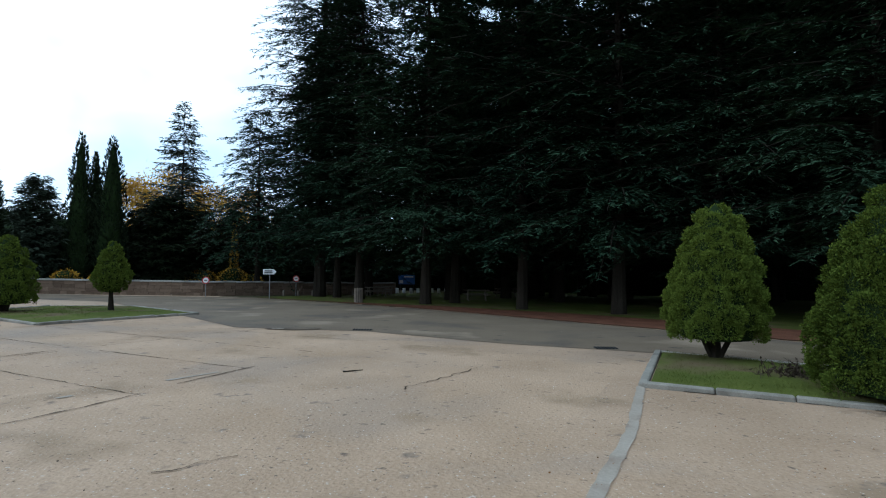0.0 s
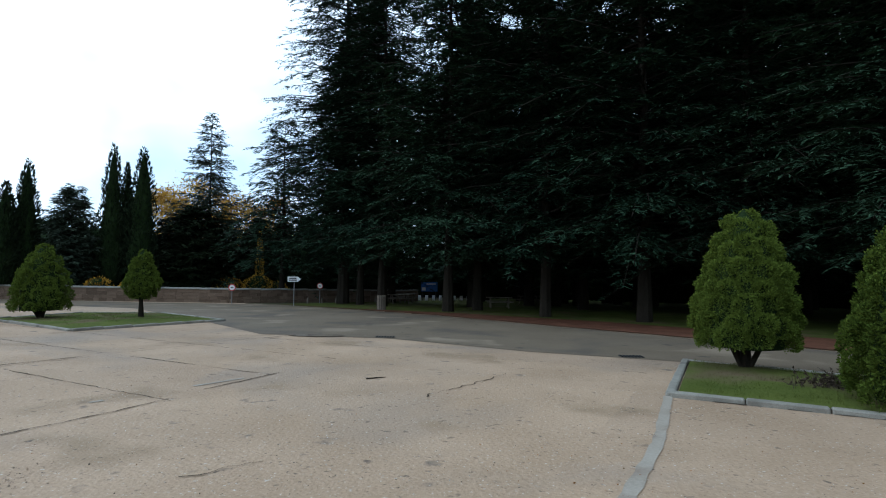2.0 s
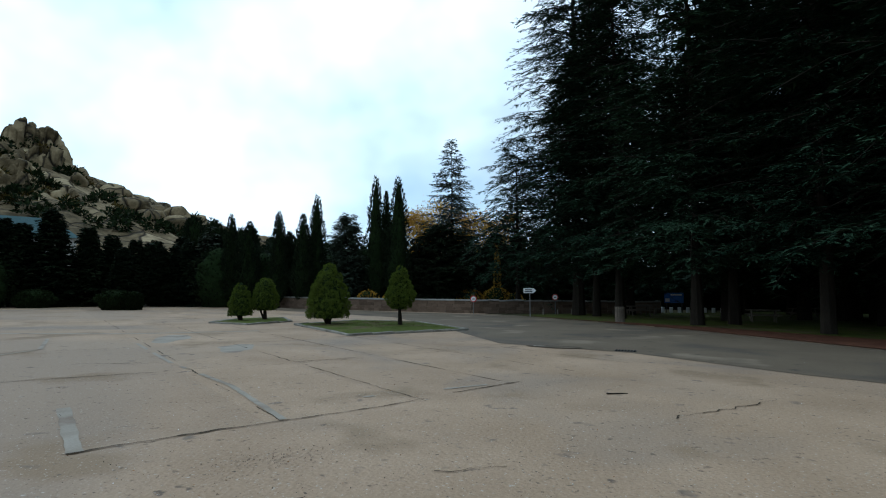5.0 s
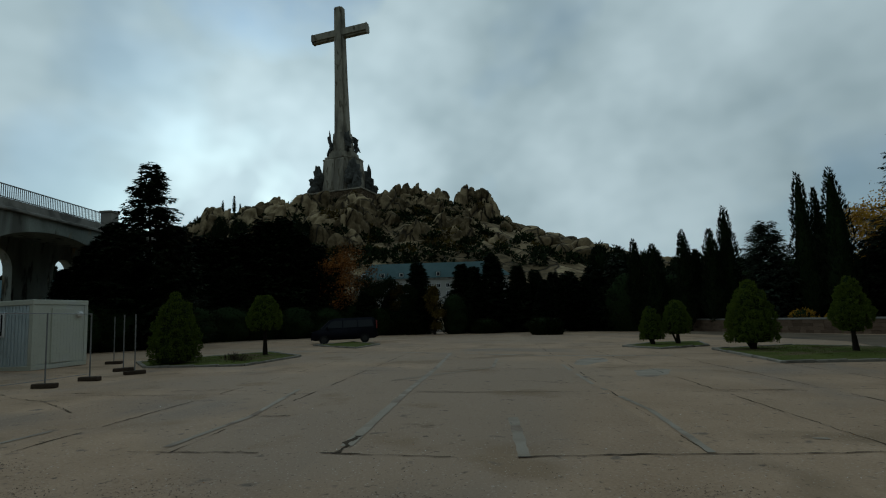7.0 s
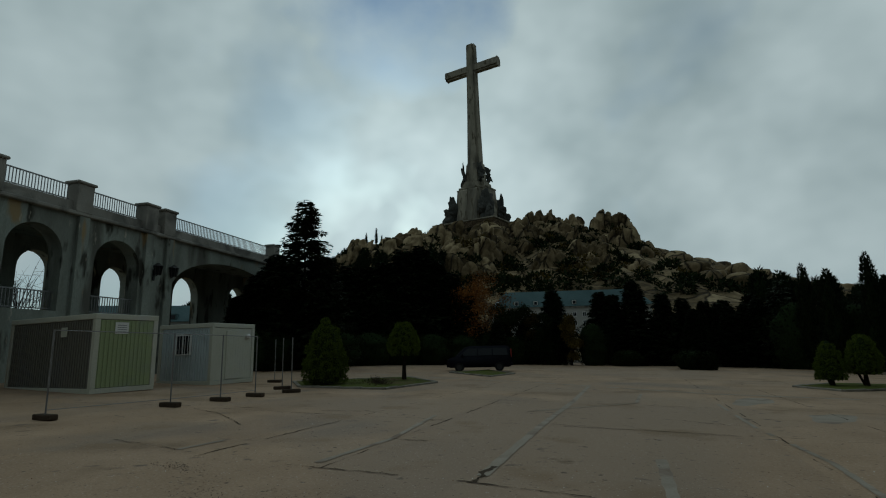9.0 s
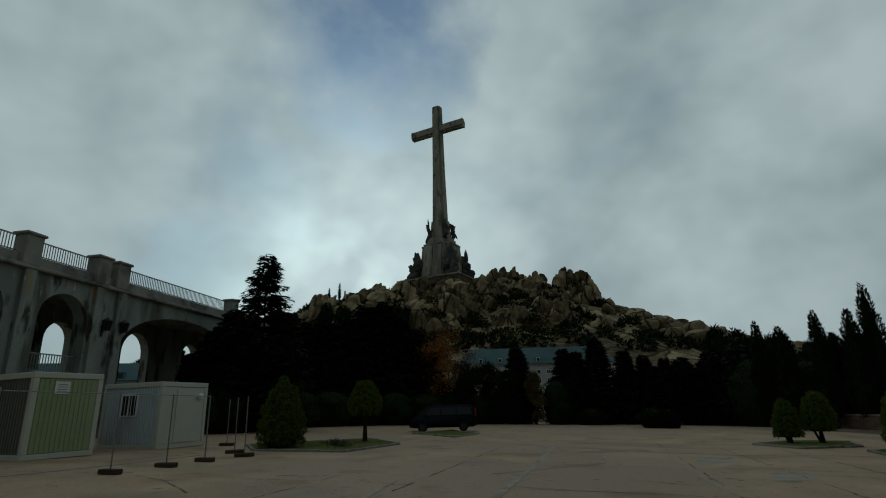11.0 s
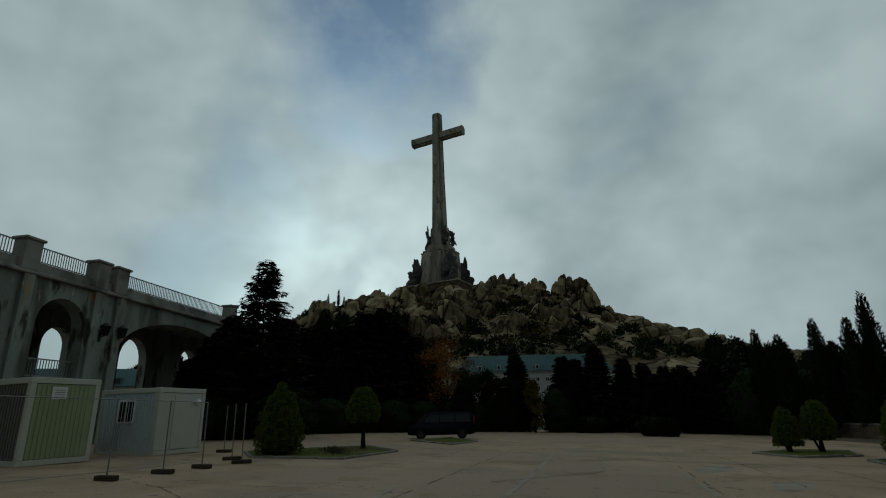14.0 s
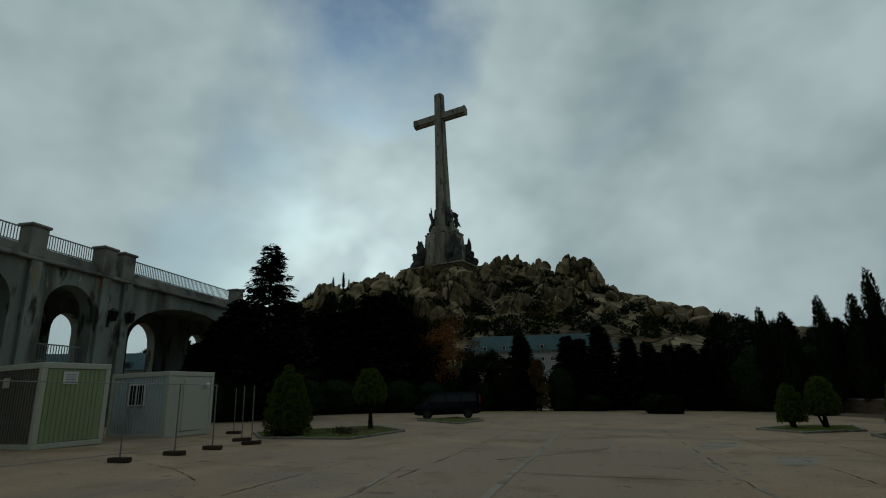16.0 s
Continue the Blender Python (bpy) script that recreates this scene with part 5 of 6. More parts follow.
# behind the open gallery the rear wall has narrower openings at its own spacing
bm = bmesh.new()
REAR = [(-11.2, -8.95, 4.0, 6.9, 8.0), (-5.6, -3.35, 4.0, 6.9, 8.0), (0.05, 2.3, 4.0, 6.9, 8.0), (5.7, 7.95, 4.0, 6.9, 8.0), (11.35, 13.6, 4.0, 6.6, 7.75), (17.95, 20.85, -0.5, 6.3, 7.9), (24.9, 27.2, -0.5, 6.5, 7.7)]
marks = [V_S0] + [e for o_ in REAR for e in o_[:2]] + [V_S1]
D0, D1 = 5.2, 5.9
for a, b in zip(marks[0::2], marks[1::2]):
    for d in (D0, D1):
        quad(via(a, d, V_FOOT), via(b, d, V_FOOT), via(b, d, V_TOP - 0.01), via(a, d, V_TOP - 0.01))
for a, b, sill, spring, crown in REAR:
    n = 12
    arc = [((a + b) / 2 - (b - a) / 2 * math.cos(math.pi * i / n), spring + (crown - spring) * math.sin(math.pi * i / n)) for i in range(n + 1)]
    for (s0, z0), (s1, z1) in zip(arc, arc[1:]):
        for d in (D0, D1):
            quad(via(s0, d, z0), via(s1, d, z1), via(s1, d, V_TOP - 0.01), via(s0, d, V_TOP - 0.01))
        quad(via(s0, D0, z0), via(s1, D0, z1), via(s1, D1, z1), via(s0, D1, z0))
    for s in (a, b):
        quad(via(s, D0, sill), via(s, D0, spring), via(s, D1, spring), via(s, D1, sill))
    if sill > V_FOOT:
        for d in (D0, D1):
            quad(via(a, d, V_FOOT), via(b, d, V_FOOT), via(b, d, sill), via(a, d, sill))
        quad(via(a, D0, sill), via(b, D0, sill), via(b, D1, sill), via(a, D1, sill))
bmesh.ops.remove_doubles(bm, verts=bm.verts, dist=0.001)
bmesh.ops.recalc_face_normals(bm, faces=bm.faces)
part("rear_arcade", bm, M["concrete"], viaduct)
v_turn = math.degrees(math.atan2(VE.y, VE.x))


def along_box(s0, s1, depth, z, deep, high, bevel=0.0):
    x, y, _ = via((s0 + s1) / 2, depth, 0)
    return box(bmesh.new(), x, y, z, s1 - s0, deep, high, v_turn, bevel)


part("deck_slab", along_box(V_S0, V_S1, 3.05, 8.75, 4.3, 0.38), M["concrete"], viaduct)
part("gallery_floor", along_box(V_S0, 10.4, 3.05, 3.6, 4.28, 0.36), M["concrete"], viaduct)
part("cross_wall", along_box(10.41, 10.9, 3.05, -0.6, 4.28, 4.56), M["concrete"], viaduct)
part("cornice", along_box(V_S0, V_S1, 0.1, 9.12, 0.75, 0.2, 0.04), M["coping"], viaduct)
part("parapet", along_box(V_S0, V_S1, 0.2, 9.32, 0.4, 0.55), M["coping"], viaduct)
for p in (-9.6, -4.75, 0.1, 4.85, 9.55, 11.1, 23.8):
    wide = 1.0
    pl = part("pillar", along_box(p - wide / 2, p + wide / 2, 0.12, 9.3, 0.8, 1.55, 0.03), M["coping"], viaduct)
    part("cap", along_box(p - wide / 2 - 0.12, p + wide / 2 + 0.1, 0.12, 10.85, 1.0, 0.16, 0.05), M["coping"], pl)
for p, w in ((-9.5, 0.6), (-4.7, 0.6), (0.15, 0.6), (5.0, 0.65), (9.6, 0.6), (11.35, 0.65), (24.7, 0.8)):
    part("pilaster", along_box(p - w / 2, p + w / 2, -0.1, -0.6, 0.22, 9.72, 0.02), M["concrete"], viaduct)


def railing(s0, s1, depth, z, high, gap, name):
    r = part(name, along_box(s0, s1, depth, z + high, 0.07, 0.06), M["galv"], viaduct)
    part("lower_rail", along_box(s0, s1, depth, z + 0.08, 0.05, 0.05), M["galv"], r)
    bm = bmesh.new()
    for i in range(int((s1 - s0) / gap)):
        x, y, _ = via(s0 + gap * (i + 0.5), depth, 0)
        box(bm, x, y, z + 0.1, 0.035, 0.035, high - 0.1, v_turn)
    part("railing_infill", bm, M["galv"], r)["kind"] = "stuff"


pil = [-9.6, -4.75, 0.1, 4.85, 9.55]
for a, b in zip(pil, pil[1:]):
    railing(a + 0.6, b - 0.6, 0.2, 9.87, 0.85, 0.16, "railing")
railing(11.7, 23.2, 0.2, 9.87, 0.85, 0.16, "railing")
for a, b, sill, spring, crown in OPENINGS[1:5]:
    railing(a, b, 0.35, sill, 0.95, 0.17, "balcony_railing")


def wall_lantern(s, z):
    x, y, _ = via(s, -0.42, z)
    t = empty("wall_lantern", pose(x, y, z, 0, 0, v_turn))
    part("bracket", rod(box(bmesh.new(), 0, 0.3, -0.45, 0.14, 0.06, 0.7), (0, 0.3, -0.2), (0, 0, -0.1), 0.03), M["iron"], t)
    bm = bmesh.new()
    bmesh.ops.create_cone(bm, cap_ends=True, segments=6, radius1=0.16, radius2=0.26, depth=0.55, matrix=Matrix.Translation((0, 0, 0.18)))
    part("lantern_glass", bm, M["glass"], t)
    bm = bmesh.new()
    bmesh.ops.create_cone(bm, cap_ends=True, segments=6, radius1=0.34, radius2=0.04, depth=0.22, matrix=Matrix.Translation((0, 0, 0.56)))
    part("lantern_roof", bm, M["iron"], t)
    bm = bmesh.new()
    for k in range(6):
        a = math.pi * k / 3
        rod(bm, (0.17 * math.cos(a), 0.17 * math.sin(a), -0.12), (0.27 * math.cos(a), 0.27 * math.sin(a), 0.46), 0.022, sides=4)
    part("lantern_cage", bm, M["iron"], t)
    tagged(t, "black iron lantern on the viaduct wall", "lamp", "lanterns on the viaduct")


wall_lantern(10.15, 6.7)
wall_lantern(11.5, 6.75)


# ---- planted islands with granite kerbs ----
def island(label, pts, lift=0.06):
    """A kerbed bed: a grass top and single kerb stones round it."""
    t = tagged(empty("planted_island"), label, "flower bed")
    bm = bmesh.new()
    c = sum((Vector(p) for p in pts), Vector((0, 0))) / len(pts)
    inner = [c + (Vector(p) - c) * (1 - 0.12 / max(0.5, (Vector(p) - c).length)) for p in pts]
    ring = []
    for a, b in zip(inner, inner[1:] + inner[:1]):
        n = max(1, int((b - a).length / 0.8))
        ring += [a.lerp(b, i / n) for i in range(n)]
    levels = []
    for k in (1.0, 0.75, 0.5, 0.25):
        levels.append([bm.verts.new((*(c + (p - c) * k), ground_z(*(c + (p - c) * k)) + lift + (0.05 * noise.noise(Vector((p.x * 2, p.y * 2, k * 7))) + 0.04) * (k < 1))) for p in ring])
    n = len(ring)
    for a, b in zip(levels, levels[1:]):
        for j in range(n):
            bm.faces.new((a[j], a[(j + 1) % n], b[(j + 1) % n], b[j]))
    mid = bm.verts.new((c.x, c.y, ground_z(c.x, c.y) + lift + 0.05))
    for j in range(n):
        bm.faces.new((levels[-1][j], levels[-1][(j + 1) % n], mid))
    part("grass", bm, M["lawn"], t, smooth=True)
    r = random.Random(len(pts) * 7 + int(pts[0][0] * 10))
    for a, b in zip(pts, pts[1:] + pts[:1]):
        a, b = Vector(a), Vector(b)
        d = b - a
        n = max(1, round(d.length / 1.05))
        turn = math.degrees(math.atan2(d.y, d.x))
        for i in range(n):
            p = a.lerp(b, (i + 0.5) / n)
            bm = box(bmesh.new(), p.x, p.y, ground_z(p.x, p.y) - 0.08, d.length / n - 0.015, 0.14, 0.165 + r.uniform(-0.012, 0.012), turn + r.uniform(-0.8, 0.8), 0.02)
            part("kerb_stone", bm, M["kerb"], t)
    return t


def grass_tufts(pts, n, seed, size, lift=0.08):
    """Short blades on a bed, as one mass of stuff."""
    rng = np.random.default_rng(seed)
    p = np.array(pts)
    w = rng.dirichlet(np.full(len(p), 0.7), n)
    xy = w @ p * 0.96 + p.mean(0) * 0.04
    base = np.array([(x, y, ground_z(x, y) + lift) for x, y in xy])
    v, f = blades(base, rng.normal(size=(n, 3)) * 0.5 + [0, 0, 1], size * rng.uniform(0.6, 1.5, n), np.full(n, size * 0.16), rng)
    return tagged(as_object("grass_blades", merged("grass_blades", [(v, f)]), M["lawn"]), "short green grass blades in the planted bed", "grass", kind="stuff")


ISLE_NEAR = [(4.5, 7.75), (6.9, 11.25), (12.7, 5.3), (11.1, 3.1)]
ISLE_MID = [(-15.0, 22.8), (-9.6, 18.2), (-6.3, 23.2), (-10.6, 28.0), (-14.0, 27.5)]
ISLE_PAIR = [(-19.6, 22.2), (-17.0, 21.8), (-16.8, 25.2), (-19.0, 27.8), (-20.8, 26.0)]
ISLE_FENCE = [(-22.0, 3.8), (-25.7, 7.0), (-30.5, 6.6), (-27.5, 0.3), (-24.0, 0.5)]
ISLE_VAN = [(-36.2, 10.8), (-30.5, 11.6), (-33.8, 14.6), (-39.0, 14.8)]
island("kerbed bed with grass and clipped trees", ISLE_NEAR)
island("long kerbed grass bed with two clipped trees", ISLE_MID)
island("small kerbed bed with two clipped trees", ISLE_PAIR)
island("kerbed grass bed beside the site fence", ISLE_FENCE)
island("small kerbed grass bed beside the parked van", ISLE_VAN)
grass_tufts(ISLE_NEAR, 14000, 3, 0.05)
grass_tufts(ISLE_MID, 6000, 4, 0.06)
grass_tufts(ISLE_FENCE, 3000, 5, 0.07)


def bell(k):
    return min(1.0, 0.9 + 0.5 * k) * max(0.0, 1 - k ** 1.75) ** 0.72


def slim(k):
    return min(1.0, (0.35 + k * 2.6)) * max(0.0, 1 - k ** 1.3) ** 0.75


def dome(k):
    return min(1.0, 0.8 + k * 1.2) * max(0.0, 1 - k ** 2.0) ** 0.55


stand(topiary("clipped bell-shaped thuja with bare stems in a bed", 3.25, 0.96, 401, 0.42, bell, 150000, 0.036, 4), 7.4, 9.95, 15, sink=-0.1)
stand(topiary("clipped thuja with foliage down to the ground", 3.0, 1.1, 402, 0.05, bell, 170000, 0.036, 3), 7.62, 6.35, 200, sink=-0.1)
stand(topiary("clipped broad thuja on a grass bed", 2.9, 0.98, 403, 0.3, bell, 42000, 0.06, 4), -13.3, 23.1, 40, sink=-0.1)
stand(topiary("clipped thuja on a single leaning stem", 2.9, 0.78, 404, 0.75, slim, 30000, 0.06, 1, -0.15), -9.9, 24.0, 100, sink=-0.1)
stand(topiary("small clipped thuja in a kerbed bed", 2.05, 0.6, 405, 0.25, bell, 16000, 0.06, 3), -19.0, 23.8, 10, sink=-0.1)
stand(topiary("small clipped thuja in a kerbed bed", 2.25, 0.7, 406, 0.5, dome, 16000, 0.06, 2), -18.5, 25.2, 70, sink=-0.1)
stand(topiary("clipped broad thuja behind the site fence", 2.85, 0.96, 407, 0.05, bell, 30000, 0.06, 3), -24.6, 1.6, 60, sink=-0.1)
stand(topiary("clipped dome-headed thuja on a bare stem", 2.85, 0.82, 408, 1.2, dome, 22000, 0.06, 1), -27.2, 5.7, 30, sink=-0.1)


def dead_plants(x, y, spread, n, seed):
    rng = np.random.default_rng(seed)
    a = np.stack([x + rng.normal(size=n) * spread, y + rng.normal(size=n) * spread * 0.35, np.zeros(n)], 1)
    a[:, 2] = [ground_z(p[0], p[1]) + 0.1 for p in a]
    b = a + rng.normal(size=(n, 3)) * [0.16, 0.16, 0.08] + [0, 0, 0.17]
    v1 = prisms(a, b, np.full(n, 0.008), np.full(n, 0.003))
    m = n * 3
    i = rng.integers(0, n, m)
    v2 = blades(a[i] + (b - a)[i] * rng.uniform(0.3, 1, (m, 1)), rng.normal(size=(m, 3)), np.full(m, 0.07), np.full(m, 0.035), rng)
    t = tagged(empty("withered_plants"), "withered brown plants lying in the bed", "plant")
    as_object("stem", merged("stem", [v1]), M["soil"], t)["kind"] = "stuff"
    as_object("leaves", merged("leaves", [v2]), M["soil"], t)


dead_plants(7.6, 7.9, 0.42, 130, 7)
dead_plants(-24.4, 3.9, 0.5, 120, 8)

# ---- the stone wall, gate piers, screen and far balustrade ----
WALL = [(-42, 50), (-28, 45), (-18.2, 43.8), (-11.4, 43.4), (-7.6, 46.4), (-3, 50), (4, 53)]
wall = tagged(empty("stone_wall"), "low brown rubble stone wall with a flat coping", "wall", kind="structure")
wr = random.Random(5)
rub = {}


def rubble_block(w, h):
    key = (round(w, 1), round(h, 2))
    if key not in rub:
        bm = box(bmesh.new(), 0, 0, 0, key[0] - 0.015, 0.42, key[1] - 0.012, 0, 0.02)
        me = bpy.data.meshes.new("stone")
        bm.to_mesh(me)
        bm.free()
        me.materials.append(M["stone"])
        rub[key] = me
    return rub[key]


for a, b in zip(WALL, WALL[1:]):
    a, b = Vector(a), Vector(b)
    d = b - a
    n = max(1, round(d.length / 2.2))
    turn = math.degrees(math.atan2(d.y, d.x))
    for i in range(n):
        p = a.lerp(b, (i + 0.5) / n)
        z = ground_z(p.x, p.y)
        part("wall_core", box(bmesh.new(), p.x, p.y, z - 0.3, d.length / n + 0.05, 0.34, 1.32, turn), M["rubble"], wall)
        part("coping", box(bmesh.new(), p.x, p.y, z + 1.02, d.length / n - 0.01, 0.56, 0.12, turn, 0.02), M["coping"], wall)
        for c in range(4):
            x0 = -d.length / n / 2
            while x0 < d.length / n / 2 - 0.15 and len(wall.children) < 420:
                w = min(wr.choice([0.5, 0.6, 0.8, 0.9]), d.length / n / 2 - x0)
                q = p + d.normalized() * (x0 + w / 2)
                ob = as_object("stone", rubble_block(w, 0.26), None, wall)
                ob.matrix_world = pose(q.x, q.y, z - 0.02 + c * 0.26, 0, 0, turn + wr.uniform(-1.2, 1.2))
                x0 += w


def stone_post(x, y, high, wide, name="stone_post", label="short granite post of the balustrade", turn=15.0):
    t = tagged(empty(name, pose(x, y, ground_z(x, y), 0, 0, turn)), label, "post", "posts along the car park")
    part("shaft", box(bmesh.new(), 0, 0, -0.1, wide, wide, high, 0, 0.02), M["coping"], t)
    part("cap", box(bmesh.new(), 0, 0, high - 0.1, wide + 0.12, wide + 0.12, 0.14, 0, 0.03), M["coping"], t)
    return t


BAL = [(-69, 29), (-63.5, 31.0), (-58, 33), (-53.2, 35), (-49, 37.3), (-46.5, 39.8), (-44, 42)]
for x, y in BAL:
    stone_post(x, y, 0.9, 0.32)
for (x0, y0), (x1, y1) in zip(BAL, BAL[1:]):
    d = Vector((x1 - x0, y1 - y0))
    x, y = (x0 + x1) / 2, (y0 + y1) / 2
    z = ground_z(x, y)
    part_turn = math.degrees(math.atan2(d.y, d.x))
    low = tagged(part("low_wall", box(bmesh.new(), x, y, z - 0.3, d.length - 0.4, 0.28, 0.6, part_turn, 0.02), M["coping"]), "low granite wall between posts at the car park's edge", "wall", kind="structure")
stone_post(-41.0, 46.4, 1.25, 0.8, "gate_pier", "short stone gate pier beside the wall", 10)
stone_post(-43.0, 46.0, 1.15, 0.6, "gate_pier", "short stone gate pier beside the wall", 10)
for i in range(5):
    x, y = -36.5 + 1.75 * i, 50.6 - 0.5 * i
    s = tagged(part("green_screen", box(bmesh.new(), x, y, ground_z(x, y) + 0.4, 1.7, 0.06, 2.1, -5, 0.01), M["green_wall"]), "green sports-court screen panel behind the wall", "screen", "green screens behind the wall")
    p_ = part("screen_post", rod(bmesh.new(), (x - 0.87, y + 0.06, ground_z(x, y) - 0.2), (x - 0.87, y + 0.06, ground_z(x, y) + 2.6), 0.04), M["green_wall"], s)


# ---- signs ----
def pole_sign(x, y, high, face, label, turn):
    t = empty("road_sign", pose(x, y, ground_z(x, y), 0, 0, turn))
    part("pole", rod(bmesh.new(), (0, 0, -0.2), (0, 0, high), 0.03), M["galv"], t)
    if face == "round":
        bm = bmesh.new()
        bmesh.ops.create_cone(bm, cap_ends=True, segments=28, radius1=0.26, radius2=0.26, depth=0.03, matrix=Matrix.Translation((0, -0.05, high - 0.28)) @ Matrix.Rotation(radians(90), 4, "X"))
        d = part("disc", bm, M["red"], t, "red-rimmed round sign disc")
        bm = bmesh.new()
        bmesh.ops.create_cone(bm, cap_ends=True, segments=28, radius1=0.19, radius2=0.19, depth=0.03, matrix=Matrix.Translation((0, -0.056, high - 0.28)) @ Matrix.Rotation(radians(90), 4, "X"))
        part("disc_field", bm, M["white"], d)
        part("disc_symbol", box(bmesh.new(), 0, -0.078, high - 0.32, 0.2, 0.01, 0.07), M["ink"], d)
    else:
        bm = bmesh.new()
        w, h, y0 = 0.92, 0.36, -0.05
        prof = [(-w / 2, 0), (w / 2 - 0.2, 0), (w / 2, h / 2), (w / 2 - 0.2, h), (-w / 2, h)]
        lo = [bm.verts.new((a, y0 - 0.02, high - 0.42 + b)) for a, b in prof]
        hi = [bm.verts.new((a, y0 + 0.02, high - 0.42 + b)) for a, b in prof]
        bm.faces.new(lo)
        bm.faces.new(hi[::-1])
        for j in range(5):
            bm.faces.new((lo[j], hi[j], hi[(j + 1) % 5], lo[(j + 1) % 5]))
        bmesh.ops.recalc_face_normals(bm, faces=bm.faces)
        d = part("arrow_board", bm, M["white"], t, "white arrow-shaped board")
        for zz, ww in ((0.2, 0.5), (0.07, 0.56)):
            part("text_bar", box(bmesh.new(), -0.1, y0 - 0.026, high - 0.42 + zz, ww, 0.008, 0.08), M["ink"], d)
    return tagged(t, label, "sign")


pole_sign(-10.8, 41.6, 1.5, "round", "round red-rimmed road sign before the stone wall", 12)
pole_sign(-5.9, 39.2, 2.15, "arrow", "white arrow-shaped direction sign on a pole", 8)
pole_sign(-4.75, 45.6, 1.7, "round", "round red-rimmed road sign on the grass", 6)

board = tagged(empty("notice_board", pose(5.6, 57.0, ground_z(5.6, 57), 0, 0, -5)), "blue and white notice board on two legs", "sign")
panel = part("panel", box(bmesh.new(), 0, 0, 0.95, 1.75, 0.06, 1.0, 0, 0.01), M["blue"], board)
part("panel_heading", box(bmesh.new(), 0.2, -0.034, 1.68, 1.0, 0.012, 0.14), M["white"], panel)
part("panel_picture", box(bmesh.new(), -0.6, -0.034, 1.05, 0.4, 0.012, 0.34), M["white"], panel)
for sx in (-0.7, 0.7):
    part("leg", rod(bmesh.new(), (sx, 0.05, -0.2), (sx, 0.05, 1.9), 0.04), M["iron"], board)


# ---- picnic tables, bin, posts under the trees ----
def picnic_table(x, y, turn):
    t = empty("picnic_table", pose(x, y, ground_z(x, y) + 0.06, 0, 0, turn))
    for i in range(4):
        part("top_plank", box(bmesh.new(), 0, -0.3 + 0.2 * i, 0.72, 1.9, 0.18, 0.05, 0, 0.008), M["wood"], t)
    for sy in (-0.78, 0.78):
        part("bench_plank", box(bmesh.new(), 0, sy, 0.42, 1.9, 0.26, 0.05, 0, 0.008), M["wood"], t)
    for sx in (-0.65, 0.65):
        for sy in (-1, 1):
            part("leg", rod(bmesh.new(), (sx, sy * 0.62, 0), (sx, sy * 0.22, 0.72), 0.045, sides=6), M["wood"], t)
        part("crossbeam", box(bmesh.new(), sx, 0, 0.36, 0.08, 1.7, 0.08), M["wood"], t)
    return tagged(t, "grey weathered wooden picnic table on the grass", "picnic table", "picnic tables under the cedars")


picnic_table(1.85, 44.5, 12)
picnic_table(9.0, 38.6, -8)
picnic_table(13.4, 46.0, 20)
picnic_table(2.8, 50.0, 0)

bin_ = tagged(empty("litter_bin", pose(0.3, 34.2, ground_z(0.3, 34.2) + 0.04)), "slatted wooden litter bin beside the road", "bin")
part("liner", rod(bmesh.new(), (0, 0, 0), (0, 0, 0.82), 0.24, 0.24, 14), M["iron"], bin_)
for k in range(14):
    a = 2 * math.pi * k / 14
    part("slat", box(bmesh.new(), 0.27 * math.cos(a), 0.27 * math.sin(a), 0, 0.03, 0.095, 0.9, math.degrees(a), 0.005), M["wood"], bin_)
for i in range(9):
    x, y = -5.6 + 1.1 * i, 44.6 + 0.5 * i
    tagged(part("bollard", rod(bmesh.new(), (x, y, ground_z(x, y) - 0.2), (x, y, ground_z(x, y) + 0.45), 0.09, 0.08, 9), M["wood"]), "short round wooden bollard on the grass", "bollard", "wooden bollards by the road")
for i in range(14):
    x, y = 0.9 + 0.75 * i, 58.5 - 0.1 * i
    tagged(part("white_post", box(bmesh.new(), x, y, ground_z(x, y) - 0.1, 0.3, 0.2, 0.62, 5, 0.03), M["white"]), "short white-painted stone beyond the trees", "post", "white stones beyond the trees")


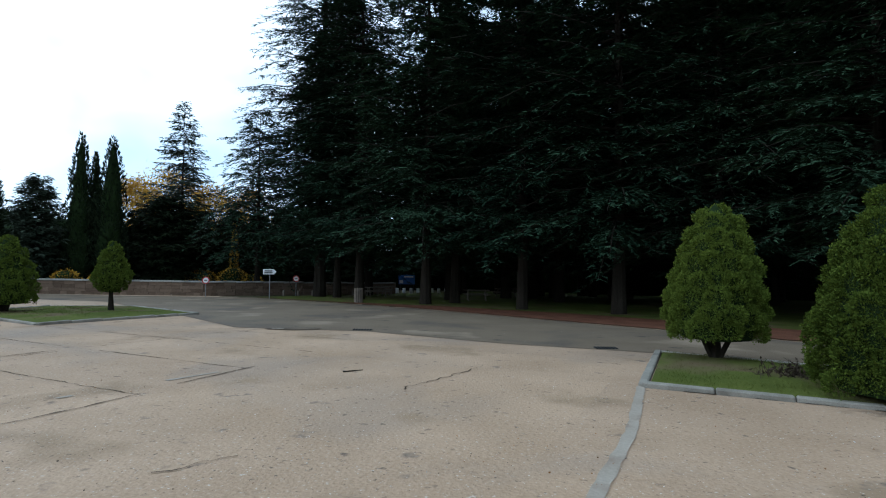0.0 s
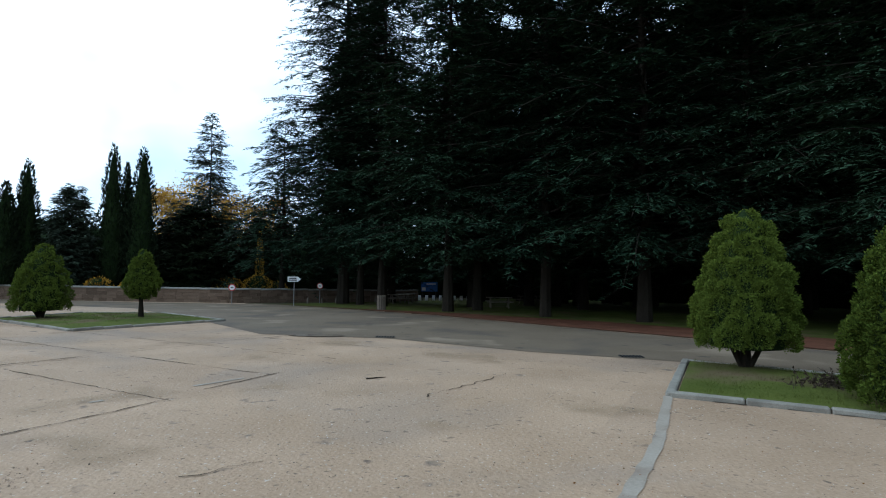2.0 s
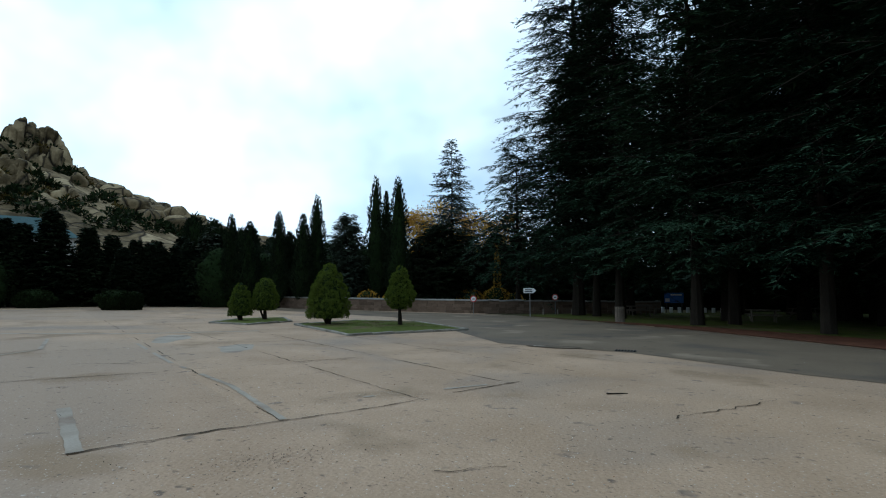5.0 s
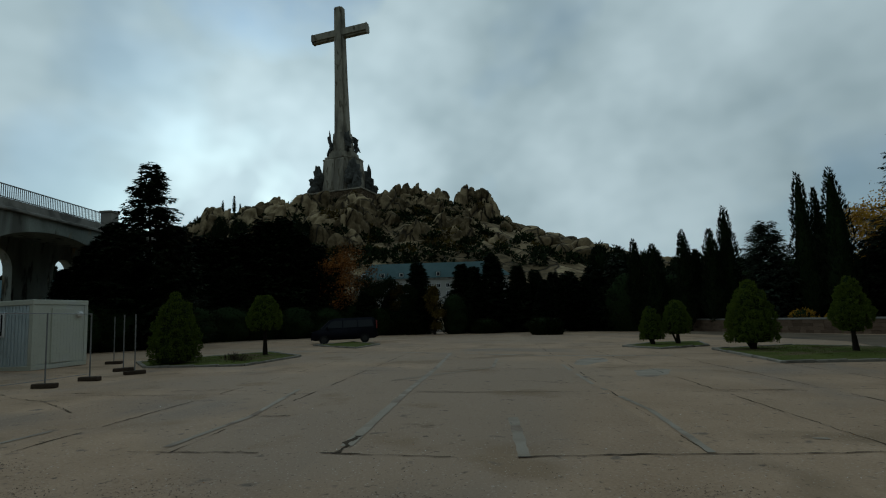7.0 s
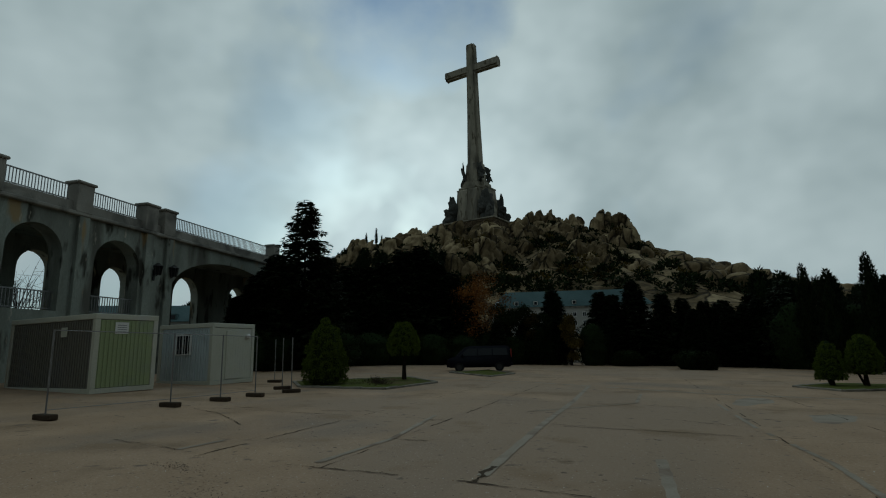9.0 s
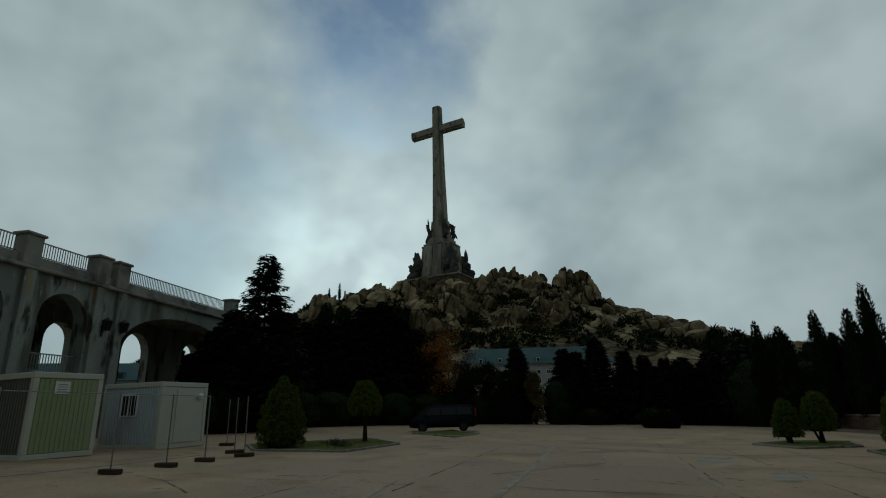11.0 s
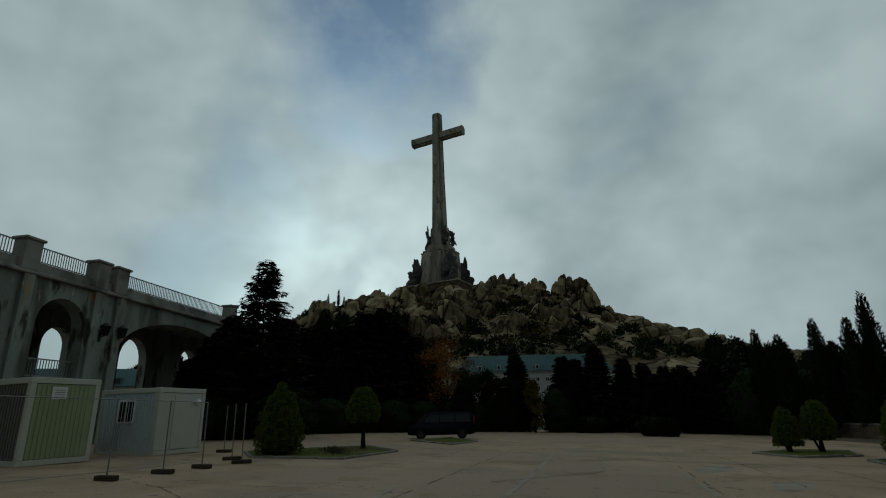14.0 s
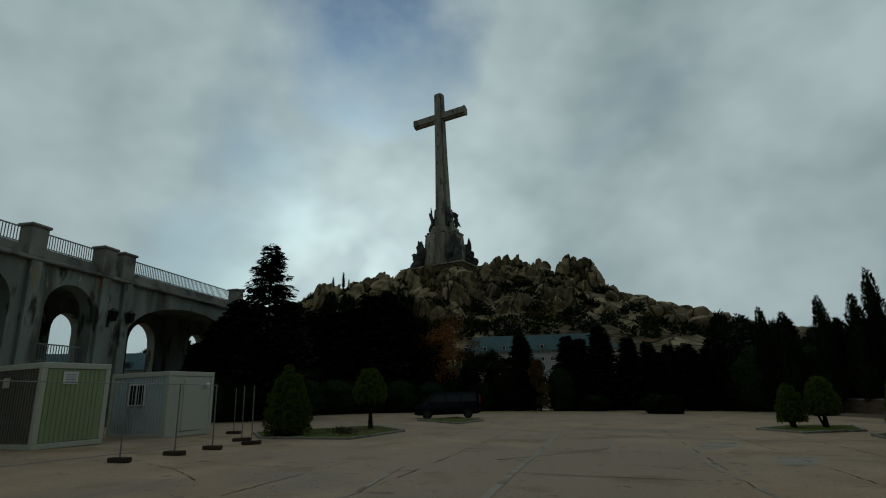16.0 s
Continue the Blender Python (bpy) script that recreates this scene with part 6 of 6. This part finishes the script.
# ---- site cabins ----
def cabin(name, label, origin, turn, length, width, high, side_mat, front_mat, kind):
    """Local x runs along the long side away from the near corner, local -y along the front."""
    x, y = origin
    t = tagged(empty(name, pose(x, y, ground_z(x, y) + 0.1, 0, 0, turn)), label, "site cabin")
    part("body", box(bmesh.new(), length / 2, -width / 2, 0.06, length - 0.1, width - 0.1, high - 0.12), side_mat, t)
    part("base_frame", box(bmesh.new(), length / 2, -width / 2, -0.1, length, width, 0.18, 0, 0.01), M["cab_white"], t)
    roof = part("roof_frame", box(bmesh.new(), length / 2, -width / 2, high - 0.2, length + 0.02, width + 0.02, 0.2, 0, 0.015), M["cab_white"], t)
    for cx in (0.085, length - 0.085):
        for cy in (-0.085, -width + 0.085):
            part("corner_post", box(bmesh.new(), cx, cy, 0.08, 0.18, 0.18, high - 0.28, 0, 0.01), M["cab_white"], t)
    bm = bmesh.new()
    n = int((length - 0.4) / 0.16)
    for i in range(n):
        box(bm, 0.25 + 0.16 * i, -0.035, 0.1, 0.085, 0.03, high - 0.34)
    part("side_ribs", bm, side_mat, t)
    bm = bmesh.new()
    n = int((width - 0.4) / 0.16)
    if kind == "store":
        box(bm, 0.035, -width / 2, 0.1, 0.02, width - 0.36, high - 0.32)
        for i in range(n):
            box(bm, 0.02, -0.26 - 0.16 * i, 0.1, 0.03, 0.085, high - 0.34)
        f = part("front_panel", bm, front_mat, t)
        f["kind"] = "stuff"
        n_ = part("notice", box(bmesh.new(), -0.008, -width * 0.4, high - 0.72, 0.02, 0.5, 0.42), M["white"], t)
        for k in range(4):
            part("notice_bar", box(bmesh.new(), -0.022, -width * 0.4, high - 0.66 + 0.08 * k, 0.008, 0.34, 0.016), M["ink"], n_)
        part("notice", box(bmesh.new(), 2.0, 0.0, high - 0.8, 0.4, 0.02, 0.36), M["cab_white"], t)
    else:
        box(bm, 0.03, -width / 2, 0.1, 0.03, width - 0.36, high - 0.32)
        d = part("door", bm, front_mat, t)
        part("door_leaf", box(bmesh.new(), 0.0, -width * 0.5, 0.12, 0.04, 0.95, high - 0.45, 0, 0.01), front_mat, d)
        bm = bmesh.new()
        bmesh.ops.create_uvsphere(bm, u_segments=12, v_segments=8, radius=0.13, matrix=Matrix.Translation((-0.06, -width * 0.82, high - 0.6)))
        part("outdoor_lamp", bm, M["white"], t)
        w = part("window_frame", box(bmesh.new(), length * 0.52, 0.0, high - 1.42, 0.98, 0.07, 0.95, 0, 0.01), M["white"], t)
        for s in (-0.22, 0.22):
            part("pane", box(bmesh.new(), length * 0.52 + s, 0.03, high - 1.36, 0.37, 0.03, 0.82), M["glass"], w)
        for k in range(5):
            part("window_grille", rod(bmesh.new(), (length * 0.52 - 0.36 + 0.18 * k, 0.075, high - 1.4), (length * 0.52 - 0.36 + 0.18 * k, 0.075, high - 0.5), 0.012, sides=6), M["white"], w)
    return t


cabin("storage_cabin", "long grey site cabin with a pale green ribbed end", (-22.0, -6.7), -134, 6.0, 2.4, 2.75, M["cab_grey"], M["cab_green"], "store")
cabin("office_cabin", "small cream site cabin with a barred window", (-26.1, -3.3), -130, 3.4, 2.6, 2.65, M["cab_blue"], M["cab_white"], "office")


# ---- temporary fence ----
def fence_panel(a, b, mesh=True):
    (x0, y0), (x1, y1) = a, b
    z0, z1 = ground_z(x0, y0) + 0.1, ground_z(x1, y1) + 0.1
    t = tagged(empty("site_fence_panel"), "temporary wire mesh fence panel on a concrete foot", "fence", "site fence panels")
    d = Vector((x1 - x0, y1 - y0)).normalized()
    n = Vector((-d.y, d.x))
    turn = math.degrees(math.atan2(n.y, n.x))
    part("foot", box(bmesh.new(), x0, y0, z0 - 0.1, 0.66, 0.22, 0.13, turn, 0.02), M["soil"], t)
    part("post", rod(bmesh.new(), (x0, y0, z0), (x0, y0, z0 + 1.95), 0.02), M["galv"], t)
    if not mesh:
        return
    part("rail", rod(bmesh.new(), (x0, y0, z0 + 1.93), (x1, y1, z1 + 1.93), 0.011), M["galv"], t)
    part("rail", rod(bmesh.new(), (x0, y0, z0 + 0.12), (x1, y1, z1 + 0.12), 0.008), M["galv"], t)
    bm = bmesh.new()
    L = math.hypot(x1 - x0, y1 - y0)
    for i in range(1, int(L / 0.12)):
        k = i * 0.12 / L
        x, y, z = x0 + (x1 - x0) * k, y0 + (y1 - y0) * k, z0 + (z1 - z0) * k
        rod(bm, (x, y, z + 0.12), (x, y, z + 1.93), 0.0007, sides=3)
    for i in range(1, 8):
        rod(bm, (x0, y0, z0 + 0.12 + 0.23 * i), (x1, y1, z1 + 0.12 + 0.23 * i), 0.0007, sides=3)
    part("wire_mesh", bm, M["galv"], t)


FEET = [(-14.65, -5.3), (-17.0, -3.15), (-18.4, -2.0), (-19.8, -1.05), (-21.3, 0.15), (-23.0, -0.2), (-27.6, -0.6), (-30.0, 0.6)]
for i, (a, b) in enumerate(zip(FEET, FEET[1:])):
    fence_panel(a, b, i < 3)


# ---- the parked van ----
def van(x, y, turn):
    """Nose towards local +x."""
    t = tagged(empty("passenger_van", pose(x, y, ground_z(x, y), 0, 0, turn)), "black-blue passenger van parked beside a bed", "van")
    prof = [(-2.36, 0.42), (-2.36, 1.0), (-2.30, 1.62), (-2.18, 1.80), (-1.9, 1.86), (0.75, 1.86), (1.0, 1.78), (1.75, 1.12), (2.28, 0.98), (2.40, 0.80), (2.40, 0.42), (2.2, 0.30), (-2.2, 0.30)]
    bm = bmesh.new()
    sides = []
    for yy, inset in ((-0.93, 0.10), (0.93, 0.10)):
        row = []
        for a, b in prof:
            k = max(0.0, (b - 1.0)) * inset * 1.3
            row.append(bm.verts.new((a, yy - math.copysign(k, yy), b)))
        sides.append(row)
    bm.faces.new(sides[0])
    bm.faces.new(sides[1][::-1])
    n = len(prof)
    for j in range(n):
        bm.faces.new((sides[0][j], sides[1][j], sides[1][(j + 1) % n], sides[0][(j + 1) % n]))
    bmesh.ops.recalc_face_normals(bm, faces=bm.faces)
    bmesh.ops.bevel(bm, geom=list(bm.edges), offset=0.05, segments=2, affect="EDGES")
    part("body", bm, M["paint_van"], t, smooth=True)
    for s in (-1, 1):
        for x0, x1, x2, x3 in ((-2.1, -1.0, -1.0, -2.0), (-0.92, 0.1, 0.1, -0.92), (0.18, 1.45, 0.85, 0.18)):
            bm = bmesh.new()
            zl, zh = 1.16, 1.68
            pts = [(x0, zl), (x1, zl), (x2, zh), (x3, zh)]
            f = [bm.verts.new((a, s * (0.935 - max(0, b - 1.0) * 0.13 + 0.012), b)) for a, b in pts]
            g = [bm.verts.new((a, s * (0.90 - max(0, b - 1.0) * 0.13), b)) for a, b in pts]
            bm.faces.new(f)
            bm.faces.new(g[::-1])
            for j in range(4):
                bm.faces.new((f[j], g[j], g[(j + 1) % 4], f[(j + 1) % 4]))
            bmesh.ops.recalc_face_normals(bm, faces=bm.faces)
            part("side_window", bm, M["glass"], t)
        part("tail_light", box(bmesh.new(), -2.34, s * 0.83, 1.0, 0.1, 0.12, 0.6, 0, 0.02), M["lamp_red"], t)
        part("headlight", box(bmesh.new(), 2.28, s * 0.72, 0.78, 0.16, 0.3, 0.16, 0, 0.03), M["glass"], t)
        part("mirror", box(bmesh.new(), 1.25, s * 1.02, 1.12, 0.12, 0.2, 0.2, 0, 0.03), M["paint_van"], t)
        for wx in (-1.45, 1.5):
            bm = bmesh.new()
            bmesh.ops.create_cone(bm, cap_ends=True, segments=24, radius1=0.33, radius2=0.33, depth=0.22, matrix=Matrix.Translation((wx, s * 0.84, 0.33)) @ Matrix.Rotation(radians(90), 4, "X"))
            w = part("wheel", bm, M["rubber"], t)
            bm = bmesh.new()
            bmesh.ops.create_cone(bm, cap_ends=True, segments=18, radius1=0.2, radius2=0.17, depth=0.24, matrix=Matrix.Translation((wx, s * 0.845, 0.33)) @ Matrix.Rotation(radians(90), 4, "X"))
            part("rim", bm, M["iron"], w)
    bm = bmesh.new()
    f = [bm.verts.new(p) for p in ((1.72, -0.78, 1.17), (1.72, 0.78, 1.17), (1.06, 0.72, 1.76), (1.06, -0.72, 1.76))]
    g = [bm.verts.new((v.co.x + 0.03, v.co.y, v.co.z + 0.03)) for v in f]
    bm.faces.new(g)
    bm.faces.new(f[::-1])
    for j in range(4):
        bm.faces.new((f[j], f[(j + 1) % 4], g[(j + 1) % 4], g[j]))
    bmesh.ops.recalc_face_normals(bm, faces=bm.faces)
    part("windscreen", bm, M["glass"], t)
    part("rear_bumper", box(bmesh.new(), -2.38, 0, 0.4, 0.14, 1.7, 0.22, 0, 0.03), M["rubber"], t)
    part("front_bumper", box(bmesh.new(), 2.38, 0, 0.34, 0.12, 1.7, 0.26, 0, 0.03), M["paint_van"], t)


van(-38.6, 13.9, -110.5)


# ---- joints, cracks and marks of the paving ----
def joint(pts, wide, mat, name, label, lift=0.006, wander=0.02, seed=1, broken=0.0, ragged=0.0):
    """A narrow strip laid in the paving along a line, uneven in width."""
    r = random.Random(seed)
    bm = bmesh.new()
    rows = []
    for a, b in zip(pts, pts[1:]):
        a, b = Vector(a), Vector(b)
        d = (b - a)
        n = max(2, int(d.length / (0.07 if ragged else 0.18)))
        s = Vector((-d.y, d.x)).normalized()
        for i in range(n + 1):
            p = a.lerp(b, i / n) + s * wander * (noise.noise(Vector((a.x + i * 0.35, b.y, seed))) * 2)
            w = wide * (0.5 + 0.18 * noise.noise(Vector((i * 0.5, seed * 3.1, 0.0))) + r.uniform(-0.05, 0.05))
            if ragged:
                p += s * ragged * (noise.noise(Vector((p.x * 3.1, p.y * 3.1, seed * 1.7))) + 0.5 * noise.noise(Vector((p.x * 9, p.y * 9, seed))) + r.uniform(-0.12, 0.12))
                w *= max(0.12, 0.9 + 1.3 * noise.noise(Vector((p.x * 2.3, p.y * 2.3, seed * 0.6)))) * r.uniform(0.6, 1.3)
            if broken and noise.noise(Vector((p.x * 0.8, p.y * 0.8, seed))) < broken - 0.5:
                rows.append(None)
                continue
            p0, p1 = p + s * w, p - s * w
            rows.append((bm.verts.new((p0.x, p0.y, ground_z(p0.x, p0.y) + lift)), bm.verts.new((p1.x, p1.y, ground_z(p1.x, p1.y) + lift))))
    for r0, r1 in zip(rows, rows[1:]):
        if r0 and r1:
            bm.faces.new((r0[0], r0[1], r1[1], r1[0]))
    bmesh.ops.recalc_face_normals(bm, faces=bm.faces)
    for f in bm.faces:
        if f.normal.z < 0:
            f.normal_flip()
    return tagged(part(name, bm, mat), label, "paving joint", kind="structure")


PALE, DARK = "pale mortar joint in the worn paving", "dark open crack in the worn paving"
for i, (pts, w) in enumerate([
    ([(-7.0, 2.5), (-11.2, 5.45), (-15.7, 8.75), (-22.4, 13.4)], 0.2), ([(-7.3, 5.5), (-5.2, 4.05)], 0.2), ([(-14.6, 13.2), (-9.6, 9.7), (-6.4, 7.8), (-4.1, 6.0)], 0.13),
    ([(-8.4, 0.45), (-10.2, 1.9), (-13.4, 3.6)], 0.13), ([(4.47, 7.75), (3.01, 5.42), (1.83, 3.83), (-0.3, 1.0)], 0.16),
    ([(-10.0, -1.7), (-11.1, -0.8)], 0.12), ([(-37.0, 4.6), (-30.6, 7.8), (-25.0, 11.9), (-17.2, 15.5), (-14.1, 18.8)], 0.42),
    ([(-17.8, 12.8), (-15.0, 10.6)], 0.14), ([(-3.8, 7.7), (-1.75, 10.1)], 0.1), ([(-13.6, 6.2), (-14.9, 10.6)], 0.1)]):
    joint(pts, w * 0.8, M["stripe"], "pale_joint", PALE, 0.008, 0.004, 20 + i, 0.12 if i > 1 and i != 4 else 0.0)
for i, (pts, w) in enumerate([
    ([(-8.4, 0.0), (-7.5, 1.2), (-6.75, 2.2), (-6.06, 2.95), (-5.4, 3.75), (-4.64, 5.05), (-3.67, 6.5), (-3.2, 7.2), (-2.6, 8.5), (-1.75, 10.1)], 0.07), ([(-11.35, -3.0), (-10.0, -1.7)], 0.06),
    ([(-6.75, 2.25), (-7.2, 2.65), (-7.6, 2.95)], 0.16), ([(-2.75, 3.4), (-2.32, 4.1), (-1.9, 4.54), (-0.9, 5.2)], 0.06), ([(0.7, 7.9), (1.6, 8.8), (2.6, 10.1)], 0.05),
    ([(-4.6, 15.4), (-3.2, 16.2), (-2.2, 17.1), (-0.9, 17.1)], 0.07), ([(4.9, 10.1), (5.5, 9.6)], 0.06), ([(4.5, 7.65), (7.3, 5.7), (11.0, 3.0)], 0.1), ([(-19.0, -8.4), (-19.2, -6.7), (-16.8, -2.0), (-14.6, 1.9)], 0.08),
    ([(-14.8, 2.0), (-12.4, 3.4)], 0.05), ([(-11.3, 5.6), (-9.8, 7.2), (-8.2, 9.2), (-6.0, 12.2)], 0.05), ([(-10.2, 1.9), (-8.6, 3.7)], 0.05), ([(-13.6, 6.2), (-12.0, 8.4), (-9.6, 9.7)], 0.05), ([(-18.0, -3.4), (-15.0, -1.6), (-12.6, -0.9)], 0.07), ([(-21.0, 5.5), (-17.0, 8.6)], 0.05)]):
    joint(pts, w * (0.38 if i == 0 else 0.4), M["crack"], "dark_crack", DARK, 0.01, 0.015 if i == 0 else 0.04, 60 + i, 0.22 if i == 0 else 0.34, 0.03 if i == 0 else 0.07)

# the cast slabs beyond the long crack: joints 2.25 m apart one way and 5.4 m the other
SLAB_A, SLAB_N = Vector((-0.81, 0.58)).normalized(), Vector((0.58, 0.81)).normalized()
for k in (-2, -1, 2, 3, 4, 5, 6):
    n = -2.05 + 2.25 * k
    a0, a1 = 6.8, 6.8 + 5.4 * (5 if abs(k) < 5 else 3)
    joint([tuple(SLAB_A * a0 + SLAB_N * n), tuple(SLAB_A * a1 + SLAB_N * n)], 0.026, M["crack"], "slab_joint", "thin dirty joint between cast paving slabs", 0.005, 0.01, 120 + k, 0.34, 0.03)
for k in range(1, 6):
    a = 6.8 + 5.4 * k
    joint([tuple(SLAB_A * a - SLAB_N * 11.0), tuple(SLAB_A * a + SLAB_N * 13.5)], 0.026, M["crack"], "slab_joint", "thin dirty joint between cast paving slabs", 0.005, 0.01, 140 + k, 0.34, 0.03)


def patch(x, y, rx, ry, mat, name, label, seed, lift=0.012, turn=0.0):
    bm = bmesh.new()
    ring, n = [], 26
    for i in range(n):
        a = 2 * math.pi * i / n
        k = 1 + 0.45 * noise.noise(Vector((math.cos(a) * 1.6, math.sin(a) * 1.6, seed)))
        p = Matrix.Rotation(radians(turn), 2) @ Vector((rx * k * math.cos(a), ry * k * math.sin(a)))
        ring.append(bm.verts.new((x + p.x, y + p.y, ground_z(x + p.x, y + p.y) + lift)))
    bm.faces.new(ring)
    bmesh.ops.triangulate(bm, faces=bm.faces)
    return tagged(part(name, bm, mat), label, "paving patch", kind="structure")


patch(-1.8, 17.0, 0.9, 0.35, M["crack"], "pothole", "broken pothole with dark edges in the road", 1.3, 0.016)
patch(-1.55, 16.95, 0.5, 0.18, M["road"], "pothole_floor", "grey rubble in the broken pothole", 2.3, 0.022)
patch(-2.3, 17.05, 0.22, 0.1, M["stripe"], "pothole_rubble", "pale rubble in the broken pothole", 3.3, 0.024)
for i, (x, y, rx, ry) in enumerate([(-14.4, 14.6, 0.6, 1.5), (-10.5, 13.0, 0.5, 1.1)]):
    patch(x, y, rx, ry, M["stripe"], "repair_patch", "worn grey repair patch in the paving", 5.5 + i, 0.004, 35)

for i, (x, y, rx, ry, turn) in enumerate([(-6.4, 0.2, 0.9, 0.4, 40), (-6.9, -0.9, 0.7, 0.3, 30), (-4.6, 2.2, 0.6, 0.25, 55), (-8.6, -1.4, 0.55, 0.2, 40), (-3.2, 4.6, 0.7, 0.3, 50)]):
    rng = np.random.default_rng(500 + i)
    n = 300
    way = rng.normal(size=(n, 2)) * [rx * 0.55, ry * 0.55]
    c, q = math.cos(radians(turn)), math.sin(radians(turn))
    px, py = x + way[:, 0] * c - way[:, 1] * q, y + way[:, 0] * q + way[:, 1] * c
    base = np.stack([px, py, [ground_z(a, b) + 0.006 for a, b in zip(px, py)]], 1)
    v, f = blades(base, rng.normal(size=(n, 3)) * [1, 1, 0.25], 0.02 * rng.uniform(0.4, 1.5, n), 0.015 * rng.uniform(0.5, 1.4, n), rng, np.array([[0, 0, 1.0]]))
    tagged(as_object("loose_stones", merged("loose_stones", [(v, f)]), M["rubble"]), "loose brown stones on worn paving", "gravel", kind="stuff")


def grate(x, y, w, d, turn):
    t = tagged(empty("drain_grate", pose(x, y, ground_z(x, y) + 0.012, 0, 0, turn)), "dark iron drain grate set in the paving", "drain")
    part("grate_frame", box(bmesh.new(), 0, 0, -0.05, w, d, 0.055), M["iron"], t)
    for i in range(7):
        part("grate_bar", box(bmesh.new(), -w / 2 + w * (i + 0.5) / 7, 0, 0.004, w / 16, d * 0.86, 0.014), M["rubber"], t)


grate(6.1, 12.2, 0.55, 0.32, -10)
grate(0.28, 16.7, 0.6, 0.3, -8)
z_stick = ground_z(0.0, 9.4)
stick = tagged(part("fallen_stick", rod(rod(bmesh.new(), (-0.16, 9.37, z_stick + 0.012), (0.02, 9.42, z_stick + 0.018), 0.013, 0.011, 6), (0.02, 9.42, z_stick + 0.018), (0.18, 9.5, z_stick + 0.012), 0.011, 0.006, 6), M["bark"]), "short dark fallen stick on the paving", "stick")


def crumbs(name, label, mat, n, seed, size, band, flat):
    rng = np.random.default_rng(seed)
    d = band[0] + (band[1] - band[0]) * rng.uniform(0, 1, n) ** 1.3
    az = np.radians(rng.uniform(-62, 122, n))
    x, y = -d * np.sin(az), d * np.cos(az)
    keep = np.array([noise.noise(Vector((a * 0.35, b * 0.35, seed))) > -0.12 for a, b in zip(x, y)])
    x, y = x[keep], y[keep]
    m = len(x)
    base = np.stack([x, y, [ground_z(a, b) + 0.012 for a, b in zip(x, y)]], 1)
    way = rng.normal(size=(m, 3)) * [1, 1, flat]
    v, f = blades(base, way, size * rng.uniform(0.4, 1.5, m), size * 0.6 * rng.uniform(0.5, 1.4, m), rng, np.array([[0, 0, 1.0]]))
    return tagged(as_object(name, merged(name, [(v, f)]), mat), label, "litter", kind="stuff")


crumbs("fallen_leaves", "scattered brown fallen leaf bits on the paving", M["rust"], 1800, 1, 0.022, (4.5, 24), 0.15)
crumbs("dark_debris", "scattered dark bark and dirt crumbs on the paving", M["soil"], 1700, 2, 0.018, (4.5, 24), 0.2)
crumbs("pale_grit", "scattered pale grit on the paving", M["coping"], 2400, 3, 0.016, (4.5, 18), 0.3)
crumbs("white_grit", "tiny white stone chips on the paving", M["white"], 420, 4, 0.02, (4.5, 18), 0.3)
